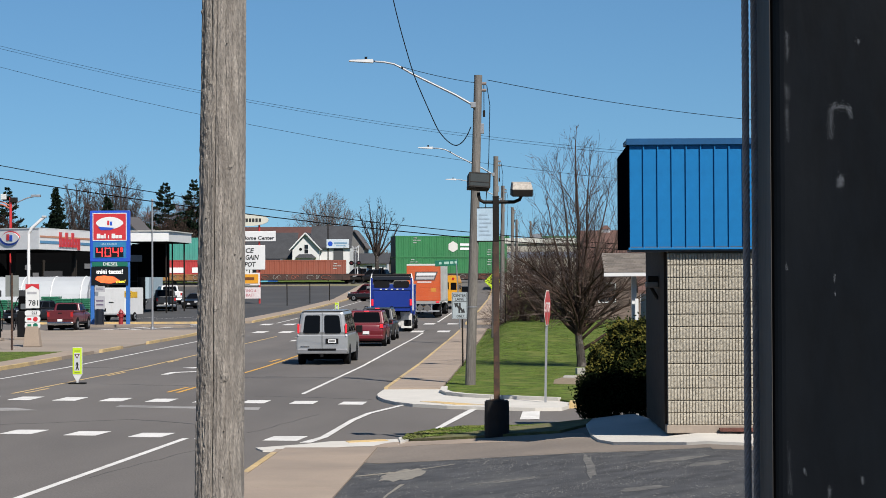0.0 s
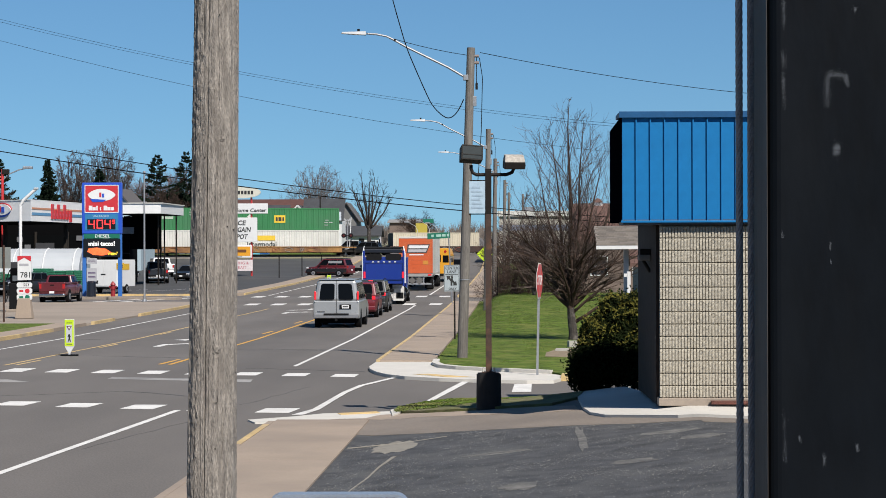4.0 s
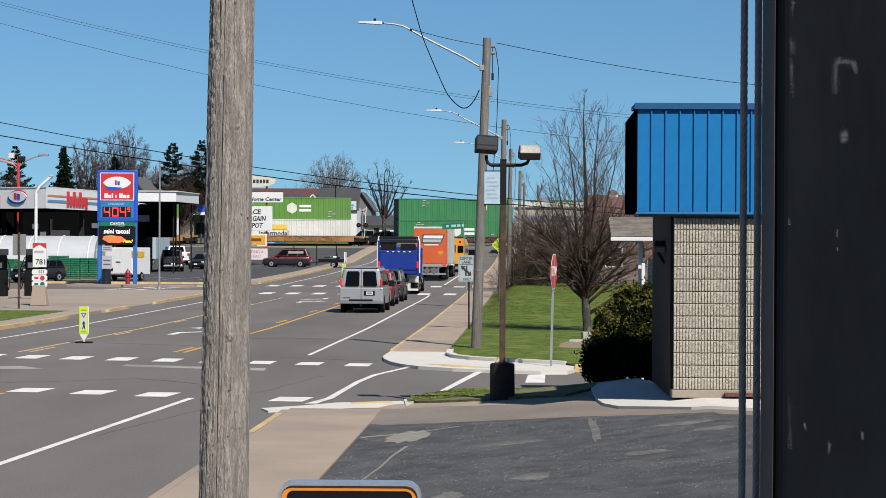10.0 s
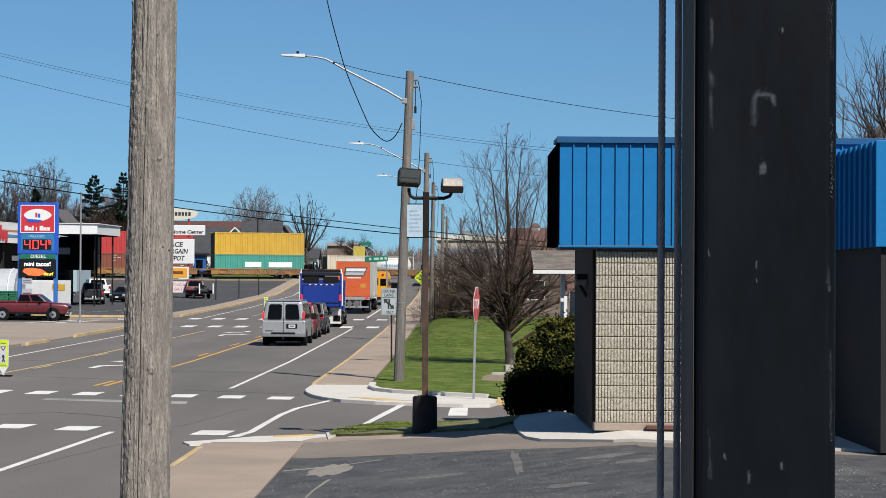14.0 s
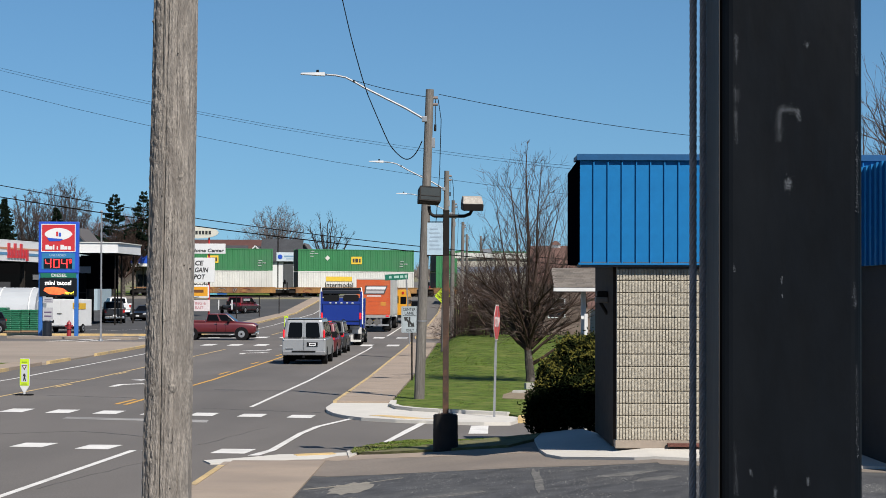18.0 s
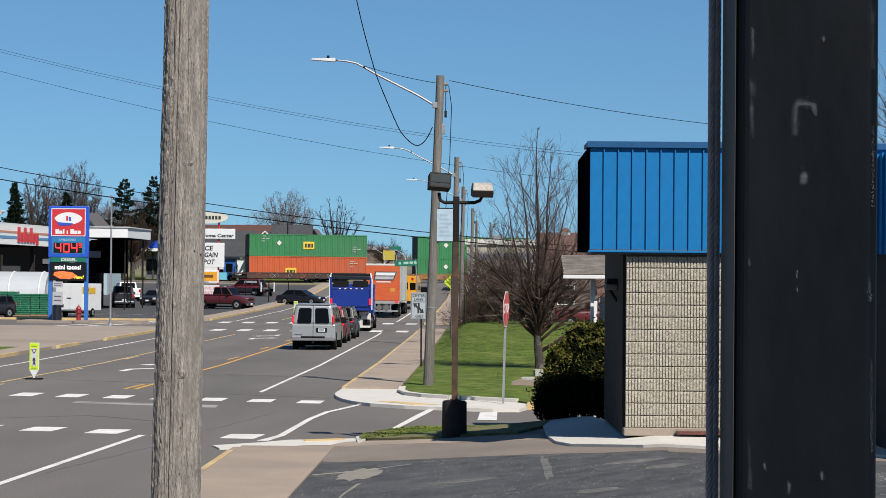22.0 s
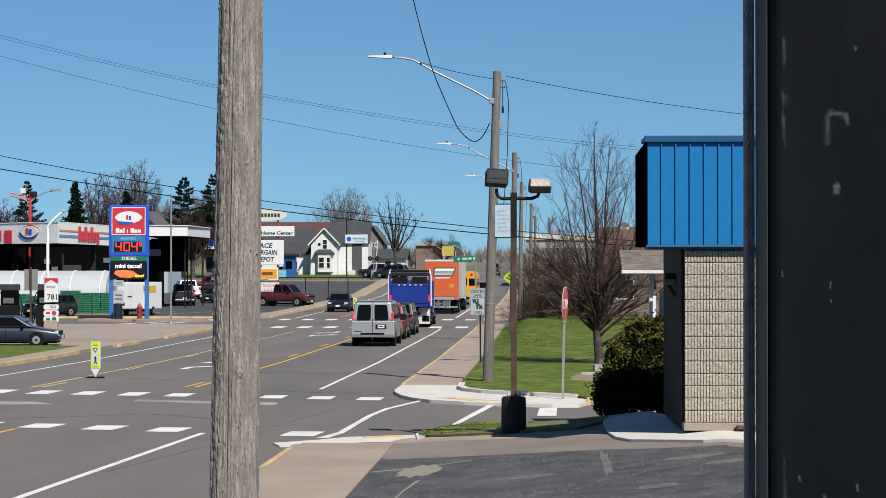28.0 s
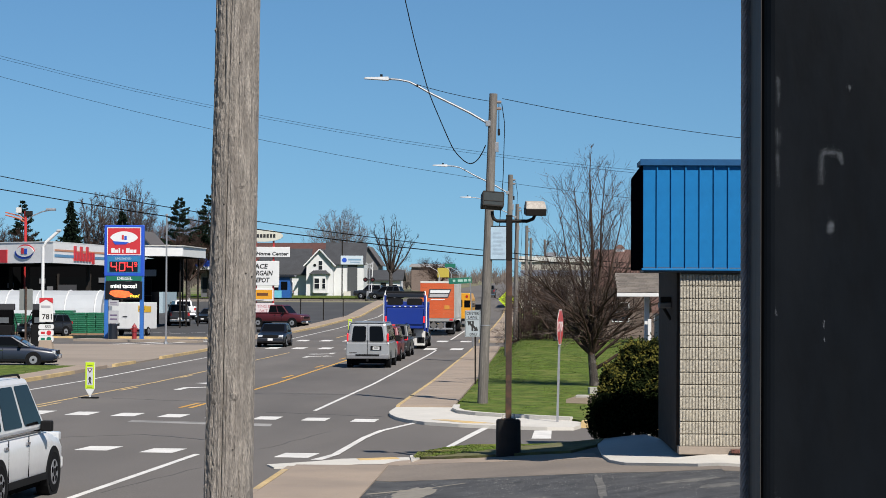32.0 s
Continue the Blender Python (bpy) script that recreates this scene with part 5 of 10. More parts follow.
    path_tube(heavy, [(0.02, 0, 0.62), (0.4, -0.1, 0.85), (0.9, -0.2, 1.2), (1.5, -0.2, 1.5), (2.0, -0.2, 1.9)], [0.075, 0.06, 0.05, 0.035, 0.02], 8)
    part("lower_crown", heavy, TWIG_RED, top, "dark reddish-brown limbs", kind="stuff")
    part("upper_crown", fine, TWIG, top, "fine bare twigs", kind="stuff")


upright_tree(2.0, 76.6, 1.15, 0.16, 5, "bare oval tree with upright twigs on the lawn")
bare_tree(0.9, 118, 1.2, 0.12, 5, 1.4, 4, 0.8, 31, "bare bushy tree with reddish twigs", TWIG_RED, thin=0.76, count=6)
for x_, y_, seed_ in ((-0.9, 123.5, 71), (0.3, 121.5, 72), (1.6, 124, 73)):
    bare_tree(x_, y_, 0.3, 0.06, 4, 0.85, 5, 0.85, seed_, "low leafless bush with reddish twigs on the bank", TWIG_RED, thin=0.78, count=6)
bare_tree(-0.2, 150, 1.0, 0.1, 4, 1.4, 5, 0.8, 33, "bare bushy tree with brownish twigs", TWIG_RED, thin=0.78, count=6)
bare_tree(12.3, 52, 3.5, 0.2, 5, 2.4, 4, 0.5, 41, "tall bare tree behind the shop", TWIG, thin=0.74, count=6)

# ---- vehicles: local +y is ahead, the origin is on the ground under the middle ----


def on_face(q, u0, u1, v0, v1, off, thick=0.006, round_=0.0):
    """A thin plate on a four-cornered face q (counter-clockwise seen from outside), from u0, v0 to u1, v1."""
    q = [Vector(p) for p in q]
    n = (q[1] - q[0]).cross(q[3] - q[0]).normalized()

    def at(u, v, d):
        return q[0].lerp(q[1], u).lerp(q[3].lerp(q[2], u), v) + n * d

    bm = bmesh.new()
    uv = ((u0, v0), (u1, v0), (u1, v1), (u0, v1))
    if round_:
        ru = round_ / max(0.3, (q[1] - q[0]).length)
        rv = round_ / max(0.3, (q[3] - q[0]).length)
        uv = []
        for cu, cv, a0 in ((u1 - ru, v0 + rv, -90), (u1 - ru, v1 - rv, 0), (u0 + ru, v1 - rv, 90), (u0 + ru, v0 + rv, 180)):
            uv += [(cu + ru * math.cos(radians(a0 + k * 30)), cv + rv * math.sin(radians(a0 + k * 30))) for k in range(4)]
    lo, hi = [bm.verts.new(at(u, v, off)) for u, v in uv], [bm.verts.new(at(u, v, off + thick)) for u, v in uv]
    bm.faces.new(hi)
    bm.faces.new(lo[::-1])
    for i in range(len(uv)):
        bm.faces.new((lo[i], lo[(i + 1) % len(uv)], hi[(i + 1) % len(uv)], hi[i]))
    return bm


def wheel_at(top, x, y, r, w, rim=GALV):
    s = 1 if x > 0 else -1
    bm = bmesh.new()
    tube(bm, (x - s * w, y, r), (x, y, r), r, n=24)
    bmesh.ops.bevel(bm, geom=[e for e in bm.edges if len(e.link_faces) == 2 and any(len(f.verts) > 4 for f in e.link_faces)], offset=0.035 * r / 0.35, segments=2, affect="EDGES")
    t = part("wheel", bm, RUBBER, top)
    bm = bmesh.new()
    tube(bm, (x - s * 0.02, y, r), (x + s * 0.006, y, r), r * 0.62, r * 0.56, n=20)
    part("rim", bm, rim, t)
    part("hub", tube(bmesh.new(), (x, y, r), (x + s * 0.015, y, r), r * 0.18, n=10), BLACK, t)
    return t


def car_body(outline, L, W):
    """The lower body of a car: rounded cross sections along the side view's outline."""
    def span(y):
        zs = []
        for (y0, z0), (y1, z1) in zip(outline, outline[1:] + outline[:1]):
            if (y0 - y) * (y1 - y) <= 0 and y0 != y1:
                zs.append(z0 + (z1 - z0) * (y - y0) / (y1 - y0))
        return min(zs), max(zs)

    marks = [p[0] for p in outline]
    lo, hi = min(marks), max(marks)
    ys = sorted({round(min(max(v, lo + 0.004), hi - 0.004), 4) for v in marks + [lo + (hi - lo) * k / 22 for k in range(23)]})
    bm, rows = bmesh.new(), []
    for y in ys:
        zb, zt = span(y)
        h = zt - zb
        w = W / 2 * (1 - 0.13 * abs(2 * y / L) ** 7)
        half = [(0, zt + 0.03 * h), (0.55 * w, zt + 0.018 * h), (0.86 * w, zt - 0.015 * h), (0.955 * w, zt - 0.07 * h), (w, zt - 0.26 * h), (w, zt - 0.55 * h), (0.985 * w, zb + 0.16 * h), (0.93 * w, zb + 0.03 * h), (0.8 * w, zb)]
        rows.append([bm.verts.new((-x, y, z)) for x, z in half[:0:-1]] + [bm.verts.new((x, y, z)) for x, z in half])
    for p, q in zip(rows, rows[1:]):
        for i in range(len(p)):
            k = (i + 1) % len(p)
            bm.faces.new((p[i], q[i], q[k], p[k]))
    bm.faces.new(rows[0])
    bm.faces.new(rows[-1][::-1])
    bmesh.ops.recalc_face_normals(bm, faces=list(bm.faces))
    return bm


def car(name, label, category, paint_mat, m, L, W, H, belt, cabin, outline, wheels, r=0.34, group="", lit=False, inset=0.17, sides=((0.04, 0.47), (0.53, 0.95)), rim=GALV, roof_rails=False, bumper=None, lamp_z=(0.75, 0.95), dark_rear=True):
    """cabin: y of rear foot, rear top, front top, front foot. outline: the side view of the lower body in y, z."""
    top = thing(name, m, label, category, group)
    bumper = bumper or paint_mat
    body = part("body", car_body(outline, L, W), paint_mat, top, smooth=True)
    a, b, c, d = cabin
    w0, w1 = W / 2 - 0.035, W / 2 - inset
    base = [(-w0, a, belt), (w0, a, belt), (w0, d, belt), (-w0, d, belt)]
    up = [(-w1, b, H), (w1, b, H), (w1, c, H), (-w1, c, H)]
    cab = part("cabin", hexa(bmesh.new(), base + up, bevel=0.075), paint_mat, top)
    rear, front = [base[0], base[1], up[1], up[0]], [base[2], base[3], up[3], up[2]]
    right, left = [base[1], base[2], up[2], up[1]], [base[3], base[0], up[0], up[3]]
    part("windscreen", on_face(front, 0.07, 0.93, 0.1, 0.9, 0.003, round_=0.07), GLASS_DARK, cab)
    part("rear_window", on_face(rear, 0.1, 0.9, 0.16, 0.88, 0.003, round_=0.08), GLASS_DARK if dark_rear else GLASS_SKY, cab)
    for u0, u1 in sides:
        part("side_window", on_face(right, u0, u1, 0.14, 0.88, 0.003, round_=0.05), GLASS_DARK, cab)
        part("side_window", on_face(left, 1 - u1, 1 - u0, 0.14, 0.88, 0.003, round_=0.05), GLASS_DARK, cab)
    for y in wheels:
        for s in (-1, 1):
            part("wheel_arch", tube(bmesh.new(), (s * (W / 2 - 0.2), y, r * 1.02), (s * (W / 2 + 0.004), y, r * 1.02), r * 1.16, n=24), BLACK, body)
            wheel_at(top, s * (W / 2 + 0.012), y, r, 0.23, rim)
    y0, y1 = -L / 2, L / 2
    z0, z1 = lamp_z
    for s in (-1, 1):
        part("tail_lamp", B(min(s * W * 0.36, s * W * 0.45), max(s * W * 0.36, s * W * 0.45), y0 - 0.012, y0 + 0.1, z0, z1, 0.012), TAIL if lit else TAIL_OFF, top)
        part("headlamp", B(min(s * W * 0.28, s * W * 0.44), max(s * W * 0.28, s * W * 0.44), y1 - 0.2, y1 - 0.035, z0 - 0.1, z0 + 0.06, 0.03), LAMP_GLASS, top)
        part("mirror", B(min(s * (W / 2 - 0.02), s * (W / 2 + 0.17)), max(s * (W / 2 - 0.02), s * (W / 2 + 0.17)), d - 0.55, d - 0.42, belt, belt + 0.17, 0.025), BLACK, top)
        for f in (0.3, 0.62):
            part("door_handle", B(min(s * (W / 2 - 0.01), s * (W / 2 + 0.02)), max(s * (W / 2 - 0.01), s * (W / 2 + 0.02)), a + (d - a) * f, a + (d - a) * f + 0.17, belt - 0.16, belt - 0.12), CHROME, top)
    part("underside", B(-W / 2 + 0.12, W / 2 - 0.12, y0 + 0.15, y1 - 0.15, 0.17, 0.3), PITCH, top)
    for s in (-1, 1):
        part("sill_trim", B(min(s * (W / 2 - 0.02), s * (W / 2 + 0.008)), max(s * (W / 2 - 0.02), s * (W / 2 + 0.008)), wheels[0] + r * 1.2, wheels[1] - r * 1.2, outline[1][1] + 0.02, outline[1][1] + 0.13), BLACK, body)
        for f in (0.36, 0.66):
            part("door_gap", B(min(s * (W / 2 - 0.01), s * (W / 2 + 0.003)), max(s * (W / 2 - 0.01), s * (W / 2 + 0.003)), a + (d - a) * f, a + (d - a) * f + 0.014, outline[1][1] + 0.14, belt - 0.03), PITCH, body)
    part("rear_bumper", B(-W / 2 + 0.1, W / 2 - 0.1, y0 - 0.06, y0 + 0.1, 0.36, 0.58, 0.05), bumper, top)
    part("front_bumper", B(-W / 2 + 0.1, W / 2 - 0.1, y1 - 0.1, y1 + 0.06, 0.34, 0.56, 0.05), bumper, top)
    part("grille", B(-W * 0.27, W * 0.27, y1 - 0.05, y1 + 0.01, z0 - 0.12, z0 + 0.06, 0.01), BLACK, top)
    part("number_plate", B(-0.16, 0.16, y0 - 0.085, y0 - 0.071, 0.6, 0.75), LETTER_WHITE, top)
    part("front_plate", B(-0.16, 0.16, y1 + 0.071, y1 + 0.085, 0.4, 0.54), LETTER_WHITE, top)
    if lit:
        part("brake_lamp", on_face(rear, 0.42, 0.58, 0.91, 0.98, 0.006), TAIL, cab)
    if roof_rails:
        for s in (-1, 1):
            part("roof_rail", path_tube(bmesh.new(), [(s * (w1 - 0.06), b + 0.2, H), (s * (w1 - 0.06), b + 0.3, H + 0.06), (s * (w1 - 0.06), c - 0.3, H + 0.06), (s * (w1 - 0.06), c - 0.2, H)], 0.018), BLACK, top)
    return top


def low(L, z0, zr, zh, zf, hood, boot):
    """Side outline of a lower body: sill z0, rear top zr, belt at cabin, bonnet zh, nose zf."""
    return [(-L / 2 + 0.04, z0 + 0.1), (-L / 2 + 0.15, z0), (L / 2 - 0.2, z0), (L / 2 - 0.02, z0 + 0.12), (L / 2, zf), (L / 2 - 0.14, zf + 0.14), (L / 2 - hood, zh), (-L / 2 + boot, zr), (-L / 2 + 0.06, zr - 0.04), (-L / 2, zr - 0.3)]


def suv(name, label, paint_mat, m, L=4.7, W=1.86, H=1.76, lit=False, category="car", group=""):
    return car(name, label, category, paint_mat, m, L, W, H, 1.06, (-L / 2 + 0.12, -L / 2 + 0.42, L / 2 - 1.95, L / 2 - 1.15), low(L, 0.26, 1.08, 1.06, 0.72, 1.15, 0.1), (-L * 0.3, L * 0.31), 0.36, lit=lit, roof_rails=True, lamp_z=(0.9, 1.08), sides=((0.06, 0.3), (0.34, 0.62), (0.66, 0.94)), group=group)


def sedan(name, label, paint_mat, m, L=4.7, W=1.8, H=1.44, lit=False, group=""):
    return car(name, label, "car", paint_mat, m, L, W, H, 0.9, (-L / 2 + 0.5, -L / 2 + 1.15, L / 2 - 2.05, L / 2 - 1.15), low(L, 0.22, 0.95, 0.9, 0.6, 1.15, 0.5), (-L * 0.29, L * 0.31), 0.32, lit=lit, lamp_z=(0.68, 0.86), group=group)


def pickup(name, label, paint_mat, m, L=5.9, W=1.98, H=1.92, lit=False, group=""):
    top = car(name, label, "pickup truck", paint_mat, m, L, W, H, 1.2, (-L / 2 + 1.95, -L / 2 + 2.1, L / 2 - 2.0, L / 2 - 1.3), low(L, 0.42, 1.22, 1.2, 0.98, 1.3, 0.1), (-L * 0.31, L * 0.32), 0.4, lit=lit, lamp_z=(0.9, 1.2), bumper=CHROME, group=group)
    part("bed_floor", B(-W / 2 + 0.12, W / 2 - 0.12, -L / 2 + 0.12, -L / 2 + 1.85, 1.1, 1.235), BLACK, top, "dark open load bed")
    for s in (-1, 1):
        part("bed_rail", B(min(s * (W / 2 - 0.11), s * (W / 2 - 0.02)), max(s * (W / 2 - 0.11), s * (W / 2 - 0.02)), -L / 2 + 0.05, -L / 2 + 1.93, 1.18, 1.3, 0.02), paint_mat, top)
    part("tailgate", B(-W / 2 + 0.1, W / 2 - 0.1, -L / 2 - 0.01, -L / 2 + 0.09, 0.72, 1.3, 0.02), paint_mat, top)
    part("tailgate_handle", B(-0.12, 0.12, -L / 2 - 0.025, -L / 2 - 0.008, 1.1, 1.16), BLACK, top)
    return top


SILVER = paint("silver", (0.38, 0.39, 0.4), 0.35, 0.25)
MAROON = paint("maroon", (0.085, 0.01, 0.014))
CAR_RED = paint("red", (0.16, 0.008, 0.015))
CAR_BLACK = paint("black", (0.012, 0.013, 0.016))
CAR_CHARCOAL = paint("charcoal", (0.03, 0.032, 0.036))
CAR_NAVY = paint("navy", (0.004, 0.005, 0.011))
CAR_WHITE = paint("white", (0.75, 0.75, 0.75))
CAR_BLUEGREY = paint("blue_grey", (0.014, 0.02, 0.04))
CAR_BRIGHT = paint("bright_red", (0.12, 0.009, 0.013))
TRUCK_BLUE = paint("truck_blue", (0.009, 0.032, 0.25), 0.25)


def cargo_van():
    L, W, H = 5.6, 2.02, 2.1
    top = thing("cargo_van", pose(-8.25, 84.8, 0), "silver full-size van waiting with brake lights on", "van")
    out = [(-L / 2 + 0.02, 0.5), (-L / 2 + 0.15, 0.4), (L / 2 - 0.2, 0.36), (L / 2, 0.5), (L / 2, 0.95), (L / 2 - 0.9, 1.18), (-L / 2 + 0.02, 1.18)]
    body = part("body", prism(bmesh.new(), out, "x", -W / 2, W / 2, bevel=0.05), SILVER, top)
    b0, b1 = W / 2 - 0.02, W / 2 - 0.17
    base = [(-b0, -L / 2 + 0.03, 1.15), (b0, -L / 2 + 0.03, 1.15), (b0, L / 2 - 0.95, 1.15), (-b0, L / 2 - 0.95, 1.15)]
    up = [(-b1, -L / 2 + 0.12, H), (b1, -L / 2 + 0.12, H), (b1, L / 2 - 1.85, H), (-b1, L / 2 - 1.85, H)]
    cab = part("upper_body", hexa(bmesh.new(), base + up, bevel=0.13), SILVER, top)
    rear, front = [base[0], base[1], up[1], up[0]], [base[2], base[3], up[3], up[2]]
    right, left = [base[1], base[2], up[2], up[1]], [base[3], base[0], up[0], up[3]]
    for u0, u1 in ((0.115, 0.455), (0.545, 0.885)):
        w = part("rear_window", on_face(rear, u0, u1, 0.08, 0.82, 0.004, 0.008, round_=0.09), GLASS_DARK, cab, "dark tinted rear door window")
    part("door_gap", B(-0.008, 0.008, -L / 2 + 0.0, -L / 2 + 0.03, 0.5, 1.18), BLACK, top)
    part("door_gap_upper", on_face(rear, 0.496, 0.504, 0.0, 0.97, 0.001, 0.004), BLACK, cab)
    part("windscreen", on_face(front, 0.06, 0.94, 0.08, 0.92, 0.004), GLASS_SKY, cab)
    for u0, u1 in ((0.03, 0.2), (0.24, 0.44), (0.48, 0.7), (0.75, 0.95)):
        part("side_window", on_face(right, u0, u1, 0.12, 0.84, 0.004), GLASS_DARK, cab)
        part("side_window", on_face(left, 1 - u1, 1 - u0, 0.12, 0.84, 0.004), GLASS_DARK, cab)
    for s in (-1, 1):
        lo, hi = min(s * 0.9, s * 0.975), max(s * 0.9, s * 0.975)
        tl = part("tail_lamp", B(lo, hi, -L / 2 - 0.005, -L / 2 + 0.14, 1.22, 1.6, 0.03), TAIL, top, "lit red tail lamp")
        part("reverse_lamp", B(lo + 0.015, hi - 0.015, -L / 2 - 0.012, -L / 2 + 0.02, 1.12, 1.2), LAMP_GLASS, tl)
        part("mirror", B(min(s * 1.0, s * 1.26), max(s * 1.0, s * 1.26), L / 2 - 1.5, L / 2 - 1.38, 1.15, 1.45, 0.03), BLACK, top)
        part("headlamp", B(min(s * 0.6, s * 0.97), max(s * 0.6, s * 0.97), L / 2 - 0.06, L / 2 + 0.015, 0.68, 0.86), LAMP_GLASS, top)
        part("hinge", B(min(s * 0.86, s * 0.9), max(s * 0.86, s * 0.9), -L / 2 - 0.01, -L / 2 + 0.03, 0.62, 0.7), SILVER, top)
        for y in (-1.75, 1.65):
            part("wheel_arch", tube(bmesh.new(), (s * 0.8, y, 0.38), (s * (W / 2 + 0.003), y, 0.38), 0.44, n=24), BLACK, body)
            wheel_at(top, s * (W / 2 - 0.01), y, 0.37, 0.25)
    bp = part("rear_bumper", B(-0.98, 0.98, -L / 2 - 0.12, -L / 2 + 0.1, 0.42, 0.62, 0.03), mat("bumper_grey", (0.3, 0.3, 0.31), 0.4, 0.4), top)
    part("bumper_step", B(-0.55, 0.55, -L / 2 - 0.13, -L / 2 - 0.02, 0.55, 0.632), BLACK, bp)
    part("hitch", B(-0.05, 0.05, -L / 2 - 0.2, -L / 2, 0.3, 0.42, 0.01), BLACK, top)
    part("undercarriage", B(-0.85, 0.85, -L / 2 + 0.15, L / 2 - 0.3, 0.2, 0.42), PITCH, top)
    pl = part("plate_recess", B(0.14, 0.64, -L / 2 - 0.008, -L / 2 + 0.02, 0.82, 1.02, 0.005), BLACK, top)
    part("number_plate", B(0.24, 0.55, -L / 2 - 0.016, -L / 2 - 0.009, 0.85, 0.99), LETTER_WHITE, pl)
    part("plate_bar", B(0.28, 0.51, -L / 2 - 0.02, -L / 2 - 0.017, 0.9, 0.95), LETTER, pl)
    part("badge_bar", B(-0.85, -0.5, -L / 2 - 0.006, -L / 2 + 0.01, 0.7, 0.73), CHROME, top)
    part("roof_trim", B(-0.8, 0.8, -L / 2 + 0.1, L / 2 - 2.0, H - 0.01, H + 0.012), SILVER, top)
    return top


VAN = cargo_van()
RED_SUV = suv("suv", "red SUV with brake lights lit, waiting in the queue", CAR_RED, pose(-7.9, 106.6, 0), lit=True)
DARK_SUV = suv("suv", "charcoal SUV with brake lights lit, waiting in the queue", CAR_CHARCOAL, pose(-8.05, 115.4, 0), lit=True)


def dump_truck():
    y0 = 128.2
    top = thing("dump_truck", pose(-8.25, y0, road_z(131)), "blue dump truck with white frame posts, waiting in the queue", "truck")
    W = 2.5
    grey = mat("truck_frame", (0.5, 0.51, 0.53), 0.35, 0.5)
    out = [(-1.2, 1.25), (1.2, 1.25), (1.25, 2.9), (-1.25, 2.9)]
    box_ = part("dump_body", prism(bmesh.new(), out, "y", 0.1, 5.2, bevel=0.03), TRUCK_BLUE, top)
    part("tailgate", prism(bmesh.new(), [(-1.12, 1.5), (1.12, 1.5), (1.14, 2.5), (-1.14, 2.5)], "y", 0.02, 0.1, bevel=0.02), TRUCK_BLUE, top, "smooth blue tailgate")
    part("tailgate_top_bar", B(-1.2, 1.2, 0.0, 0.16, 2.52, 2.68, 0.03), TRUCK_BLUE, top)
    for i in range(5):
        part("marker_lamp", B(-0.72 + 0.34 * i, -0.6 + 0.34 * i, -0.015, 0.02, 2.57, 2.63), mat("lamp_pale", (0.75, 0.72, 0.68), 0.4), top)
    for x in (-0.6, 0.6):
        part("cab_window", prism(bmesh.new(), round_rect(0.95, 0.4, 0.12), "y", 0.04, 0.1), BLACK, top, "dark rounded opening").location = (x, 0, 2.9)
    part("tarp_housing", B(-1.15, 1.15, 0.0, 0.5, 3.15, 3.4, 0.04), CAR_NAVY, top)
    part("tarp_roll", tube(bmesh.new(), (-1.2, 0.2, 3.45), (1.2, 0.2, 3.45), 0.09, n=12), BLACK, top)
    for s in (-1, 1):
        a, b = min(s * 1.16, s * 1.28), max(s * 1.16, s * 1.28)
        part("corner_post", B(a, b, 0.0, 0.16, 1.1, 3.3, 0.02), TRUCK_BLUE, top)
        part("white_post", path_tube(bmesh.new(), [(s * 1.3, 0.05, 1.3), (s * 1.3, 0.05, 3.1), (s * 1.2, 0.2, 3.55)], 0.045, 8), WHITE, top, "white frame post")
        part("tail_lamp", B(min(s * 1.12, s * 1.24), max(s * 1.12, s * 1.24), -0.03, 0.0, 1.6, 2.0, 0.01), TAIL, top, "lit red tail lamp")
        part("mud_flap", B(min(s * 0.55, s * 1.2), max(s * 0.55, s * 1.2), 0.62, 0.65, 0.2, 1.0), RUBBER if s < 0 else mat("flap_white", (0.6, 0.58, 0.55), 0.7), top)
        for y in (1.1, 2.45, 6.9):
            wheel_at(top, s * 1.23, y, 0.52, 0.55 if y < 5 else 0.3, CHROME)
        part("body_rib", B(min(s * 1.24, s * 1.3), max(s * 1.24, s * 1.3), 1.5, 1.62, 1.3, 2.85), TRUCK_BLUE, box_)
        part("body_rib", B(min(s * 1.24, s * 1.3), max(s * 1.24, s * 1.3), 3.2, 3.32, 1.3, 2.85), TRUCK_BLUE, box_)
        part("fuel_tank", tube(bmesh.new(), (s * 0.95, 4.2, 0.75), (s * 0.95, 5.3, 0.75), 0.3, n=16), CHROME, top)
    part("white_apron", B(0.1, 1.22, 0.66, 0.7, 0.35, 1.2, 0.02), mat("flap_white", (0.6, 0.58, 0.55), 0.7), top, "white splash panel")
    part("chassis", B(-0.5, 0.5, 0.3, 8.0, 0.75, 1.2), PITCH, top)
    # plain box painted near-black in place of the shade between the axles
    part("axle_shadow_box", B(-0.9, 0.9, 0.72, 3.2, 0.4, 1.2), PITCH, top, "near-black box for the shade among axles and springs")
    part("cab", hexa(bmesh.new(), [(-1.15, 5.4, 0.9), (1.15, 5.4, 0.9), (1.15, 6.9, 0.9), (-1.15, 6.9, 0.9), (-1.05, 5.5, 2.85), (1.05, 5.5, 2.85), (1.05, 6.6, 2.85), (-1.05, 6.6, 2.85)], bevel=0.08), TRUCK_BLUE, top)
    part("bonnet", B(-0.9, 0.9, 6.8, 8.3, 0.8, 1.8, 0.12), TRUCK_BLUE, top)


dump_truck()


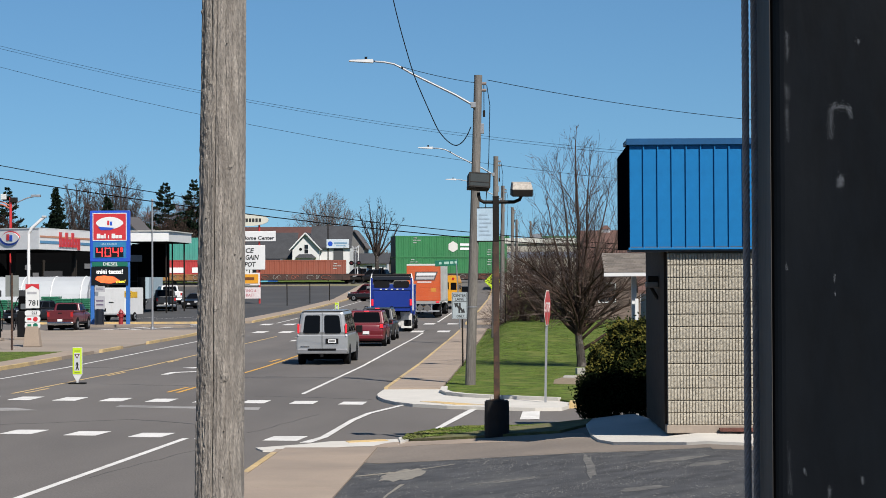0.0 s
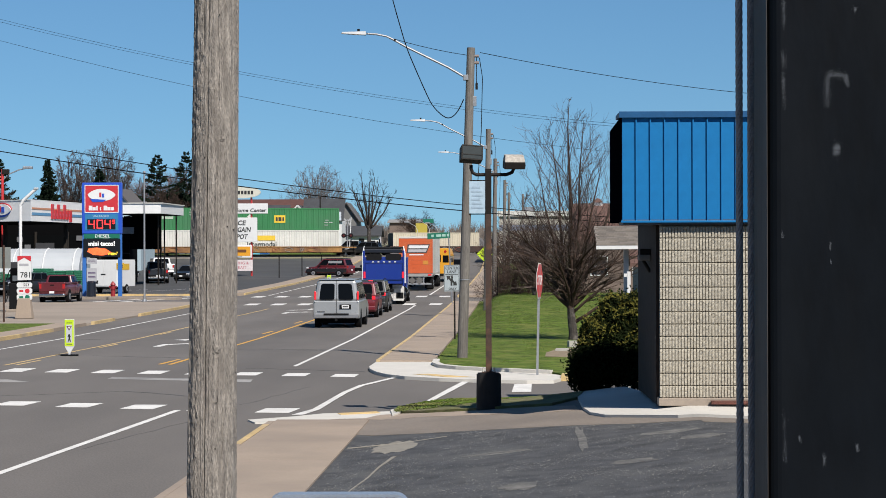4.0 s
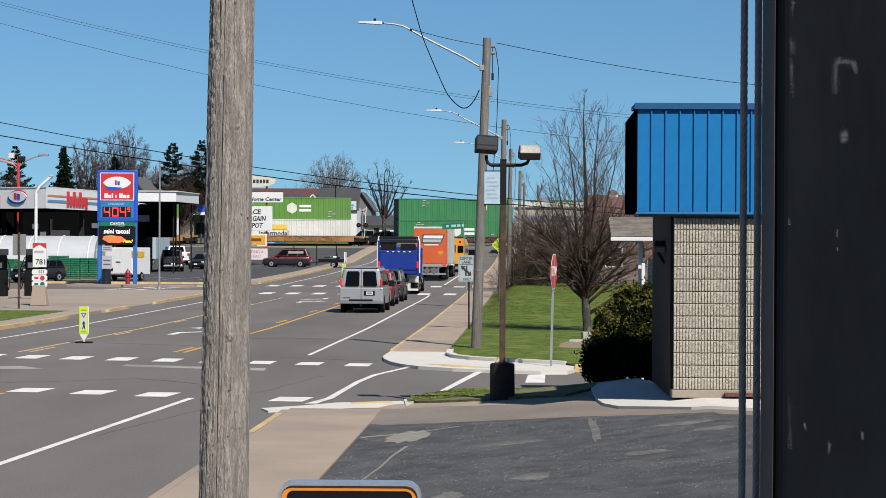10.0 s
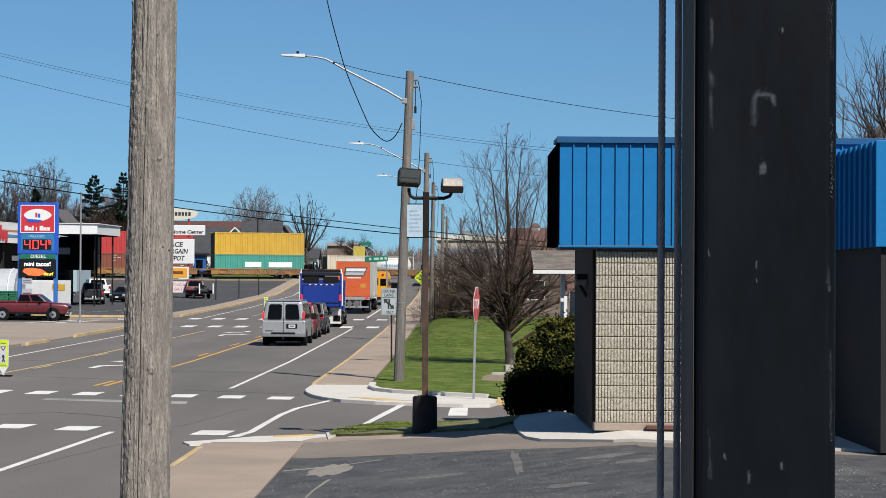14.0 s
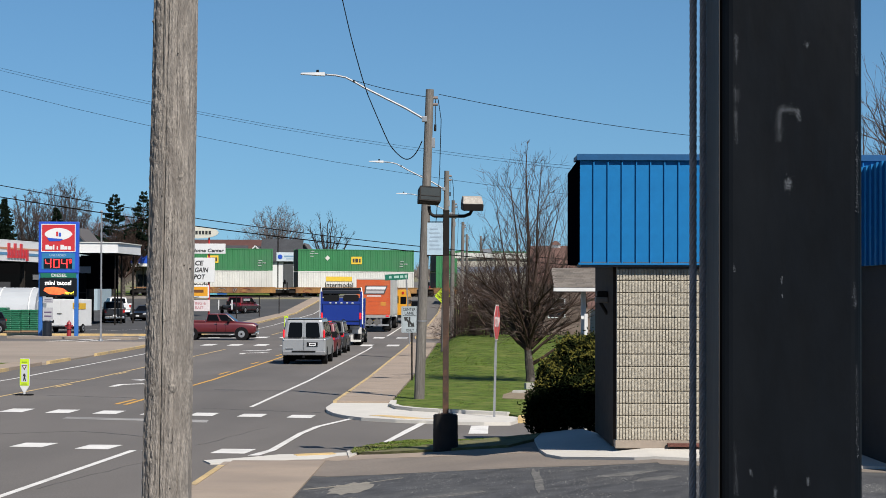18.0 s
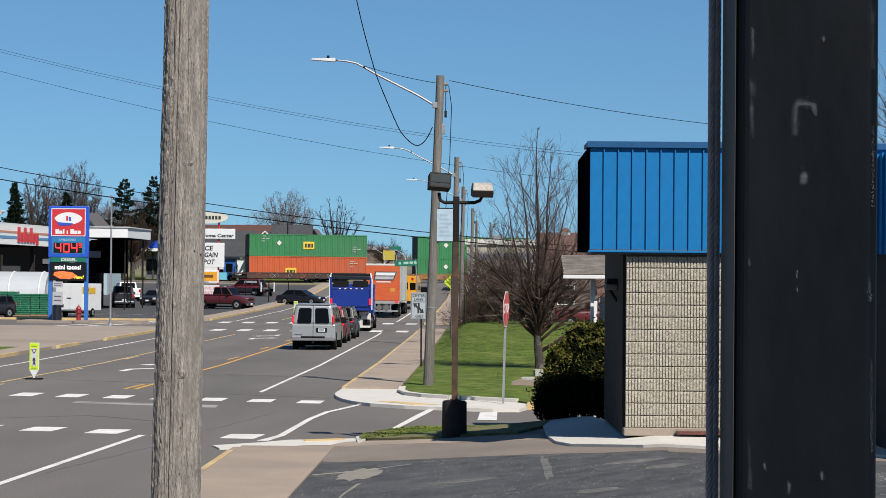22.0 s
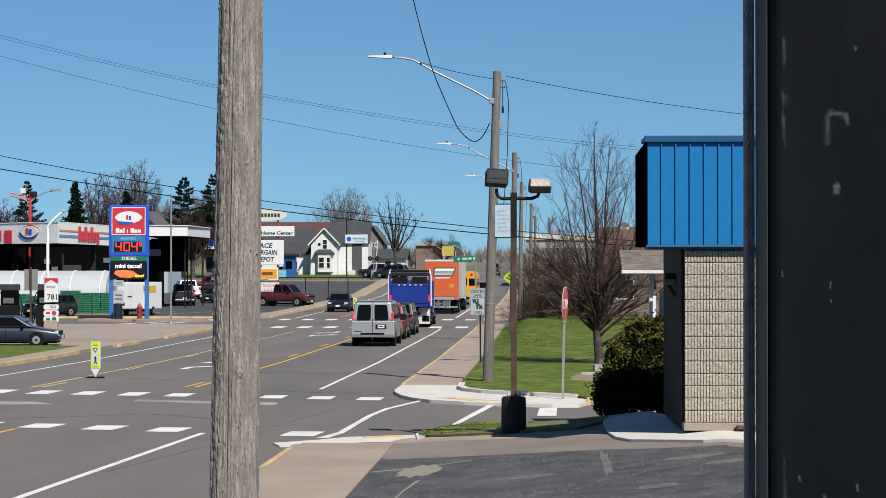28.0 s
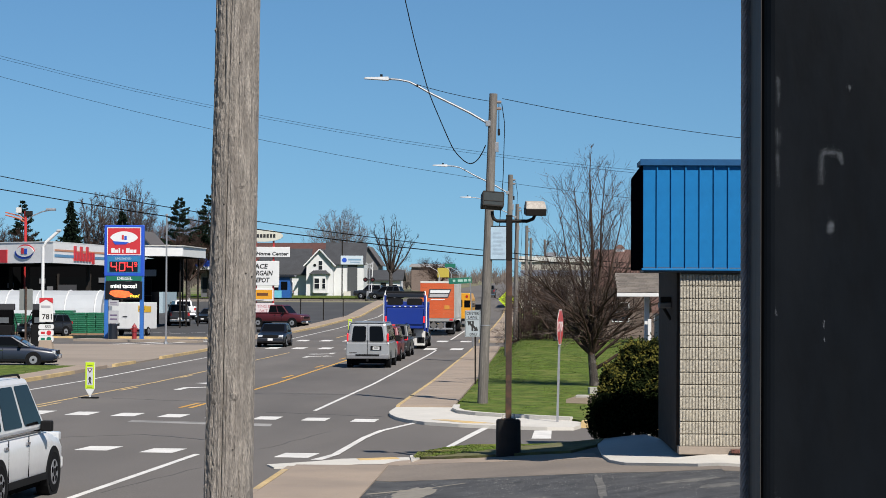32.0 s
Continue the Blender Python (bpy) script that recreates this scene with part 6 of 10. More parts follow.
def semi_trailer():
    y0 = 160.5
    top = thing("semi_trailer", pose(-7.85, y0, road_z(163) + 0.06), "box trailer with bright orange rear doors and grey sides", "truck trailer")
    W, z0, z1, L = 2.6, 1.12, 4.1, 14.5
    orange = mat("trailer_orange", (0.6, 0.1, 0.022), 0.5, var=0.1, scale=1.5, fine=10, dark=(0.55, 0.13, 0.04))
    side = mat("trailer_side", (0.55, 0.55, 0.54), 0.45, 0.2, var=0.12, scale=1.0, fine=10, dark=(0.42, 0.4, 0.37))
    box_ = part("box", B(-W / 2, W / 2, 0.05, L, z0, z1, 0.03), side, top, "pale grey ribbed box")
    for i in range(12):
        part("side_rib", B(W / 2, W / 2 + 0.02, 0.6 + 1.15 * i, 0.66 + 1.15 * i, z0 + 0.15, z1 - 0.15), side, box_)
    part("rear_header", B(-W / 2, W / 2, -0.01, 0.06, z1 - 0.14, z1, 0.01), OFFWHITE, top)
    for s in (-1, 1):
        part("door_track", B(min(s * 1.22, s * 1.3), max(s * 1.22, s * 1.3), -0.03, 0.05, z0 + 0.15, z1 - 0.14, 0.01), orange, top)
        part("tail_lamp", B(min(s * 0.95, s * 1.2), max(s * 0.95, s * 1.2), -0.03, 0.0, z0 - 0.02, z0 + 0.1, 0.01), TAIL, top, "lit red tail lamp")
        part("placard", prism(bmesh.new(), [(s * 0.28 - 0.3, 0.72), (s * 0.28, 0.42), (s * 0.28 + 0.3, 0.72), (s * 0.28, 1.02)], "y", 0.0, 0.03), mat("placard_grey", (0.12, 0.115, 0.11), 0.7), top, "diamond placard holder")
        part("guard_post", B(min(s * 0.55, s * 0.63), max(s * 0.55, s * 0.63), 0.04, 0.12, 0.45, z0), GALV, top)
        part("mud_flap", B(min(s * 0.65, s * 1.25), max(s * 0.65, s * 1.25), 0.9, 0.92, 0.12, 0.95), RUBBER, top)
        for y in (1.7, 2.95):
            wheel_at(top, s * 1.27, y, 0.5, 0.55, GALV)
    for i in range(8):
        part("rear_door", B(-1.22, 1.22, -0.02, 0.05, z0 + 0.15 + 0.335 * i, z0 + 0.481 + 0.335 * i, 0.006), orange, top, "orange roll-up door slat")
    part("bumper_beam", B(-1.28, 1.28, 0.0, 0.12, z0 - 0.1, z0 + 0.14, 0.01), mat("trailer_sill", (0.4, 0.39, 0.37), 0.5, 0.3), top)
    part("underride_guard", B(-1.2, 1.2, 0.02, 0.12, 0.4, 0.52, 0.01), GALV, top)
    part("side_wing", B(-1.34, -1.22, -0.03, 0.05, 1.75, 2.6, 0.05), BLACK, top, "dark rounded patch at the door edge")
    # plain shapes in place of the maker's mark
    lg = part("logo_panel", prism(bmesh.new(), [(-0.72, 2.82), (0.83, 2.82), (1.1, 3.5), (-0.62, 3.5)], "y", -0.03, -0.021), mat("logo_grey", (0.06, 0.055, 0.058), 0.5), top, "slanted grey logo panel")
    part("logo_bar", prism(bmesh.new(), [(-0.56, 3.2), (0.9, 3.2), (0.98, 3.42), (-0.52, 3.42)], "y", -0.036, -0.031), LETTER_WHITE, lg)
    part("logo_bar", prism(bmesh.new(), [(-0.6, 2.9), (0.78, 2.9), (0.86, 3.12), (-0.57, 3.12)], "y", -0.036, -0.031), mat("logo_pale", (0.45, 0.44, 0.45), 0.5), lg)
    part("text_bar", B(-0.5, 0.6, -0.03, -0.0215, 2.66, 2.74), LETTER_WHITE, top)
    part("yellow_mark", B(0.55, 0.95, -0.03, -0.021, 1.95, 2.25), mat("yellow_smear", (0.6, 0.25, 0.03), 0.6), top)
    part("tractor_cab", B(-1.2, 1.2, L + 0.8, L + 3.0, 0.7, 3.4, 0.1), CAR_WHITE, top)
    part("landing_leg", B(-0.9, -0.75, L - 3, L - 2.85, 0.1, z0), GALV, top)
    part("landing_leg", B(0.75, 0.9, L - 3, L - 2.85, 0.1, z0), GALV, top)
    for s in (-1, 1):
        for y in (L - 0.5, L + 2.3):
            wheel_at(top, s * 1.25, y, 0.5, 0.4, CHROME)


semi_trailer()


def school_bus():
    top = thing("school_bus", pose(-7.35, 190.0, road_z(193)), "yellow school bus waiting ahead of the truck", "bus")
    yel = mat("bus_yellow", (0.72, 0.33, 0.015), 0.4, var=0.06)
    part("body", prism(bmesh.new(), [(-1.2, 0.55), (1.2, 0.55), (1.2, 2.5), (1.0, 3.05), (-1.0, 3.05), (-1.2, 2.5)], "y", 0.0, 10.0, bevel=0.04), yel, top)
    part("rear_door", B(-0.42, 0.42, -0.02, 0.0, 0.9, 2.6, 0.01), yel, top)
    part("door_window", B(-0.35, 0.35, -0.03, -0.021, 1.8, 2.45), GLASS_DARK, top)
    for s in (-1, 1):
        part("rear_window", B(min(s * 0.52, s * 1.05), max(s * 0.52, s * 1.05), -0.012, 0.0, 1.75, 2.4), GLASS_DARK, top)
        part("warning_lamp", tube(bmesh.new(), (s * 0.75, 0, 2.75), (s * 0.75, -0.03, 2.75), 0.12, n=12), TAIL_OFF, top)
        part("tail_lamp", tube(bmesh.new(), (s * 0.85, 0, 1.45), (s * 0.85, -0.03, 1.45), 0.1, n=12), TAIL, top)
        part("rub_rail", B(min(s * 1.2, s * 1.23), max(s * 1.2, s * 1.23), 0.1, 9.9, 1.0, 1.08), BLACK, top)
        for y in (2.6, 8.6):
            wheel_at(top, s * 1.2, y, 0.48, 0.3, BLACK)
        for i in range(8):
            part("side_window", B(min(s * 1.19, s * 1.205), max(s * 1.19, s * 1.205), 0.6 + 1.1 * i, 1.5 + 1.1 * i, 1.75, 2.35), GLASS_DARK, top)
    part("bumper", B(-1.15, 1.15, -0.15, 0.05, 0.5, 0.75, 0.02), BLACK, top)


school_bus()
suv("suv", "dark SUV waiting near the crossing", CAR_CHARCOAL, pose(-6.25, 214, road_z(214)))
pickup("pickup", "dark pickup truck beyond the railway", CAR_CHARCOAL, pose(-7.7, 320, road_z(320)))

# vehicles that move, and those parked by the filling station
MAROON_PICKUP = pickup("pickup", "maroon pickup truck leaving the filling station", CAR_BRIGHT, pose(-29.5, 132, 0.05), L=5.3, W=1.85, H=1.75)
RED_PICKUP = pickup("pickup", "dark red crew-cab pickup waiting in the side lot", MAROON, pose(-23.2, 187.3, road_z(187), 0, 0, -90), L=5.3, H=1.98)
BLAZER = suv("suv", "red and black boxy SUV towing a small trailer", CAR_BRIGHT, pose(-17, 224, 1, 0, 0, 75), L=4.7, W=1.95, H=1.8)
for s_ in (-1, 1):
    part("lower_band", B(min(s_ * 0.96, s_ * 0.985), max(s_ * 0.96, s_ * 0.985), -2.25, 2.2, 0.45, 0.8), CAR_BLACK, BLAZER, "black lower side band")
    part("chrome_strip", B(min(s_ * 0.96, s_ * 0.99), max(s_ * 0.96, s_ * 0.99), -2.25, 2.2, 0.8, 0.83), CHROME, BLAZER)
    part("pale_window", B(min(s_ * 0.86, s_ * 0.905), max(s_ * 0.86, s_ * 0.905), -1.7, -0.2, 1.36, 1.6), mat("window_pale", (0.35, 0.37, 0.38), 0.3), BLAZER, "pale rear side glass")
part("roof_panel", B(-0.72, 0.72, -1.8, 0.3, 1.8, 1.83, 0.01), CAR_BLACK, BLAZER, "black roof")


def small_trailer():
    top = thing("utility_trailer", pose(-12, 224, 1), "small black utility trailer with two white posts and a mower", "trailer")
    part("deck", B(-0.8, 0.8, -1.3, 1.3, 0.5, 0.58, 0.01), BLACK, top)
    for s in (-1, 1):
        part("side_rail", B(min(s * 0.78, s * 0.83), max(s * 0.78, s * 0.83), -1.3, 1.3, 0.58, 0.85), BLACK, top)
        wheel_at(top, s * 0.95, -0.2, 0.3, 0.18)
    part("drawbar", B(-0.04, 0.04, 1.3, 2.3, 0.46, 0.54), BLACK, top)
    for s in (-1, 1):
        part("ramp_post", B(min(s * 0.72, s * 0.84), max(s * 0.72, s * 0.84), -1.34, -1.24, 0.5, 1.55, 0.01), LETTER_WHITE, top, "white upright marker post")
    mower = part("mower", B(-0.45, 0.45, -0.9, 0.5, 0.66, 0.95, 0.08), CAR_CHARCOAL, top, "dark ride-on mower on the deck")
    part("mower_seat", B(-0.22, 0.22, -0.45, -0.1, 0.95, 1.12, 0.05), LETTER_WHITE, mower, "pale seat")
    part("mower_back", B(-0.22, 0.22, -0.52, -0.45, 1.0, 1.4, 0.03), BLACK, mower)
    part("mower_hood", B(-0.3, 0.3, 0.1, 0.75, 0.9, 1.15, 0.08), CAR_CHARCOAL, mower)
    for s in (-1, 1):
        part("mower_wheel", tube(bmesh.new(), (s * 0.4, -0.6, 0.8), (s * 0.6, -0.6, 0.8), 0.22, n=14), RUBBER, mower)
    return top


UTIL_TRAILER = small_trailer()
BLACK_SEDAN = sedan("sedan", "dark blue-black sedan turning out of the side lot", CAR_NAVY, pose(-26, 206, 0.8))
WHITE_SUV = suv("suv", "white SUV driving up the street", CAR_WHITE, pose(-8.9, -30, 0), L=4.9, W=1.96, H=1.92)
for s_ in (-1, 1):
    for y_ in (-4.9 * 0.3, 4.9 * 0.31):
        for k_ in range(5):
            a_ = k_ * 1.2566
            x_ = s_ * 0.994
            part("rim_gap", tube(bmesh.new(), (x_, y_ + 0.135 * math.sin(a_), 0.36 + 0.135 * math.cos(a_)), (x_ + s_ * 0.008, y_ + 0.135 * math.sin(a_), 0.36 + 0.135 * math.cos(a_)), 0.05, n=10), PITCH, WHITE_SUV)
    part("window_trim", B(min(s_ * 0.945, s_ * 0.965), max(s_ * 0.945, s_ * 0.965), -2.1, 1.2, 1.07, 1.1), CHROME, WHITE_SUV, "bright window trim")
OLD_CAR = sedan("sedan", "old long blue-grey sedan on the forecourt", CAR_BLUEGREY, pose(-27, 99, 0.06), L=5.4, W=1.95, H=1.42)
SMALL_SUV = suv("suv", "small black SUV parked by the pumps", CAR_BLACK, pose(-35.9, 150.5, 0.28, 0, 0, 150), L=4.2, W=1.78, H=1.6)
pickup("pickup", "black pickup truck parked in the side lot", CAR_BLACK, pose(-32.9, 189.5, road_z(189) + 0.02, 0, 0, 12))
sedan("sedan", "black sedan parked in the side lot", CAR_BLACK, pose(-31.2, 198, road_z(196) + 0.02, 0, 0, 168))
pickup("pickup", "white pickup truck parked in the side lot", CAR_WHITE, pose(-36.8, 214, road_z(214) + 0.02, 0, 0, 20))
suv("suv", "dark SUV parked in the side lot", CAR_CHARCOAL, pose(-34.0, 224, road_z(224) + 0.02, 0, 0, 170))
sedan("sedan", "dark car parked by the white house", CAR_CHARCOAL, pose(-40.0, 318, road_z(318), 0, 0, 80))
pickup("pickup", "black pickup truck standing beyond the crossing", CAR_BLACK, pose(-22.9, 291, road_z(291) + 0.06, 0, 0, 84))
suv("suv", "black SUV standing beyond the crossing", CAR_BLACK, pose(-20.9, 286, road_z(286) + 0.06, 0, 0, 76))
pickup("pickup", "white pickup truck beside the box trailer", CAR_WHITE, pose(-34.4, 168, road_z(168) + 0.02, 0, 0, 70), L=5.6)


def box_trailer():
    top = thing("box_trailer", pose(-30.6, 153.5, road_z(154) + 0.02, 0, 0, -12), "white enclosed utility trailer with a yellow notice", "trailer")
    part("box", B(-1.1, 1.1, 0, 3.4, 0.5, 2.5, 0.04), WHITE, top)
    for s in (-1, 1):
        part("door", B(min(s * 0.01, s * 1.02), max(s * 0.01, s * 1.02), -0.02, 0.0, 0.58, 2.42, 0.006), WHITE, top)
        wheel_at(top, s * 1.15, 1.7, 0.34, 0.2)
    part("latch", B(-0.2, 0.15, -0.05, -0.02, 1.4, 1.46), BLACK, top)
    part("tail_plate", B(-0.85, -0.45, -0.04, -0.02, 0.75, 0.98), LETTER, top)
    part("notice", B(1.1, 1.12, 0.5, 2.2, 1.75, 2.2), mat("yellow_notice", (0.75, 0.45, 0.03), 0.5), top, "yellow notice board")
    part("notice_front", B(1.02, 1.62, -0.03, 0.0, 1.8, 2.25), MATS["yellow_notice"], top)
    part("text_bar", B(1.1, 1.54, -0.036, -0.031, 2.05, 2.1), LETTER, top)
    part("text_bar", B(1.1, 1.54, -0.036, -0.031, 1.93, 1.98), LETTER, top)
    part("bumper", B(-1.1, 1.1, -0.06, 0.02, 0.42, 0.5), BLACK, top)


box_trailer()

# ---- the train: well cars and containers, one after another ----
TRAIN_AT, TRAIN_TURN, TRAIN_Z, TRAIN_SPEED = Vector((-33.0, 276.0, 0)), 19.3, 2.98, 20.43
ALONG = Vector((math.cos(radians(TRAIN_TURN)), math.sin(radians(TRAIN_TURN)), 0))
PX = 13.2


def spot(a, b):
    """Metres along the track at the start, from the two ends of a load on the train's own scale."""
    return 17 + 1.045 * ((a + b) / 2 / PX - 17)



def rail_pose(s):
    """The pose on the track s metres along it; the x axis of what stands there points the way the train goes."""
    p = TRAIN_AT + ALONG * s
    return Matrix.Translation((p.x, p.y, TRAIN_Z)) @ pose(0, 0, 0, 0, 0, TRAIN_TURN)


CONT = {
    "green": (0.025, 0.19, 0.06), "lime": (0.1, 0.26, 0.03), "white": (0.68, 0.67, 0.62), "cream": (0.6, 0.53, 0.4), "brown": (0.2, 0.055, 0.03), "maroon": (0.17, 0.022, 0.03),
    "teal": (0.05, 0.3, 0.24), "red": (0.45, 0.03, 0.03), "orange": (0.5, 0.09, 0.02), "grey": (0.42, 0.44, 0.46), "blue": (0.03, 0.09, 0.36), "yellow": (0.6, 0.36, 0.03), "rust": (0.28, 0.07, 0.035),
}
CONT_MAT = {k: mat("container_" + k, c, 0.55, var=0.12, scale=0.5, fine=6, dark=tuple(v * 0.8 + 0.02 for v in c)) for k, c in CONT.items()}
CONT_MESH = {}


def container_mesh(length, height):
    """A ribbed box with corner posts; the origin is at the middle of its floor."""
    if (length, height) in CONT_MESH:
        return CONT_MESH[length, height]
    bm = bmesh.new()
    n = int(length / 0.33)
    hw = 1.24
    for s in (-1, 1):
        cols = []
        for i in range(n):
            x0 = -length / 2 + 0.15 + (length - 0.3) * i / n
            w = (length - 0.3) / n
            for f, d in ((0.0, 0.0), (0.38, 0.0), (0.5, -0.036), (0.88, -0.036)):
                cols.append((x0 + w * f, s * (hw + d)))
        cols.append((length / 2 - 0.15, s * hw))
        a = [bm.verts.new((x, y, 0.16)) for x, y in cols]
        b = [bm.verts.new((x, y, height - 0.12)) for x, y in cols]
        for i in range(len(cols) - 1):
            q = (a[i], a[i + 1], b[i + 1], b[i])
            bm.faces.new(q if s < 0 else q[::-1])
    for x in (-1, 1):
        for y in (-1, 1):
            box(bm, min(x * (length / 2 - 0.16), x * length / 2), max(x * (length / 2 - 0.16), x * length / 2), min(y * 1.1, y * 1.27), max(y * 1.1, y * 1.27), 0, height)
    for y in (-1, 1):
        box(bm, -length / 2 + 0.1, length / 2 - 0.1, min(y * 1.15, y * 1.26), max(y * 1.15, y * 1.26), 0, 0.17)
        box(bm, -length / 2 + 0.1, length / 2 - 0.1, min(y * 1.15, y * 1.26), max(y * 1.15, y * 1.26), height - 0.13, height)
    box(bm, -length / 2 + 0.1, length / 2 - 0.1, -1.2, 1.2, height - 0.06, height - 0.02)
    box(bm, -length / 2 + 0.03, -length / 2 + 0.1, -1.15, 1.15, 0.1, height - 0.1)
    box(bm, length / 2 - 0.1, length / 2 - 0.03, -1.15, 1.15, 0.1, height - 0.1)
    CONT_MESH[length, height] = mesh_of("shell", bm)
    return CONT_MESH[length, height]


RIDERS = []
YELLOW_PATCH = mat("patch_yellow", (0.75, 0.5, 0.03), 0.5)


def container(s, z, length, height, color, marks=()):
    nm = "shipping_container"
    top = thing(nm, rail_pose(s), f"{color} ribbed steel shipping container on a well car", "container", "containers on the train")
    me = container_mesh(length, height).copy()
    me.materials.append(CONT_MAT[color])
    sh = share("shell", me, top, pose(0, 0, z))
    # trailing end gets a plate much darker than the shell
    part("end_frame", B(-length / 2 + 0.0, -length / 2 + 0.03, -1.15, 1.15, z + 0.15, z + height - 0.15), mat("dark_end", (0.03, 0.035, 0.03), 0.6), top, "dark end")
    y = -1.262
    for kind, u, v in marks:
        x, zz = u * length / 2, z + height * v
        if kind == "square":
            q = part("logo_patch", B(x - 0.75, x + 0.75, y - 0.012, y, zz - 0.5, zz + 0.5), YELLOW_PATCH, top, "plain yellow logo patch")
            for dx, w in ((-0.55, 0.26), (-0.18, 0.4), (0.34, 0.22)):
                part("logo_bar", B(x + dx, x + dx + w, y - 0.018, y - 0.013, zz - 0.28, zz + 0.24), LETTER, q)
        elif kind == "pale_square":
            q = part("logo_patch", B(x - 0.75, x + 0.75, y - 0.012, y, zz - 0.62, zz + 0.62), mat("logo_pale_green", (0.42, 0.5, 0.4), 0.6), top, "plain pale logo patch")
            for dx, w in ((-0.55, 0.26), (-0.18, 0.4), (0.34, 0.22)):
                part("logo_bar", B(x + dx, x + dx + w, y - 0.018, y - 0.013, zz - 0.28, zz + 0.28), GREEN_SIGN, q)
        elif kind == "hex":
            q = part("logo_patch", prism(bmesh.new(), [(x + 0.75 * math.cos(k * 1.0472 + 0.5236), zz + 0.75 * math.sin(k * 1.0472 + 0.5236)) for k in range(6)], "y", y - 0.012, y), OFFWHITE, top, "plain pale six-sided logo")
            for dz in (0.28, -0.28):
                part("logo_bar", B(x + 1.0, x + 2.6, y - 0.012, y, zz + dz - 0.16, zz + dz + 0.16), LETTER_WHITE, top)
        elif kind == "intermodal":
            part("yellow_bar", B(x - 1.8, x + 1.8, y - 0.012, y, zz + 0.1, zz + 0.75), YELLOW_PATCH, top, "plain yellow name bar")
            text("lettering", "Intermodal", 0.95, face_at(x, y - 0.008, zz - 0.42), top, LETTER, squeeze=0.95)
        elif kind == "words":
            for dx, w, h in ((-2.6, 2.2, 0.7), (0.6, 3.2, 0.7)):
                part("name_bar", B(x + dx, x + dx + w, y - 0.012, y, zz - h / 2, zz + h / 2), LETTER_WHITE, top, "plain pale name bar")
        elif kind == "dark_words":
            part("name_bar", B(x - 1.6, x + 3.0, y - 0.012, y, zz - 0.4, zz + 0.4), LETTER, top, "plain dark name bar")
            part("logo_patch", prism(bmesh.new(), [(x - 3.0 + 0.7 * math.cos(k * 0.785) * (1 if k % 2 else 0.55), zz + 0.7 * math.sin(k * 0.785) * (1 if k % 2 else 0.55)) for k in range(8)], "y", y - 0.012, y), mat("logo_blue", (0.05, 0.3, 0.6), 0.5), top)
        elif kind == "blue_band":
            part("painted_over_band", B(x - 3.0, x + 3.0, y - 0.012, y, zz - 0.4, zz + 0.4), SIGN_BLUE, top, "deeper blue painted-over band")
            for s2 in (-1, 1):
                part("end_mark", B(s2 * length / 2 - 0.12, s2 * length / 2 + 0.12, y - 0.03, y, z, z + height), CONT_MAT["orange"], top, "orange end post")
        elif kind == "codes":
            for dx, dz in ((0.0, 0.0), (0.0, -0.35), (0.62, 0.0), (0.1, 0.3)):
                part("code_bar", B(x + dx, x + dx + 0.5, y - 0.012, y, zz + dz - 0.05, zz + dz + 0.05), mat("code_paint", (0.4, 0.42, 0.4), 0.6), top)
        elif kind == "diamond":
            part("placard", prism(bmesh.new(), [(x - 0.35, zz), (x, zz - 0.35), (x + 0.35, zz), (x, zz + 0.35)], "y", y - 0.012, y), OFFWHITE, top)
    RIDERS.append((top, s))


WELL = {}
CAR_TAN = mat("wellcar_yellow_brown", (0.3, 0.15, 0.04), 0.75, var=0.3, scale=1.2, fine=8, dark=(0.16, 0.07, 0.03))
CAR_RUST = mat("wellcar_rust", (0.075, 0.033, 0.024), 0.8, var=0.4, scale=1.2, fine=8, dark=(0.035, 0.02, 0.017))
BOGIE = mat("bogie_steel", (0.018, 0.016, 0.015), 0.8, 0.0, var=0.4, spec=0.15)


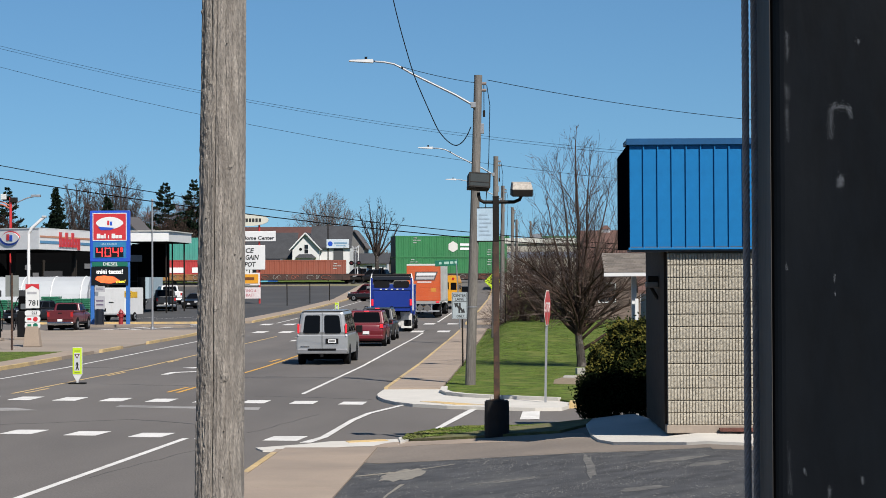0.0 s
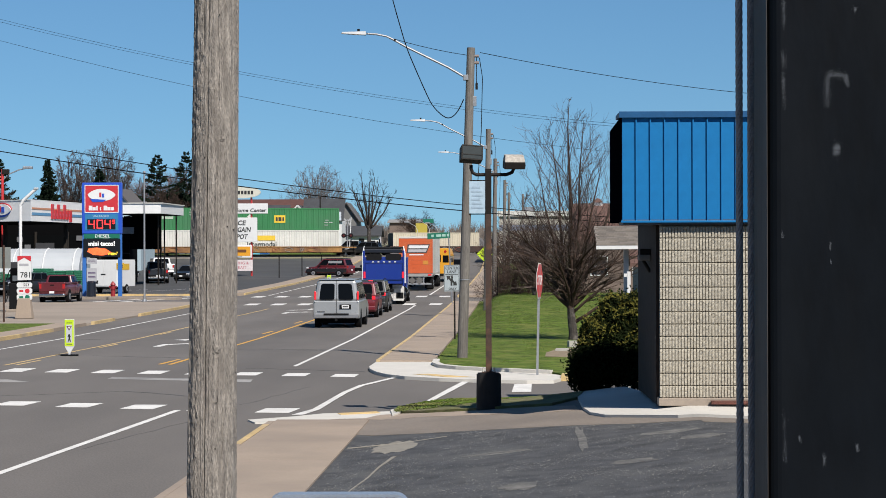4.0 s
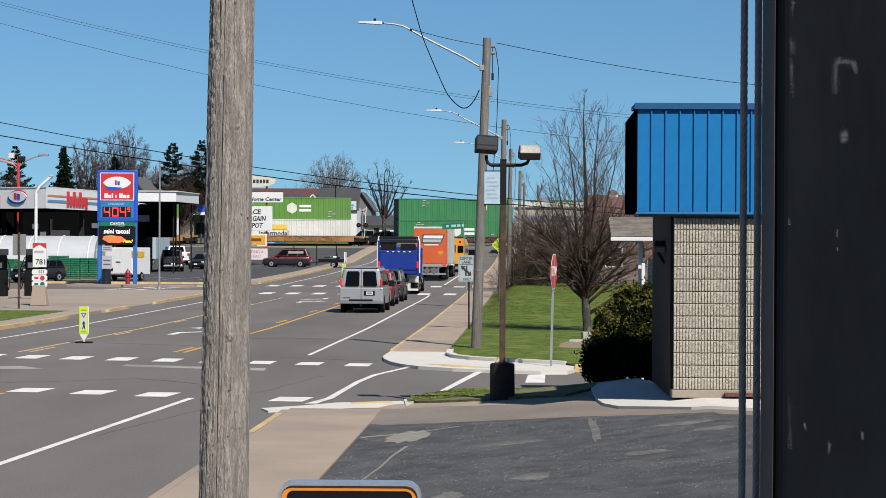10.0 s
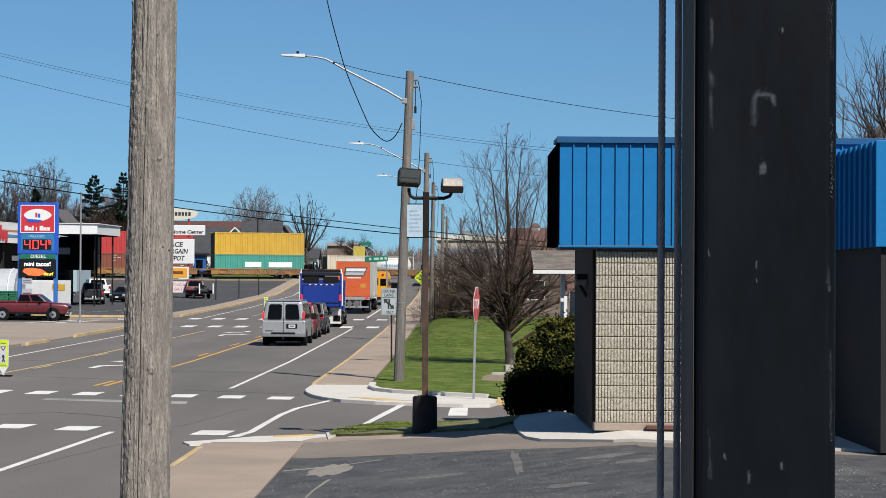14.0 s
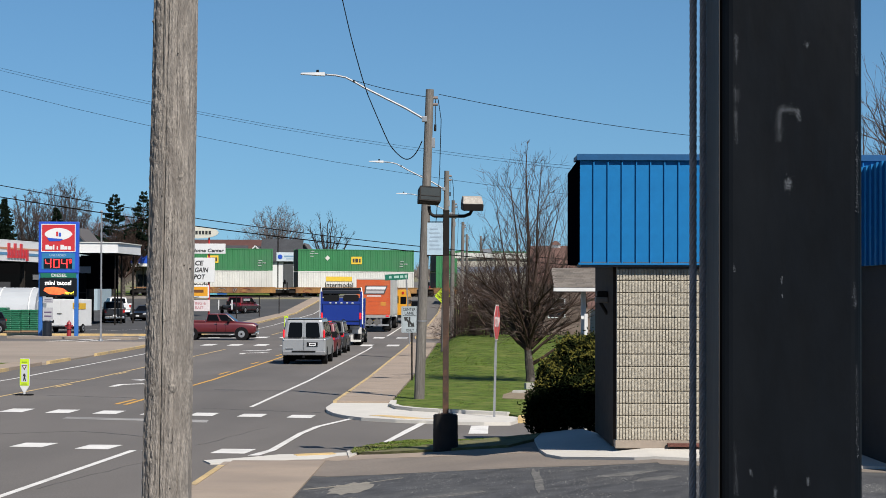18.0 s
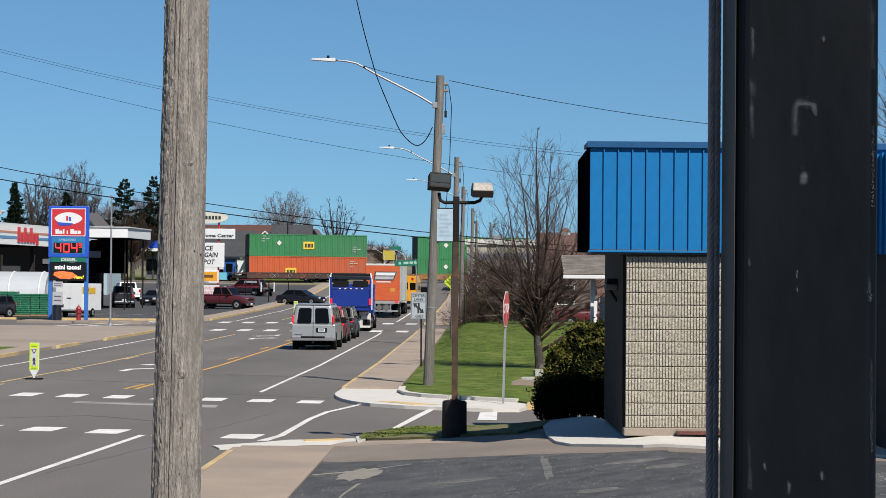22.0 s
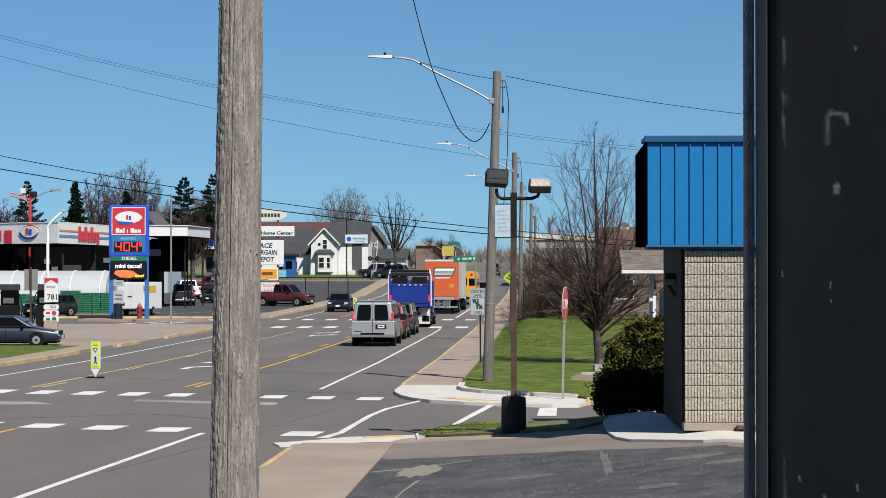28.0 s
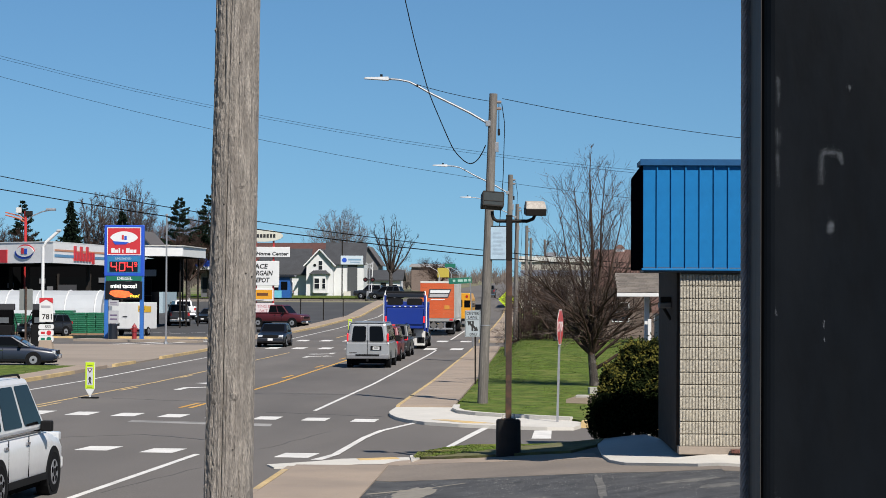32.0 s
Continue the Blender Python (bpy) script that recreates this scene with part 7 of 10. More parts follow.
def well_car(s, span, style):
    """A low well car between two bogies; span is the length of its well."""
    key = (round(span, 1), style)
    if key in WELL:
        top = copy_thing(WELL[key], rail_pose(s))
    else:
        m = CAR_TAN if style == "tan" else CAR_RUST
        top = thing("well_car", rail_pose(s), "yellow-brown railway well car" if style == "tan" else "rust-red railway well car", "rail car", "cars of the train")
        h = span / 2
        for y in (-1, 1):
            sd = part("side_sill", B(-h - 0.3, h + 0.3, min(y * 1.32, y * 1.42), max(y * 1.32, y * 1.42), 0.42, 1.15, 0.02), m, top)
            part("top_chord", B(-h - 0.3, h + 0.3, min(y * 1.3, y * 1.47), max(y * 1.3, y * 1.47), 1.1, 1.22, 0.01), m, sd)
            for i in range(9):
                x = -h + span * (i + 0.5) / 9
                part("stiffener", B(x - 0.06, x + 0.06, min(y * 1.42, y * 1.47), max(y * 1.42, y * 1.47), 0.45, 1.12), m, sd)
        part("well_floor", B(-h, h, -1.3, 1.3, 0.36, 0.46), BOGIE, top)
        rnd = random.Random(int(span * 10) + len(style))
        for i in range(7):
            x = -h * 0.8 + 1.6 * h * i / 7 + rnd.uniform(-0.4, 0.4)
            sw = rnd.uniform(0.35, 0.8)
            part("sprayed_mark", path_tube(bmesh.new(), [(x + sw * math.cos(a) * (1 - 0.3 * (i % 3)), -1.475, 0.78 + 0.27 * math.sin(a * (1 + i % 2))) for a in [k * 0.5 for k in range(11)]], 0.03, 4), mat("spray_pale", (0.3, 0.29, 0.27), 0.8) if i % 3 else mat("spray_red", (0.35, 0.1, 0.06), 0.8), top, "sprayed pale scrawl")
        for x in (-1, 1):
            part("end_platform", B(min(x * h, x * (h + 2.3)), max(x * h, x * (h + 2.3)), -1.35, 1.35, 0.98, 1.16, 0.02), m, top)
            part("end_ladder", B(min(x * (h + 1.9), x * (h + 1.95)), max(x * (h + 1.9), x * (h + 1.95)), -1.4, -1.0, 0.6, 1.9), BOGIE, top)
            part("brake_wheel", tube(bmesh.new(), (x * (h + 1.6), -1.0, 1.9), (x * (h + 1.65), -1.0, 1.9), 0.3, n=14), BOGIE, top)
            bg = part("bogie", B(min(x * (h + 0.2), x * (h + 2.2)), max(x * (h + 0.2), x * (h + 2.2)), -1.15, 1.15, 0.42, 0.8, 0.04), BOGIE, top)
            for dx in (0.45, 1.95):
                for y in (-1, 1):
                    part("wheel", tube(bmesh.new(), (x * (h + dx), y * 0.72, 0.46), (x * (h + dx), y * 0.86, 0.46), 0.46, n=20), BOGIE, bg)
        WELL[key] = top
    RIDERS.append((top, s))


def tank_container(s, z, label):
    """A white tank lying in an open steel frame."""
    top = thing("tank_container", rail_pose(s), label, "container", "containers on the train")
    fr = mat("tank_frame", (0.45, 0.44, 0.41), 0.6, var=0.15)
    bm = bmesh.new()
    tube(bm, (-2.75, 0, z + 1.3), (2.75, 0, z + 1.3), 1.1, n=28)
    bmesh.ops.bevel(bm, geom=[e for e in bm.edges if any(len(f.verts) > 4 for f in e.link_faces)], offset=0.25, segments=3, affect="EDGES")
    part("tank", bm, CONT_MAT["white"], top, "white cylindrical tank", smooth=True)
    for x in (-3.0, 3.0):
        for y in (-1.15, 1.15):
            part("corner_post", B(x - 0.07, x + 0.07, y - 0.07, y + 0.07, z, z + 2.55), fr, top)
        for zz in (0.0, 2.43):
            part("end_beam", B(x - 0.06, x + 0.06, -1.1, 1.1, z + zz, z + zz + 0.12), fr, top)
    for y in (-1.15, 1.15):
        part("side_beam", B(-2.93, 2.93, y - 0.06, y + 0.06, z, z + 0.14), fr, top)
        part("top_rail", B(-2.93, 2.93, y - 0.03, y + 0.03, z + 2.46, z + 2.52), fr, top)
    for i in range(9):
        part("name_bar", B(-1.5 + 0.35 * i, -1.25 + 0.35 * i, -1.112, -1.09, z + 1.15, z + 1.45), mat("bar_blue", (0.2, 0.35, 0.5), 0.5), top)
    part("walkway", B(-2.9, 2.9, -0.3, 0.3, z + 2.42, z + 2.46), fr, top)
    RIDERS.append((top, s))


def pair_car(a, b, style, first):
    """A well car with two short loads: a box or a tank ahead of a tank."""
    s = spot(a, b)
    well_car(s, 12.6, style)
    if first == "tank":
        tank_container(s - 3.06, 0.46, "white tank container in a steel frame")
    else:
        container(s - 3.06, 0.46, 6.06, 2.6, first, (("codes", -0.4, 0.7),))
    tank_container(s + 3.06, 0.46, "white tank container in a steel frame")


def stack(a, b, upper, lower, style="tan", um=(), lm=(), single=False):
    """One loaded car whose boxes lie from a to b on the train's own scale."""
    s, size = spot(a, b), (b - a) / PX
    span = 16.3 if size > 14 else 12.6
    length = 16.15 if size > 14 else 12.19
    h = 2.9 if length > 14 else 2.6
    well_car(s, span, style)
    container(s, 0.46, length, h, lower, lm)
    if not single:
        container(s, 0.46 + h + 0.03, length, 2.9, upper, um)


EM = (("square", 0.0, 0.5), ("codes", -0.8, 0.8), ("codes", 0.75, 0.35), ("diamond", -0.5, 0.6))
EM_R = (("pale_square", 0.45, 0.7), ("codes", -0.6, 0.8), ("codes", 0.8, 0.8))
HB = (("hex", 0.0, 0.5), ("codes", -0.7, 0.8), ("codes", 0.6, 0.25))
IM = (("intermodal", -0.3, 0.5),)
CODE = (("codes", -0.75, 0.8), ("codes", 0.6, 0.8), ("codes", 0.7, 0.3))
stack(980, 1190, "green", "white", "rust", EM, IM)
stack(720, 930, "green", "green", "rust", EM, EM_R)
stack(465, 676, "green", "green", "rust", HB, CODE)
stack(209, 420, "green", "green", "rust", HB, CODE)
stack(-30, 128, "brown", "rust", "rust", lm=(("codes", 0.7, 0.7),), single=True)
stack(-225, -62, "teal", "red", "tan", (), (("words", 0.0, 0.5),))
stack(-420, -260, "maroon", "brown", "tan", (("words", 0.0, 0.5),), ())
stack(-614, -450, "maroon", "brown", "tan", lm=(("codes", 0.6, 0.7),), single=True)
stack(-814, -653, "cream", "cream", "rust", lm=(("codes", -0.6, 0.7),), single=True)
stack(-1110, -904, "green", "white", "tan", EM, IM)
stack(-1347, -1136, "green", "white", "tan", EM_R, IM)
stack(-1592, -1381, "white", "white", "tan", IM, IM)
stack(-1885, -1675, "green", "white", "rust", EM, IM)
stack(-2132, -1921, "green", "white", "rust", EM, IM)
stack(-2379, -2168, "green", "green", "rust", EM_R, HB)
stack(-2667, -2454, "lime", "white", "tan", HB, IM)
stack(-2957, -2745, "lime", "white", "tan", HB, IM)
pair_car(-3205, -3044, "tan", "tank")
pair_car(-3400, -3240, "tan", "cream")
stack(-3595, -3434, "yellow", "teal", "tan", (), (("words", 0.1, 0.5),))
stack(-3786, -3624, "red", "brown", "tan", (("words", 0.0, 0.5),), CODE)
stack(-3982, -3821, "grey", "brown", "tan", (("dark_words", 0.2, 0.5),), CODE)
stack(-4275, -4064, "green", "green", "tan", EM_R, EM)
stack(-4519, -4308, "green", "white", "tan", EM, IM)
stack(-4767, -4556, "green", "white", "tan", EM, IM)
stack(-5064, -4853, "blue", "green", "tan", (("square", -0.6, 0.7), ("codes", 0.8, 0.7), ("codes", -0.86, 0.68), ("codes", -0.86, 0.3), ("codes", 0.1, 0.8), ("blue_band", 0.0, 0.45)), EM_R)
stack(-5358, -5146, "green", "green", "tan", EM, EM)
stack(-5652, -5440, "green", "orange", "rust", EM, (("square", -0.3, 0.3), ("codes", 0.7, 0.7)))

# ---- filling station and its lot ----


def price_sign():
    x, y = -28.4, 142.0
    g = gz(x, y) + 0.12
    top = thing("price_sign", pose(x, y, g), "tall blue and red fuel price sign with red digits", "sign")
    for s in (-1, 1):
        part("post", B(s * 1.22 - 0.13, s * 1.22 + 0.13, -0.13, 0.13, 0, 4.3, 0.02), POST_BLUE, top, "blue steel post")
    part("cabinet", B(-1.37, 1.37, -0.2, 0.2, 4.3, 7.8, 0.05), SIGN_BLUE, top)
    fr = part("brand_panel", B(-1.14, 1.14, -0.22, -0.2, 5.78, 7.6, 0.01), SIGN_RED, top, "red panel with a plain white eye shape")
    part("panel_rim", ring_frame(bmesh.new(), 2.34, 1.9, 0.02, 0.05, -0.225, -0.2), LETTER_WHITE, top).location.z = 6.69
    eye = [(0.95 * math.cos(a) * (1 if math.sin(a) >= 0 else 1), 6.95 + 0.42 * math.sin(a) * abs(math.sin(a)) ** 0.35) for a in [k * math.pi / 14 for k in range(28)]]
    ey = part("eye_shape", prism(bmesh.new(), eye, "y", -0.232, -0.222), LETTER_WHITE, fr, "white eye shape")
    part("eye_lower", prism(bmesh.new(), [(-0.8, 6.7), (0.35, 6.62), (0.1, 6.48), (-0.6, 6.46)], "y", -0.236, -0.224), SIGN_BLUE, fr)
    part("eye_mark", B(-0.16, -0.02, -0.24, -0.233, 6.8, 7.12), SIGN_RED, ey)
    part("eye_mark", B(0.02, 0.18, -0.24, -0.233, 6.78, 7.05), SIGN_BLUE, ey)
    for i, w in enumerate((0.24, 0.22, 0.1, 0.08, 0.24, 0.22, 0.2)):
        x0 = -0.88 + 0.255 * i
        part("name_bar", B(x0, x0 + w, -0.232, -0.222, 5.9, 6.22 if i in (0, 2, 4) else 6.12), LETTER_WHITE, fr)
    part("price_panel", B(-1.14, 1.14, -0.215, -0.2, 4.55, 5.68), mat("price_blue", (0.03, 0.2, 0.42), 0.4), top)
    part("price_glass", B(-1.0, 0.95, -0.222, -0.214, 4.6, 5.3), BLACK_SIGN, top)
    text("lettering", "UNLEADED", 0.2, face_at(-0.05, -0.218, 5.5), top, mat("pale_blue_letter", (0.4, 0.55, 0.68), 0.5), squeeze=1.1)
    # seven-segment figures
    seg = {"a": (0.1, 0.9, 0.93, 1.0), "d": (0.1, 0.9, 0.0, 0.07), "g": (0.1, 0.9, 0.465, 0.535), "f": (0.0, 0.14, 0.5, 1.0), "b": (0.86, 1.0, 0.5, 1.0), "e": (0.0, 0.14, 0.0, 0.5), "c": (0.86, 1.0, 0.0, 0.5)}
    for x0, w, h, z0, on in ((-0.9, 0.42, 0.58, 4.66, "fbgc"), (-0.33, 0.42, 0.58, 4.66, "abcdef"), (0.2, 0.42, 0.58, 4.66, "fbgc"), (0.72, 0.18, 0.26, 4.98, "abcdfg")):
        for k in on:
            a, b, c, d = seg[k]
            part("digit_segment", B(x0 + a * w, x0 + b * w, -0.23, -0.223, z0 + c * h - 0.012, z0 + d * h + 0.012), LED_RED, top)
    part("diesel_panel", B(-1.22, 1.22, -0.18, 0.18, 3.98, 4.3, 0.01), GREEN_SIGN, top)
    text("lettering", "DIESEL", 0.3, face_at(0.05, -0.186, 4.14), top, LETTER_WHITE, squeeze=1.2)
    led = part("message_screen", B(-1.27, 1.27, -0.2, 0.2, 2.72, 3.95, 0.02), BLACK_SIGN, top, "black electronic message screen")
    text("lettering", "mini tacos!", 0.44, face_at(0, -0.206, 3.62), led, mat("led_white", (0.95, 0.93, 0.9), 0.5, emit=0.7), squeeze=0.95)
    bm = bmesh.new()
    prism(bm, [(-1.0, 3.1), (-0.6, 2.86), (0.1, 2.82), (0.7, 3.0), (0.3, 3.28), (-0.4, 3.36), (-0.9, 3.3)], "y", -0.208, -0.2)
    part("screen_picture", bm, mat("led_picture", (0.85, 0.12, 0.03), 0.5, emit=0.5, var=0.6, scale=5), led, "red and orange food picture")
    text("lettering", "new!", 0.32, face_at(0.75, -0.21, 2.95), led, mat("led_yellow", (0.95, 0.7, 0.05), 0.5, emit=0.7), italic=0.2)
    for z, h in ((2.45, 0.4), (1.5, 0.9)):
        pb = part("paper_notice", B(-1.05, -0.35, -0.15, -0.13, z - h / 2, z + h / 2), mat("notice_grey", (0.45, 0.45, 0.47), 0.6), top)
        for k in range(2):
            part("notice_bar", B(-0.95, -0.45, -0.156, -0.151, z - h * 0.2 + k * h * 0.3, z - h * 0.1 + k * h * 0.3), mat("notice_ink", (0.12, 0.08, 0.16), 0.6), pb)


slab("sign_island", [(-31.6, 140.6), (-22.8, 138.5), (-22.6, 140.0), (-31.4, 143.2)], 0.15, 0.2, CONCRETE_OLD, label="raised concrete island under the price sign")
for y0, m in ((147.6, YELLOW_PALE),):
    sheet("kerb_lot", -36, -22.5, y0, y0 + 0.3, 0.15, m, dx=4, dy=0.3, thick=0.2, label="yellow kerb of the side lot")
price_sign()


def bin_and_hydrant():
    g = gz(-29, 142) + 0.15
    top = thing("litter_bin", pose(-29.0, 141.2, g), "dark blue litter bin", "bin")
    part("body", tube(bmesh.new(), (0, 0, 0), (0, 0, 0.95), 0.33, 0.3, n=16), CAR_NAVY, top)
    part("lid", tube(bmesh.new(), (0, 0, 0.95), (0, 0, 1.05), 0.32, 0.22, n=16), CAR_NAVY, top)
    hy = thing("fire_hydrant", pose(-27.6, 141.6, g - 0.02), "red cast fire hydrant on the island", "hydrant")
    part("barrel", tube(bmesh.new(), (0, 0, 0), (0, 0, 0.8), 0.16, 0.15, n=14), mat("hydrant_red", (0.3, 0.02, 0.025), 0.5, var=0.15), hy)
    part("flange", tube(bmesh.new(), (0, 0, 0.5), (0, 0, 0.56), 0.21, n=14), mat("hydrant_red", (0.3, 0.02, 0.025), 0.5, var=0.15), hy)
    part("bonnet", tube(bmesh.new(), (0, 0, 0.8), (0, 0, 1.0), 0.2, 0.08, n=14), mat("hydrant_red", (0.3, 0.02, 0.025), 0.5, var=0.15), hy)
    for s in (-1, 1):
        part("nozzle", tube(bmesh.new(), (0, 0, 0.68), (s * 0.26, 0, 0.68), 0.08, n=10), mat("hydrant_red", (0.3, 0.02, 0.025), 0.5, var=0.15), hy)
    part("nut", tube(bmesh.new(), (0, 0, 1.0), (0, 0, 1.08), 0.04, n=6), mat("hydrant_red", (0.3, 0.02, 0.025), 0.5, var=0.15), hy)


bin_and_hydrant()


def flagpole(x, y, h, r, material, label):
    top = thing("pole", pose(x, y, gz(x, y) + 0.1), label, "pole")
    part("shaft", tube(bmesh.new(), (0, 0, -0.1), (0, 0, h), r, r * 0.7, n=10), material, top)
    part("finial", bmesh_ball(0.1, (0, 0, h + 0.05)), material, top)
    part("foot", tube(bmesh.new(), (0, 0, -0.05), (0, 0, 0.12), r * 2.2, r * 1.6, n=10), material, top)


def bmesh_ball(r, at):
    bm = bmesh.new()
    bmesh.ops.create_uvsphere(bm, u_segments=10, v_segments=6, radius=r, matrix=Matrix.Translation(at))
    return bm


flagpole(-24.0, 133.6, 8.2, 0.07, GALV, "slim grey metal pole by the price sign")


def cigarette_sign():
    x, y = -24.5, 103.0
    g = gz(x, y) + 0.06
    top = thing("pylon_sign", pose(x, y, g), "white and red pylon price board on a concrete foot", "sign")
    bm = bmesh.new()
    hexa(bm, [(-0.42, -0.3, 0), (0.42, -0.3, 0), (0.42, 0.3, 0), (-0.42, 0.3, 0), (-0.3, -0.22, 1.0), (0.3, -0.22, 1.0), (0.3, 0.22, 1.0), (-0.3, 0.22, 1.0)], bevel=0.02)
    part("foot", bm, CONCRETE, top)
    bd = part("board", B(-0.34, 0.34, -0.06, 0.06, 1.9, 3.1, 0.015), WHITE, top)
    part("red_top", prism(bmesh.new(), [(-0.34, 3.1), (-0.34, 2.82), (0, 3.02), (0.34, 2.82), (0.34, 3.1)], "y", -0.068, -0.061), SIGN_RED, bd, "red roof-shaped top")
    part("name_bar", B(-0.25, 0.22, -0.068, -0.061, 2.6, 2.72), mat("dim_grey", (0.4, 0.4, 0.42), 0.6), bd)
    text("lettering", "781", 0.38, face_at(0.08, -0.066, 2.15), bd, LETTER)
    for i, (z, h) in enumerate(((1.66, 0.22), (1.36, 0.24), (1.05, 0.26))):
        p = part("lower_plate", prism(bmesh.new(), round_rect(0.76, h + 0.04, 0.1), "y", -0.05, 0.05), WHITE, top)
        p.location.z = z
        if i == 0:
            text("lettering", "553", 0.2, face_at(0.1, -0.056, 0), p, LETTER)
        else:
            part("ring", tube(bmesh.new(), (0.15, -0.05, 0), (0.15, -0.058, 0), 0.12, n=14), SIGN_RED if i == 1 else GREEN_SIGN, p)
            part("mark_bar", B(-0.25, -0.05, -0.057, -0.051, -0.05, 0.06), SIGN_RED if i == 1 else GREEN_SIGN, p)


cigarette_sign()


def sign_back():
    """A grey sign seen from behind on a rusty pole, and a tall red light mast."""
    x, y = -24.3, 98.0
    top = thing("road_sign", pose(x, y, gz(x, y) + 0.09), "grey back of a road sign on a rusty red post", "road sign")
    part("post", tube(bmesh.new(), (0, 0, -0.1), (0, 0, 3.6), 0.05, n=8), RUST, top)
    part("plate", B(-0.32, 0.32, 0.05, 0.07, 2.5, 3.5, 0.01), mat("sign_back_grey", (0.22, 0.23, 0.22), 0.6), top)
    m = thing("light_mast", pose(-46.27, 186.3, -0.38) @ Matrix.Diagonal((1.237, 1.237, 1.237, 1)), "tall red steel light mast with lamps", "street lamp")
    part("shaft", tube(bmesh.new(), (0, 0, 0), (0, 0, 9.1), 0.12, 0.1, n=10), RED, m)
    part("arm", path_tube(bmesh.new(), [(0, 0, 8.3), (0.5, 0, 8.75), (1.2, 0, 9.05), (1.9, 0, 9.2)], 0.05), GALV, m)
    part("lamp_head", B(1.5, 2.2, -0.15, 0.15, 9.12, 9.3, 0.03), GALV, m)
    for dz in (8.75, 8.95):
        part("arm", path_tube(bmesh.new(), [(0, 0, dz - 0.5), (-0.5, 0, dz - 0.2), (-1.5, 0, dz + 0.05)], 0.05), mat("arm_orange_red", (0.5, 0.12, 0.06), 0.5), m)
    part("floodlight", B(-0.7, -0.3, -0.2, 0.1, 8.95, 9.35, 0.03), mat("flood_white", (0.6, 0.6, 0.58), 0.5), m)
    part("floodlight", B(0.0, 0.5, -0.2, 0.1, 8.75, 9.1, 0.03), BRONZE, m)
    w = thing("street_lamp", pose(-34.4, 143.5, gz(-34.4, 143.5)), "white curved street lamp", "street lamp")
    part("shaft", path_tube(bmesh.new(), [(0, 0, 0), (0, 0, 6.4), (0.2, 0, 6.75), (0.75, 0, 7.25), (1.1, 0, 7.55)], 0.11, 10), WHITE, w)
    part("lamp_head", B(0.95, 1.25, -0.14, 0.14, 7.5, 7.64, 0.03), mat("lamp_grey", (0.5, 0.51, 0.52), 0.5), w)


sign_back()


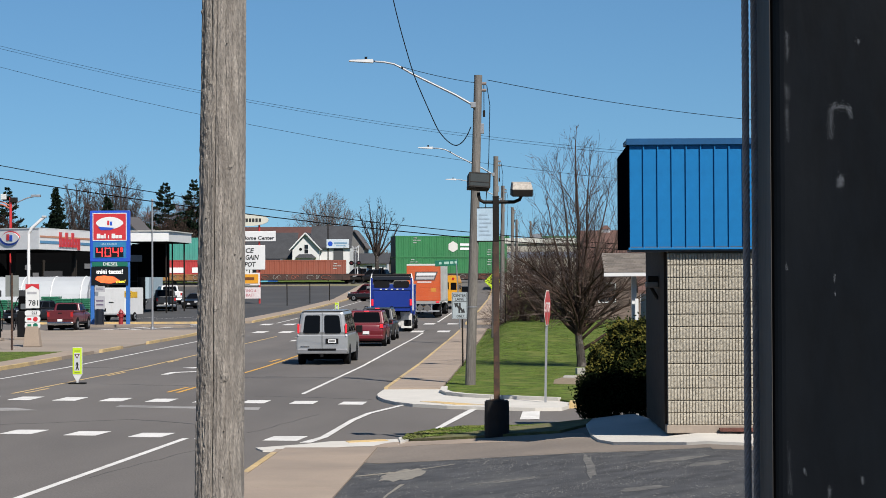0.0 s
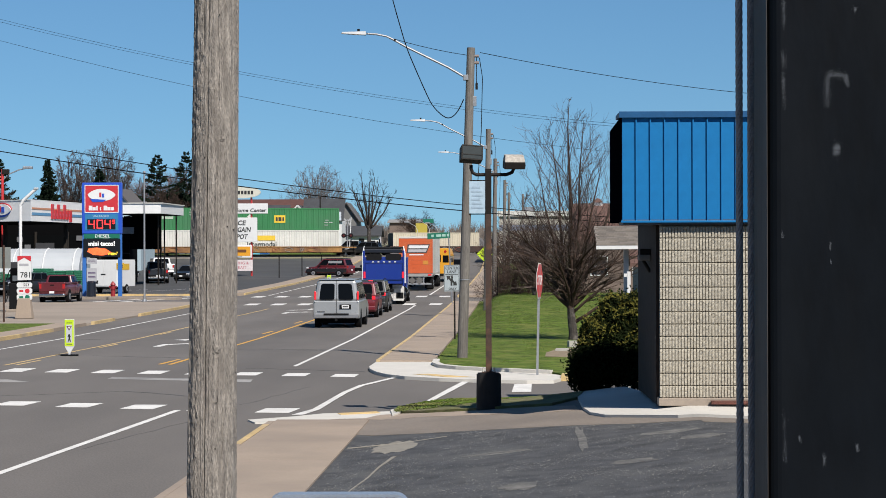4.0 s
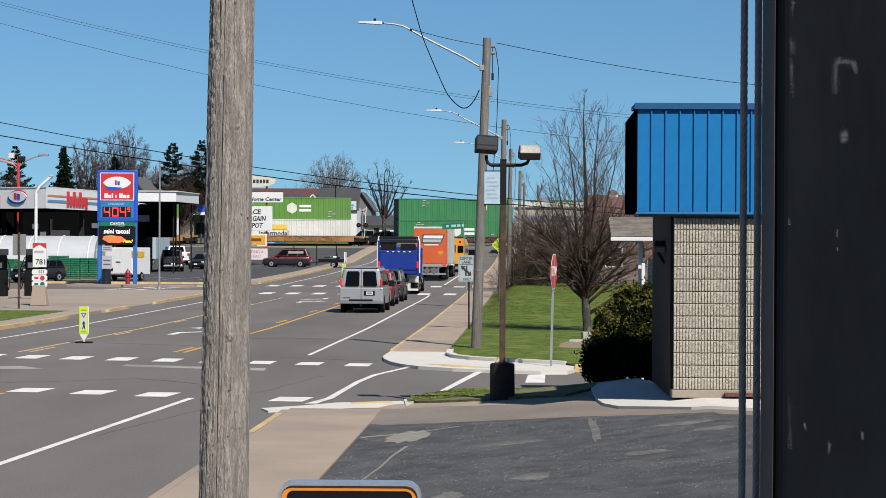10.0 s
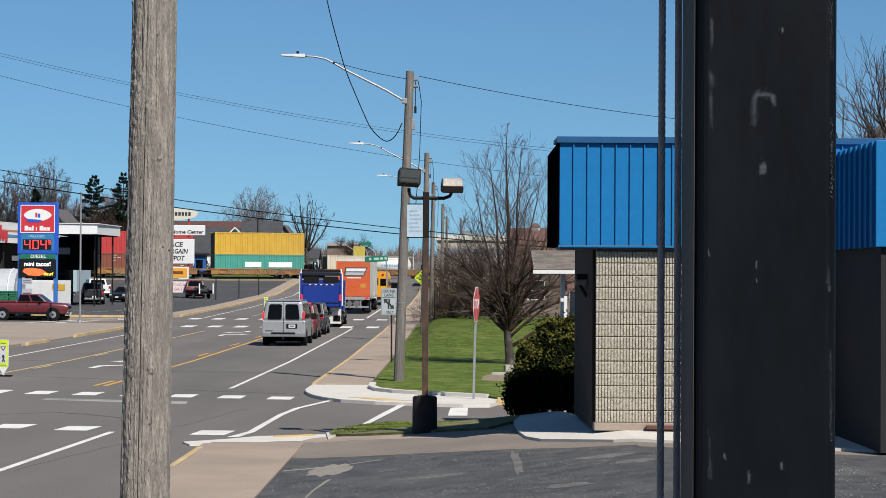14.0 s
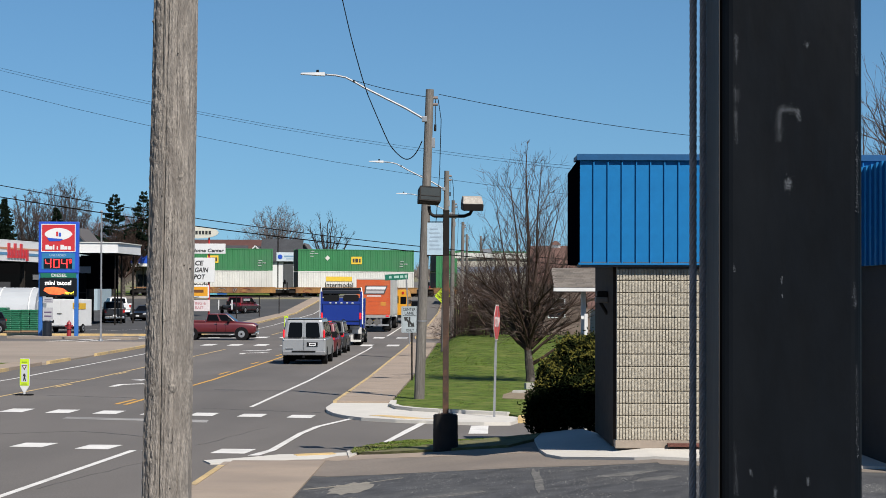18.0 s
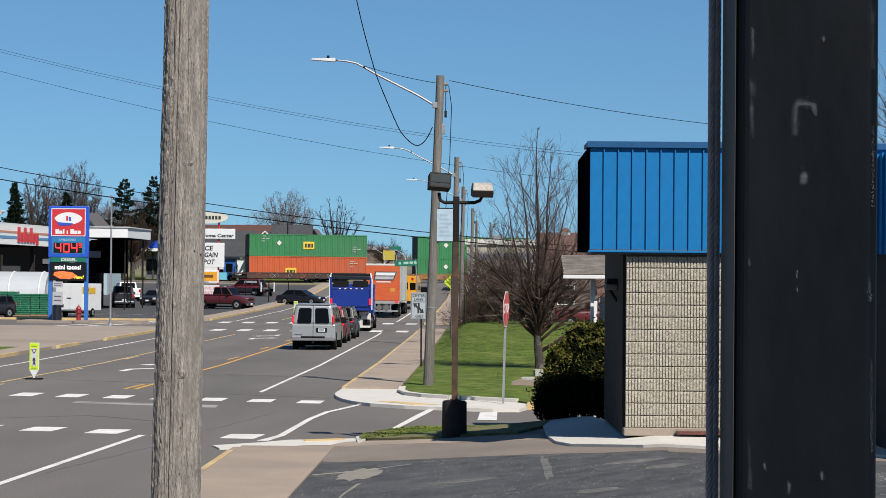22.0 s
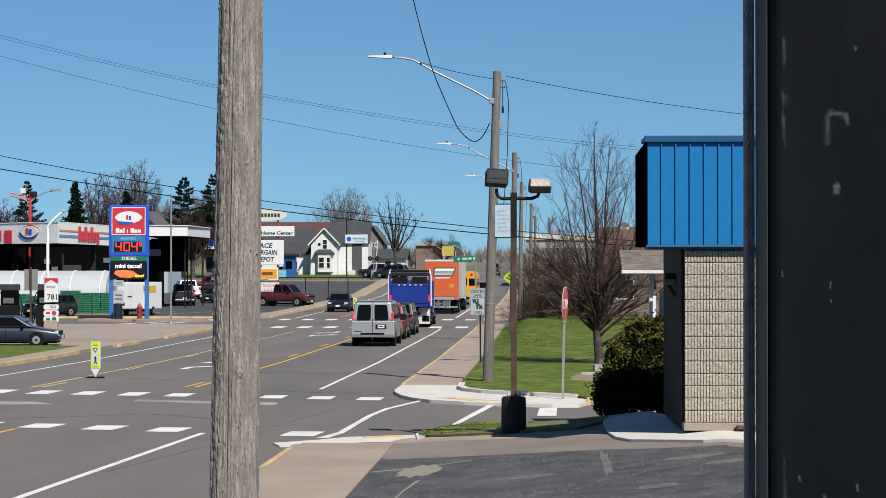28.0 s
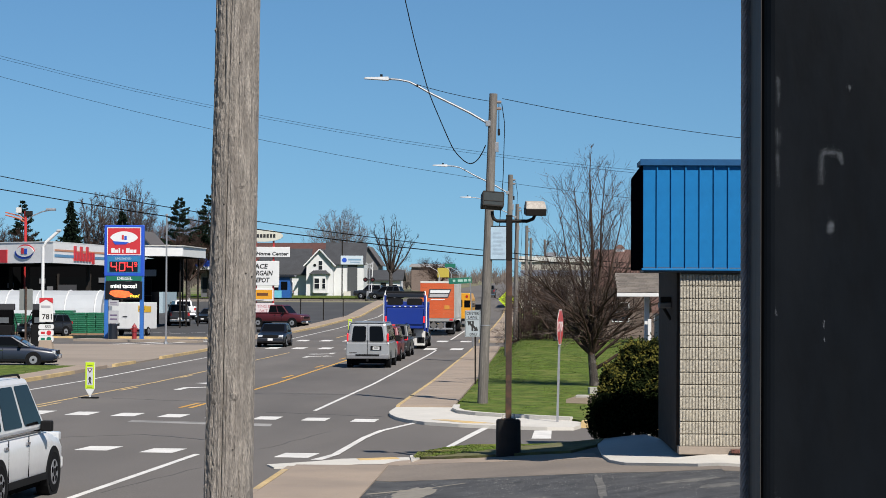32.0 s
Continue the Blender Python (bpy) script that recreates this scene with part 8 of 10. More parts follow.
def station():
    top = thing("filling_station", pose(-38.5, 164, 0.35), "filling station with a white striped canopy and dark shopfront", "building")
    # canopy with two faces meeting at the near corner
    c = [(-28, 20), (0, 0), (1.75, 14), (-20, 30)]
    z0, z1 = 5.5, 7.15
    bm = bmesh.new()
    prism(bm, c, "z", z0, z1)
    cn = part("canopy", bm, mat("canopy_white", (0.84, 0.83, 0.82), 0.55, var=0.05, scale=0.4, fine=5), top, "white canopy fascia with orange and blue stripes")
    part("canopy_trim", prism(bmesh.new(), [(x * 1.004, y - 0.06) for x, y in c], "z", z1, z1 + 0.07), WHITE, cn)

    def strip(name, p, q, a, b, lo, hi, m, off=0.03):
        p, q = Vector((*p, 0)), Vector((*q, 0))
        d = (q - p)
        n = Vector((d.y, -d.x, 0)).normalized() * off
        s0, s1 = p + d * a, p + d * b
        part(name, hexa(bmesh.new(), [s0 + n * 0.1 + Vector((0, 0, lo)), s0 + n + Vector((0, 0, lo)), s1 + n + Vector((0, 0, lo)), s1 + n * 0.1 + Vector((0, 0, lo)), s0 + n * 0.1 + Vector((0, 0, hi)), s0 + n + Vector((0, 0, hi)), s1 + n + Vector((0, 0, hi)), s1 + n * 0.1 + Vector((0, 0, hi))]), m, cn)

    corner, right_end, left_end = (0, 0), (1.75, 14), (-28, 20)
    o_str, b_str = mat("stripe_orange", (0.6, 0.28, 0.16), 0.5), mat("stripe_blue", (0.12, 0.3, 0.5), 0.5)
    strip("stripe", corner, right_end, 0.02, 0.99, 6.45, 6.6, o_str)
    strip("stripe", corner, right_end, 0.02, 0.99, 5.98, 6.2, b_str)
    # underside colour carries the shade below the canopy
    part("canopy_ceiling", prism(bmesh.new(), [(x * 0.985 - 0.2, y * 0.97 + 0.4) for x, y in c], "z", z0 - 0.03, z0), PITCH, cn, "canopy underside, its shade painted near-black")
    # lettering blocks stand for the station's name
    for i, (lo, hi) in enumerate(((5.75, 6.95), (5.75, 6.5), (5.75, 6.95), (5.75, 6.4), (5.75, 6.95), (5.75, 6.5), (5.55, 6.5))):
        strip("name_block", corner, right_end, 0.33 + 0.052 * i, 0.365 + 0.052 * i, lo, hi, SIGN_RED, 0.1)
    for i, (lo, hi) in enumerate(((5.55, 6.6), (5.75, 6.6), (5.75, 6.95), (5.75, 6.95), (5.75, 6.6), (5.75, 6.95))):
        strip("name_block", left_end, corner, 0.815 - 0.038 * i, 0.84 - 0.038 * i, lo, hi, SIGN_RED, 0.1)
    d_ = (Vector((0, 0, 0)) - Vector((-28, 20, 0))).normalized()

    def emblem(name, pts, m, off):
        bm = bmesh.new()
        n_ = Vector((d_.y, -d_.x, 0))
        lo, hi = [bm.verts.new(d_ * u + n_ * 0.01 + Vector((0, 0, z))) for u, z in pts], [bm.verts.new(d_ * u + n_ * off + Vector((0, 0, z))) for u, z in pts]
        bm.faces.new(hi)
        for k in range(len(pts)):
            bm.faces.new((lo[k], lo[(k + 1) % len(pts)], hi[(k + 1) % len(pts)], hi[k]))
        part(name, bm, m, cn)

    eye = [(1.3 * math.cos(a), 0.55 * math.sin(a) * abs(math.sin(a)) ** 0.3) for a in [k * math.pi / 12 for k in range(24)]]
    emblem("eye_rim", [(u * 0.84 - 3.3, z * 0.92 + 6.5) for u, z in eye], SIGN_RED, 0.06)
    emblem("eye_lower", [(u * 0.86 - 3.45, z * 0.9 + 6.33) for u, z in eye], SIGN_BLUE, 0.09)
    emblem("eye_shape", [(u * 0.82 - 3.3, z * 0.82 + 6.45) for u, z in eye], LETTER_WHITE, 0.14)
    emblem("eye_mark", [(-3.66, 6.25), (-3.37, 6.25), (-3.37, 6.74), (-3.66, 6.74)], SIGN_RED, 0.18)
    emblem("eye_mark", [(-3.29, 6.22), (-2.97, 6.22), (-2.97, 6.66), (-3.29, 6.66)], SIGN_BLUE, 0.18)
    # shop behind; shade under the canopy is put into near-black wall and glass
    part("shop_wall", B(-30, 3.0, 23, 30, 0, 6.2), PITCH, top, "shopfront wall painted near-black for the canopy's shade")
    # added panel, near-black like the gloom under the side canopy
    part("upper_wall", B(3.0, 6.3, 23.4, 24, 3.3, 6.3), PITCH, top, "added near-black panel for the dark under the side canopy")
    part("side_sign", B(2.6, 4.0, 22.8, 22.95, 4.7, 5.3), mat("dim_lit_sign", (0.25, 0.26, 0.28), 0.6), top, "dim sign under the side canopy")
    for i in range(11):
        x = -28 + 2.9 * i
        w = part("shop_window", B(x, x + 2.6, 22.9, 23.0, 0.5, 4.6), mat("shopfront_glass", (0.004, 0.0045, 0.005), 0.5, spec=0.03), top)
        part("mullion", B(x - 0.2, x, 22.82, 22.98, 0, 4.9), mat("brown_frame", (0.03, 0.025, 0.021), 0.7, spec=0.15), w)
        part("transom", B(x, x + 2.6, 22.84, 22.96, 2.9, 3.0), mat("brown_frame", (0.09, 0.07, 0.055), 0.6), w)
    for x, y in ((-4, 8), (-12, 13), (0.4, 11), (-9, 22)):
        part("column", B(x - 0.15, x + 0.15, y - 0.15, y + 0.15, 0, z0), mat("brown_frame", (0.09, 0.07, 0.055), 0.6), top)
    for k, (x, z) in enumerate(((-6.6, 4.0), (-5.9, 3.3), (-1.2, 4.1), (-0.5, 3.4), (1.2, 4.2), (-9.5, 3.6), (-12.4, 3.9))):
        part("window_poster", B(x, x + 0.55, 22.79, 22.82, z, z + 0.45), mat("poster_mid", (0.16, 0.16, 0.17), 0.6), top)
    for k in range(5):
        part("shop_light", B(-1.9 + 0.45 * k, -1.7 + 0.45 * k, 22.78, 22.8, 3.15, 3.35), mat("dim_lit_sign", (0.25, 0.26, 0.28), 0.6), top)
    part("window_poster", B(-4.9, -3.2, 22.78, 22.81, 2.1, 3.9), mat("poster_dark", (0.05, 0.05, 0.055), 0.5), top)
    part("poster_bar", B(-4.6, -3.5, 22.72, 22.77, 2.8, 3.3), LETTER_WHITE, top)
    # lower canopy to the right of the price sign
    cr = part("side_canopy", prism(bmesh.new(), [(4.2, 14), (7.9, 14.3), (8.3, 24), (3.5, 24)], "z", 6.35, 7.2), WHITE, top, "white side canopy")
    part("side_canopy_trim", prism(bmesh.new(), [(4.1, 13.9), (8.05, 14.2), (8.4, 24.1), (3.4, 24.1)], "z", 7.2, 7.28), OFFWHITE, cr)
    # near-black again: shade painted on the side canopy's underside
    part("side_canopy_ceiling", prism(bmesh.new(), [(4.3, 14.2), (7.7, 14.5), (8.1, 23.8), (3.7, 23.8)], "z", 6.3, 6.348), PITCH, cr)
    for x, y in ((7.3, 16.5), (6.4, 23), (6.9, 22), (7.8, 23)):
        part("column", B(x - 0.06, x + 0.06, y - 0.06, y + 0.06, 0, 6.3), BRONZE, top)
    part("stair_rail", path_tube(bmesh.new(), [(6.5, 36, 1.0), (9.0, 36, 2.4), (12, 36, 2.6)], 0.05), GALV, top)


station()


def petrol_pump(x, y):
    top = thing("fuel_pump", pose(x, y, gz(x, y) + 0.05), "dark fuel pump with hanging hoses", "fuel pump", "pumps under the canopy")
    part("cabinet", B(-0.5, 0.5, -0.3, 0.3, 0.15, 1.6, 0.04), BLACK, top)
    part("plinth", B(-0.65, 0.65, -0.4, 0.4, 0, 0.15, 0.02), CONCRETE_OLD, top)
    part("head", B(-0.45, 0.45, -0.28, 0.28, 1.6, 2.4, 0.05), PITCH, top)
    part("display", B(-0.3, 0.3, -0.31, -0.28, 1.7, 2.0), mat("pump_screen", (0.12, 0.13, 0.14), 0.3), top)
    part("topper", B(-0.55, 0.55, -0.15, 0.15, 2.4, 2.75, 0.03), mat("pump_grey", (0.03, 0.03, 0.033), 0.6), top)
    for s in (-1, 1):
        part("hose", path_tube(bmesh.new(), [(s * 0.5, -0.1, 2.3), (s * 0.75, -0.2, 1.6), (s * 0.68, -0.3, 0.5), (s * 0.55, -0.3, 0.9)], 0.03), RUBBER, top)
        part("nozzle", B(s * 0.55 - 0.05, s * 0.55 + 0.05, -0.4, -0.28, 0.9, 1.25, 0.015), BLACK, top)
    return top


for px, py in ((-29.3, 113.5), (-27.6, 114.8), (-31.0, 112.5), (-33, 115)):
    petrol_pump(px, py)


def storage_tent():
    top = thing("storage_tent", pose(-41.0, 158.5, road_z(158) + 0.05, 0, 0, 2), "long white hoop tent beside stacked goods", "tent")
    prof = [(-0.1, 0)] + [(3.0 - 3.1 * math.cos(a), 3.3 * math.sin(a) ** 0.75) for a in [k * math.pi / 12 for k in range(1, 12)]] + [(6.1, 0)]
    part("cover", prism(bmesh.new(), [(y, z) for y, z in prof], "x", -12, 7.4), mat("white_tarp", (0.47, 0.49, 0.51), 0.6, var=0.06, scale=0.8), top)
    for i in range(9):
        x = -11.5 + 2.3 * i
        part("hoop", path_tube(bmesh.new(), [(x, y - 0.02, z + 0.02) for y, z in prof], 0.05, 5), WHITE, top)
    # end flap in a greyer tarp: its shade is put into the colour
    part("end_flap", prism(bmesh.new(), [(1.2, 0), (1.2, 2.2), (3.0, 2.7), (4.8, 2.2), (4.8, 0)], "x", 7.4, 7.46), mat("tarp_shade", (0.4, 0.43, 0.45), 0.7), top)


storage_tent()


def pallet(x, y, h, w=1.3):
    top = thing("pallet_of_bags", pose(x, y, gz(x, y) + 0.05), "pallet of green plastic-wrapped bags", "pallet", "pallets before the tent")
    rnd = random.Random(int(x * 10) + int(y))
    part("pallet", B(-w / 2, w / 2, -0.6, 0.6, 0, 0.13), mat("pallet_wood", (0.3, 0.2, 0.12), 0.9), top)
    n = int((h - 0.13) / 0.14)
    green = mat("green_bag", (0.015, 0.15, 0.075), 0.45, var=0.3, scale=3, fine=20)
    for i in range(n):
        z = 0.13 + 0.14 * i
        for s in (-1, 1):
            part("bag", B(min(0.01 * s, s * w / 2) + rnd.uniform(-0.03, 0.03), max(0.01 * s, s * w / 2) + rnd.uniform(-0.03, 0.03), -0.58, 0.58, z, z + 0.135, 0.04), green, top)


for i, (px, py, h) in enumerate(((-34.3, 154.5, 1.8), (-35.7, 156.2, 1.9), (-37.0, 157, 1.6), (-38.4, 157.4, 1.5), (-33.1, 155.2, 1.7), (-40, 158, 1.6), (-44, 159, 1.5))):
    pallet(px, py, h)


def shop_sign_tower():
    """Stacked sign boards on two posts, by the side lot."""
    x, y = -28.4, 215.0
    g = gz(x, y)
    top = thing("sign_tower", pose(x, y, g), "stack of white shop sign boards on red posts", "sign")
    for s in (-1, 1):
        part("post", tube(bmesh.new(), (s * 0.9, 0.15, 0), (s * 0.9, 0.15, 8.2), 0.1, n=10), RED, top)
    oval = [(2.1 * math.cos(k * math.pi / 12) - 0.2, 8.65 + 0.62 * math.sin(k * math.pi / 12)) for k in range(24)]
    ov = part("oval_board", prism(bmesh.new(), oval, "y", -0.15, 0.1), mat("board_cream", (0.68, 0.66, 0.56), 0.5), top, "cream oval board")
    for i in range(8):
        part("name_bar", B(-1.5 + 0.34 * i, -1.26 + 0.34 * i, -0.165, -0.15, 8.45, 8.82), LETTER, ov)
    hc = part("board", B(-3.2, 2.62, -0.15, 0.1, 6.45, 7.5, 0.04), WHITE, top)
    text("lettering", "Home Center", 0.5, face_at(0.78, -0.158, 6.78), hc, LETTER, squeeze=1.16, italic=0.15, bold=0.03)
    ac = part("board", B(-3.0, 1.52, -0.15, 0.1, 3.52, 6.05, 0.04), WHITE, top)
    text("lettering", "ACE", 0.68, face_at(-0.36, -0.158, 5.47), ac, LETTER, italic=0.18, squeeze=1.04, bold=0.03)
    text("lettering", "BARGAIN", 0.68, face_at(-0.38, -0.158, 4.77), ac, LETTER, italic=0.18, squeeze=0.84, bold=0.03)
    text("lettering", "DEPOT", 0.68, face_at(-0.42, -0.158, 4.05), ac, LETTER, italic=0.18, squeeze=0.84, bold=0.03)
    ob = part("board", B(-1.8, 0.95, -0.15, 0.1, 1.9, 3.2, 0.04), WHITE, top)
    oy = part("orange_face", B(-1.7, 0.82, -0.165, -0.15, 2.1, 3.05), mat("board_orange", (0.8, 0.36, 0.02), 0.5), ob, "orange face with a plain dark mark")
    part("name_bar", B(-0.75, 0.4, -0.175, -0.166, 2.45, 2.75), mat("brown_ink", (0.15, 0.05, 0.01), 0.6), oy)
    bn = part("banner", B(-1.5, 1.05, -0.12, -0.08, 0.55, 1.7), mat("banner_pink", (0.74, 0.66, 0.66), 0.7), top, "pale banner with red writing")
    for body, z in (("TING &", 1.34), ("BAIT", 0.88)):
        text("lettering", body, 0.42, face_at(-0.05, -0.122, z), bn, mat("banner_red", (0.45, 0.1, 0.13), 0.7), squeeze=1.0, bold=0.0)


shop_sign_tower()
for px in (-25.6, -24.2, -22.9):
    b = thing("bollard_post", pose(px + 2.0, 206 + 6 * (px + 25.6), gz(px, 206) + 0.05), "thin dark post at the lot edge", "post", "posts at the lot edge")
    part("shaft", tube(bmesh.new(), (0, 0, -0.2), (0, 0, 2.2), 0.05, n=8), BRONZE, b)

# ---- railway ----


def railway():
    tr = thing("railway_track", rail_pose(0), "railway track on a ballast bed", "railway", kind="structure")
    bm = bmesh.new()
    prism(bm, [(-2.8, -1.2), (2.8, -1.2), (1.9, -0.18), (-1.9, -0.18)], "x", -520, 760)
    part("ballast", bm, mat("ballast", (0.17, 0.15, 0.135), 0.95, var=0.3, scale=2, fine=10, bump=0.02), tr)
    for s in (-1, 1):
        part("rail", B(-520, 760, s * 0.75 - 0.035, s * 0.75 + 0.035, -0.16, 0.0), mat("rail_steel", (0.17, 0.145, 0.125), 0.7), tr)
    me = mesh_of("sleeper", B(-0.11, 0.11, -1.3, 1.3, -0.2, -0.14))
    me.materials.append(mat("sleeper_wood", (0.08, 0.06, 0.05), 0.9))
    for i in range(150):
        share("sleeper", me, tr, pose(-45 + 0.6 * i, 0, 0))
    part("crossing_panel", B(10, 27, -2.6, 2.6, -0.2, -0.02), LOT_FAR, tr, "dark crossing panel")


railway()


def crossing_signal(x, y):
    g = gz(x, y)
    top = thing("crossing_signal", pose(x, y, g), "railway crossing signal with crossed white boards", "signal")
    part("mast", tube(bmesh.new(), (0, 0, 0), (0, 0, 5.0), 0.08, n=10), GALV, top)
    for a in (45, -45):
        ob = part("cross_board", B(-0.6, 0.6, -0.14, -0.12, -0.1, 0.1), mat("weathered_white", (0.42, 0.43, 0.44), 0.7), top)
        ob.matrix_basis = pose(0, 0, 4.6, 0, a, 0)
    part("lamp_bar", B(-0.75, 0.75, -0.12, -0.06, 2.68, 2.76), BLACK, top)
    for s in (-1, 1):
        hd = part("backing_disc", tube(bmesh.new(), (s * 0.5, -0.14, 2.72), (s * 0.5, -0.11, 2.72), 0.32, n=18), BLACK, top)
        part("lamp", tube(bmesh.new(), (s * 0.5, -0.2, 2.72), (s * 0.5, -0.145, 2.72), 0.15, n=14), mat("lamp_unlit_red", (0.1, 0.01, 0.012), 0.4), hd)
    part("gate_arm", path_tube(bmesh.new(), [(0.3, 0, 1.0), (0.5, 0.2, 5.2)], 0.06), WHITE, top)
    part("signal_box", B(-0.35, 0.35, -0.2, 0.3, 0.0, 1.1, 0.03), GALV, top)


crossing_signal(-23.4, 286.5)

# ---- houses, far trees, hills ----


def window_in(parent, x, y, z, w, h, name="window"):
    wn = part(name, B(x - w / 2 - 0.08, x + w / 2 + 0.08, y - 0.05, y, z - 0.08, z + h + 0.08), WHITE, parent)
    part("pane", B(x - w / 2, x + w / 2, y - 0.06, y - 0.052, z, z + h), GLASS_SKY, wn)
    part("glazing_bar", B(x - w / 2, x + w / 2, y - 0.07, y - 0.061, z + h / 2 - 0.03, z + h / 2 + 0.03), WHITE, wn)
    return wn


def gable(bm, x0, x1, y0, y1, z0, z1, over=0.3, axis="y"):
    """A gabled roof; the ridge runs along the axis."""
    if axis == "y":
        m = (x0 + x1) / 2
        k = (z1 - z0) / ((x1 - x0) / 2)
        prism(bm, [(x0 - over, z0 - over * k), (m, z1), (x1 + over, z0 - over * k), (x1 + over, z0 - over * k + 0.2), (m, z1 + 0.22), (x0 - over, z0 - over * k + 0.2)], "y", y0 - over, y1 + over)
    else:
        m = (y0 + y1) / 2
        k = (z1 - z0) / ((y1 - y0) / 2)
        prism(bm, [(y0 - over, z0 - over * k), (m, z1), (y1 + over, z0 - over * k), (y1 + over, z0 - over * k + 0.2), (m, z1 + 0.22), (y0 - over, z0 - over * k + 0.2)], "x", x0 - over, x1 + over)
    return bm


def white_house():
    x, y = -37.0, 330.0
    g = gz(x, y) + 0.06
    top = thing("white_house", pose(x, y, g), "white two-storey house with dark roofs and a gabled front", "house")
    siding = mat("white_siding", (0.74, 0.74, 0.73), 0.6, var=0.05, scale=1)
    bm = bmesh.new()
    prism(bm, [(0, 0), (4.3, 0), (4.3, 5.1), (2.25, 7.2), (0.1, 5.1)], "y", 0, 9)
    fw = part("front_wing", bm, siding, top)
    part("wing_roof", gable(bmesh.new(), 0.1, 4.3, 0, 9, 5.1, 7.25, 0.45), ROOF_DARK, top)
    for s, a in ((0, 1), (1, -1)):
        p0, p1 = Vector((-0.35 if s == 0 else 4.75, -0.5, 4.65)), Vector((2.2, -0.5, 7.35))
        part("barge_board", path_tube(bmesh.new(), [p0, p1], 0.13, 4), WHITE, top)
    part("main_wall", B(4.3, 9.0, 2.0, 9.5, 0, 5.0), siding, top)
    part("main_roof", hexa(bmesh.new(), [(2.6, 1.6, 4.9), (9.3, 1.6, 4.9), (9.3, 6, 8.3), (2.6, 6, 8.3), (2.6, 1.6, 5.1), (9.3, 1.6, 5.1), (9.3, 6, 8.6), (2.6, 6, 8.6)]), ROOF_DARK, top, "dark shingle roof")
    part("left_wing_roof", hexa(bmesh.new(), [(-9, 2.4, 3.2), (0.3, 2.4, 3.2), (0.3, 7, 7.4), (-7.5, 7, 7.4), (-9, 2.4, 3.4), (0.3, 2.4, 3.4), (0.3, 7, 7.6), (-7.5, 7, 7.6)]), ROOF_DARK, top, "dark shingle roof of the side wing")
    part("left_wing_wall", B(-8.5, 0, 2.8, 9, 0, 3.3), siding, top)
    bay = part("bay", prism(bmesh.new(), [(0.9, 0), (1.3, -1.0), (3.2, -1.0), (3.6, 0)], "z", 0.4, 3.4), siding, top)
    part("bay_roof", hexa(bmesh.new(), [(0.6, -1.3, 3.4), (3.9, -1.3, 3.4), (3.9, 0, 3.4), (0.6, 0, 3.4), (1.2, -0.4, 4.0), (3.2, -0.4, 4.0), (3.2, 0, 4.0), (1.2, 0, 4.0)]), ROOF_DARK, bay)
    window_in(top, 1.85, -1.0, 1.1, 0.75, 1.6)
    window_in(top, 2.95, -1.0, 1.1, 0.45, 1.6)
    window_in(top, 2.3, -0.01, 4.1, 0.6, 1.4)
    window_in(top, -3.2, 2.8, 0.9, 1.5, 1.2)
    part("round_vent", tube(bmesh.new(), (1.4, -0.05, 4.8), (1.4, 0, 4.8), 0.24, n=14), BLACK, top)
    part("end_panel", B(6.45, 8.0, 1.9, 2.0, 0, 5.0), mat("grey_end", (0.07, 0.075, 0.08), 0.7), top, "dark grey end panel")
    part("steps", B(5.9, 7.0, 1.0, 2.0, 0, 0.7), CONCRETE_NEW, top)


white_house()


def clinic_sign():
    x, y = -27.5, 305.0
    top = thing("clinic_sign", pose(x, y, gz(x, y)), "white and blue sign board on a dark pole", "sign")
    part("pole", tube(bmesh.new(), (-1.4, 0.2, 0), (-1.4, 0.2, 8.4), 0.09, n=8), BRONZE, top)
    bd = part("board", B(-1.6, 1.7, -0.1, 0.1, 4.9, 6.2, 0.03), mat("board_paleblue", (0.62, 0.7, 0.76), 0.5), top)
    part("emblem", tube(bmesh.new(), (-1.05, -0.1, 5.55), (-1.05, -0.115, 5.55), 0.35, n=16), SIGN_BLUE, bd)
    part("name_bar", B(-0.5, 1.4, -0.115, -0.1, 5.5, 5.75), mat("bar_blue", (0.2, 0.35, 0.5), 0.5), bd)
    part("name_bar", B(-0.2, 1.2, -0.115, -0.1, 5.2, 5.32), MATS["bar_blue"], bd)


clinic_sign()


def block_house(x, y, w, d, h, ridge, wall, roof, label, name="house", axis="x", windows=2, chimney=False):
    g = gz(x, y)
    top = thing(name, pose(x, y, g), label, "house")
    wl = part("wall", prism(bmesh.new(), [(0, -0.5), (w, -0.5), (w, h), (w / 2, ridge - 0.05), (0, h)], "y", 0, d) if axis == "y" else prism(bmesh.new(), [(0, -0.5), (d, -0.5), (d, h), (d / 2, ridge - 0.05), (0, h)], "x", 0, w), wall, top)
    part("roof", gable(bmesh.new(), 0, w, 0, d, h, ridge, 0.5, axis), roof, top)
    for i in range(windows):
        window_in(top, w * (i + 0.5) / windows, -0.005, h * 0.35, min(1.1, w / windows * 0.4), h * 0.32)
    if chimney:
        part("chimney", B(w * 0.6, w * 0.6 + 0.7, d * 0.4, d * 0.4 + 0.7, h, ridge + 1.1), BRICK, top)
    part("door", B(w * 0.5 - 0.45, w * 0.5 + 0.45, -0.06, 0.0, 0, 2.1), BRONZE, top)
    return top


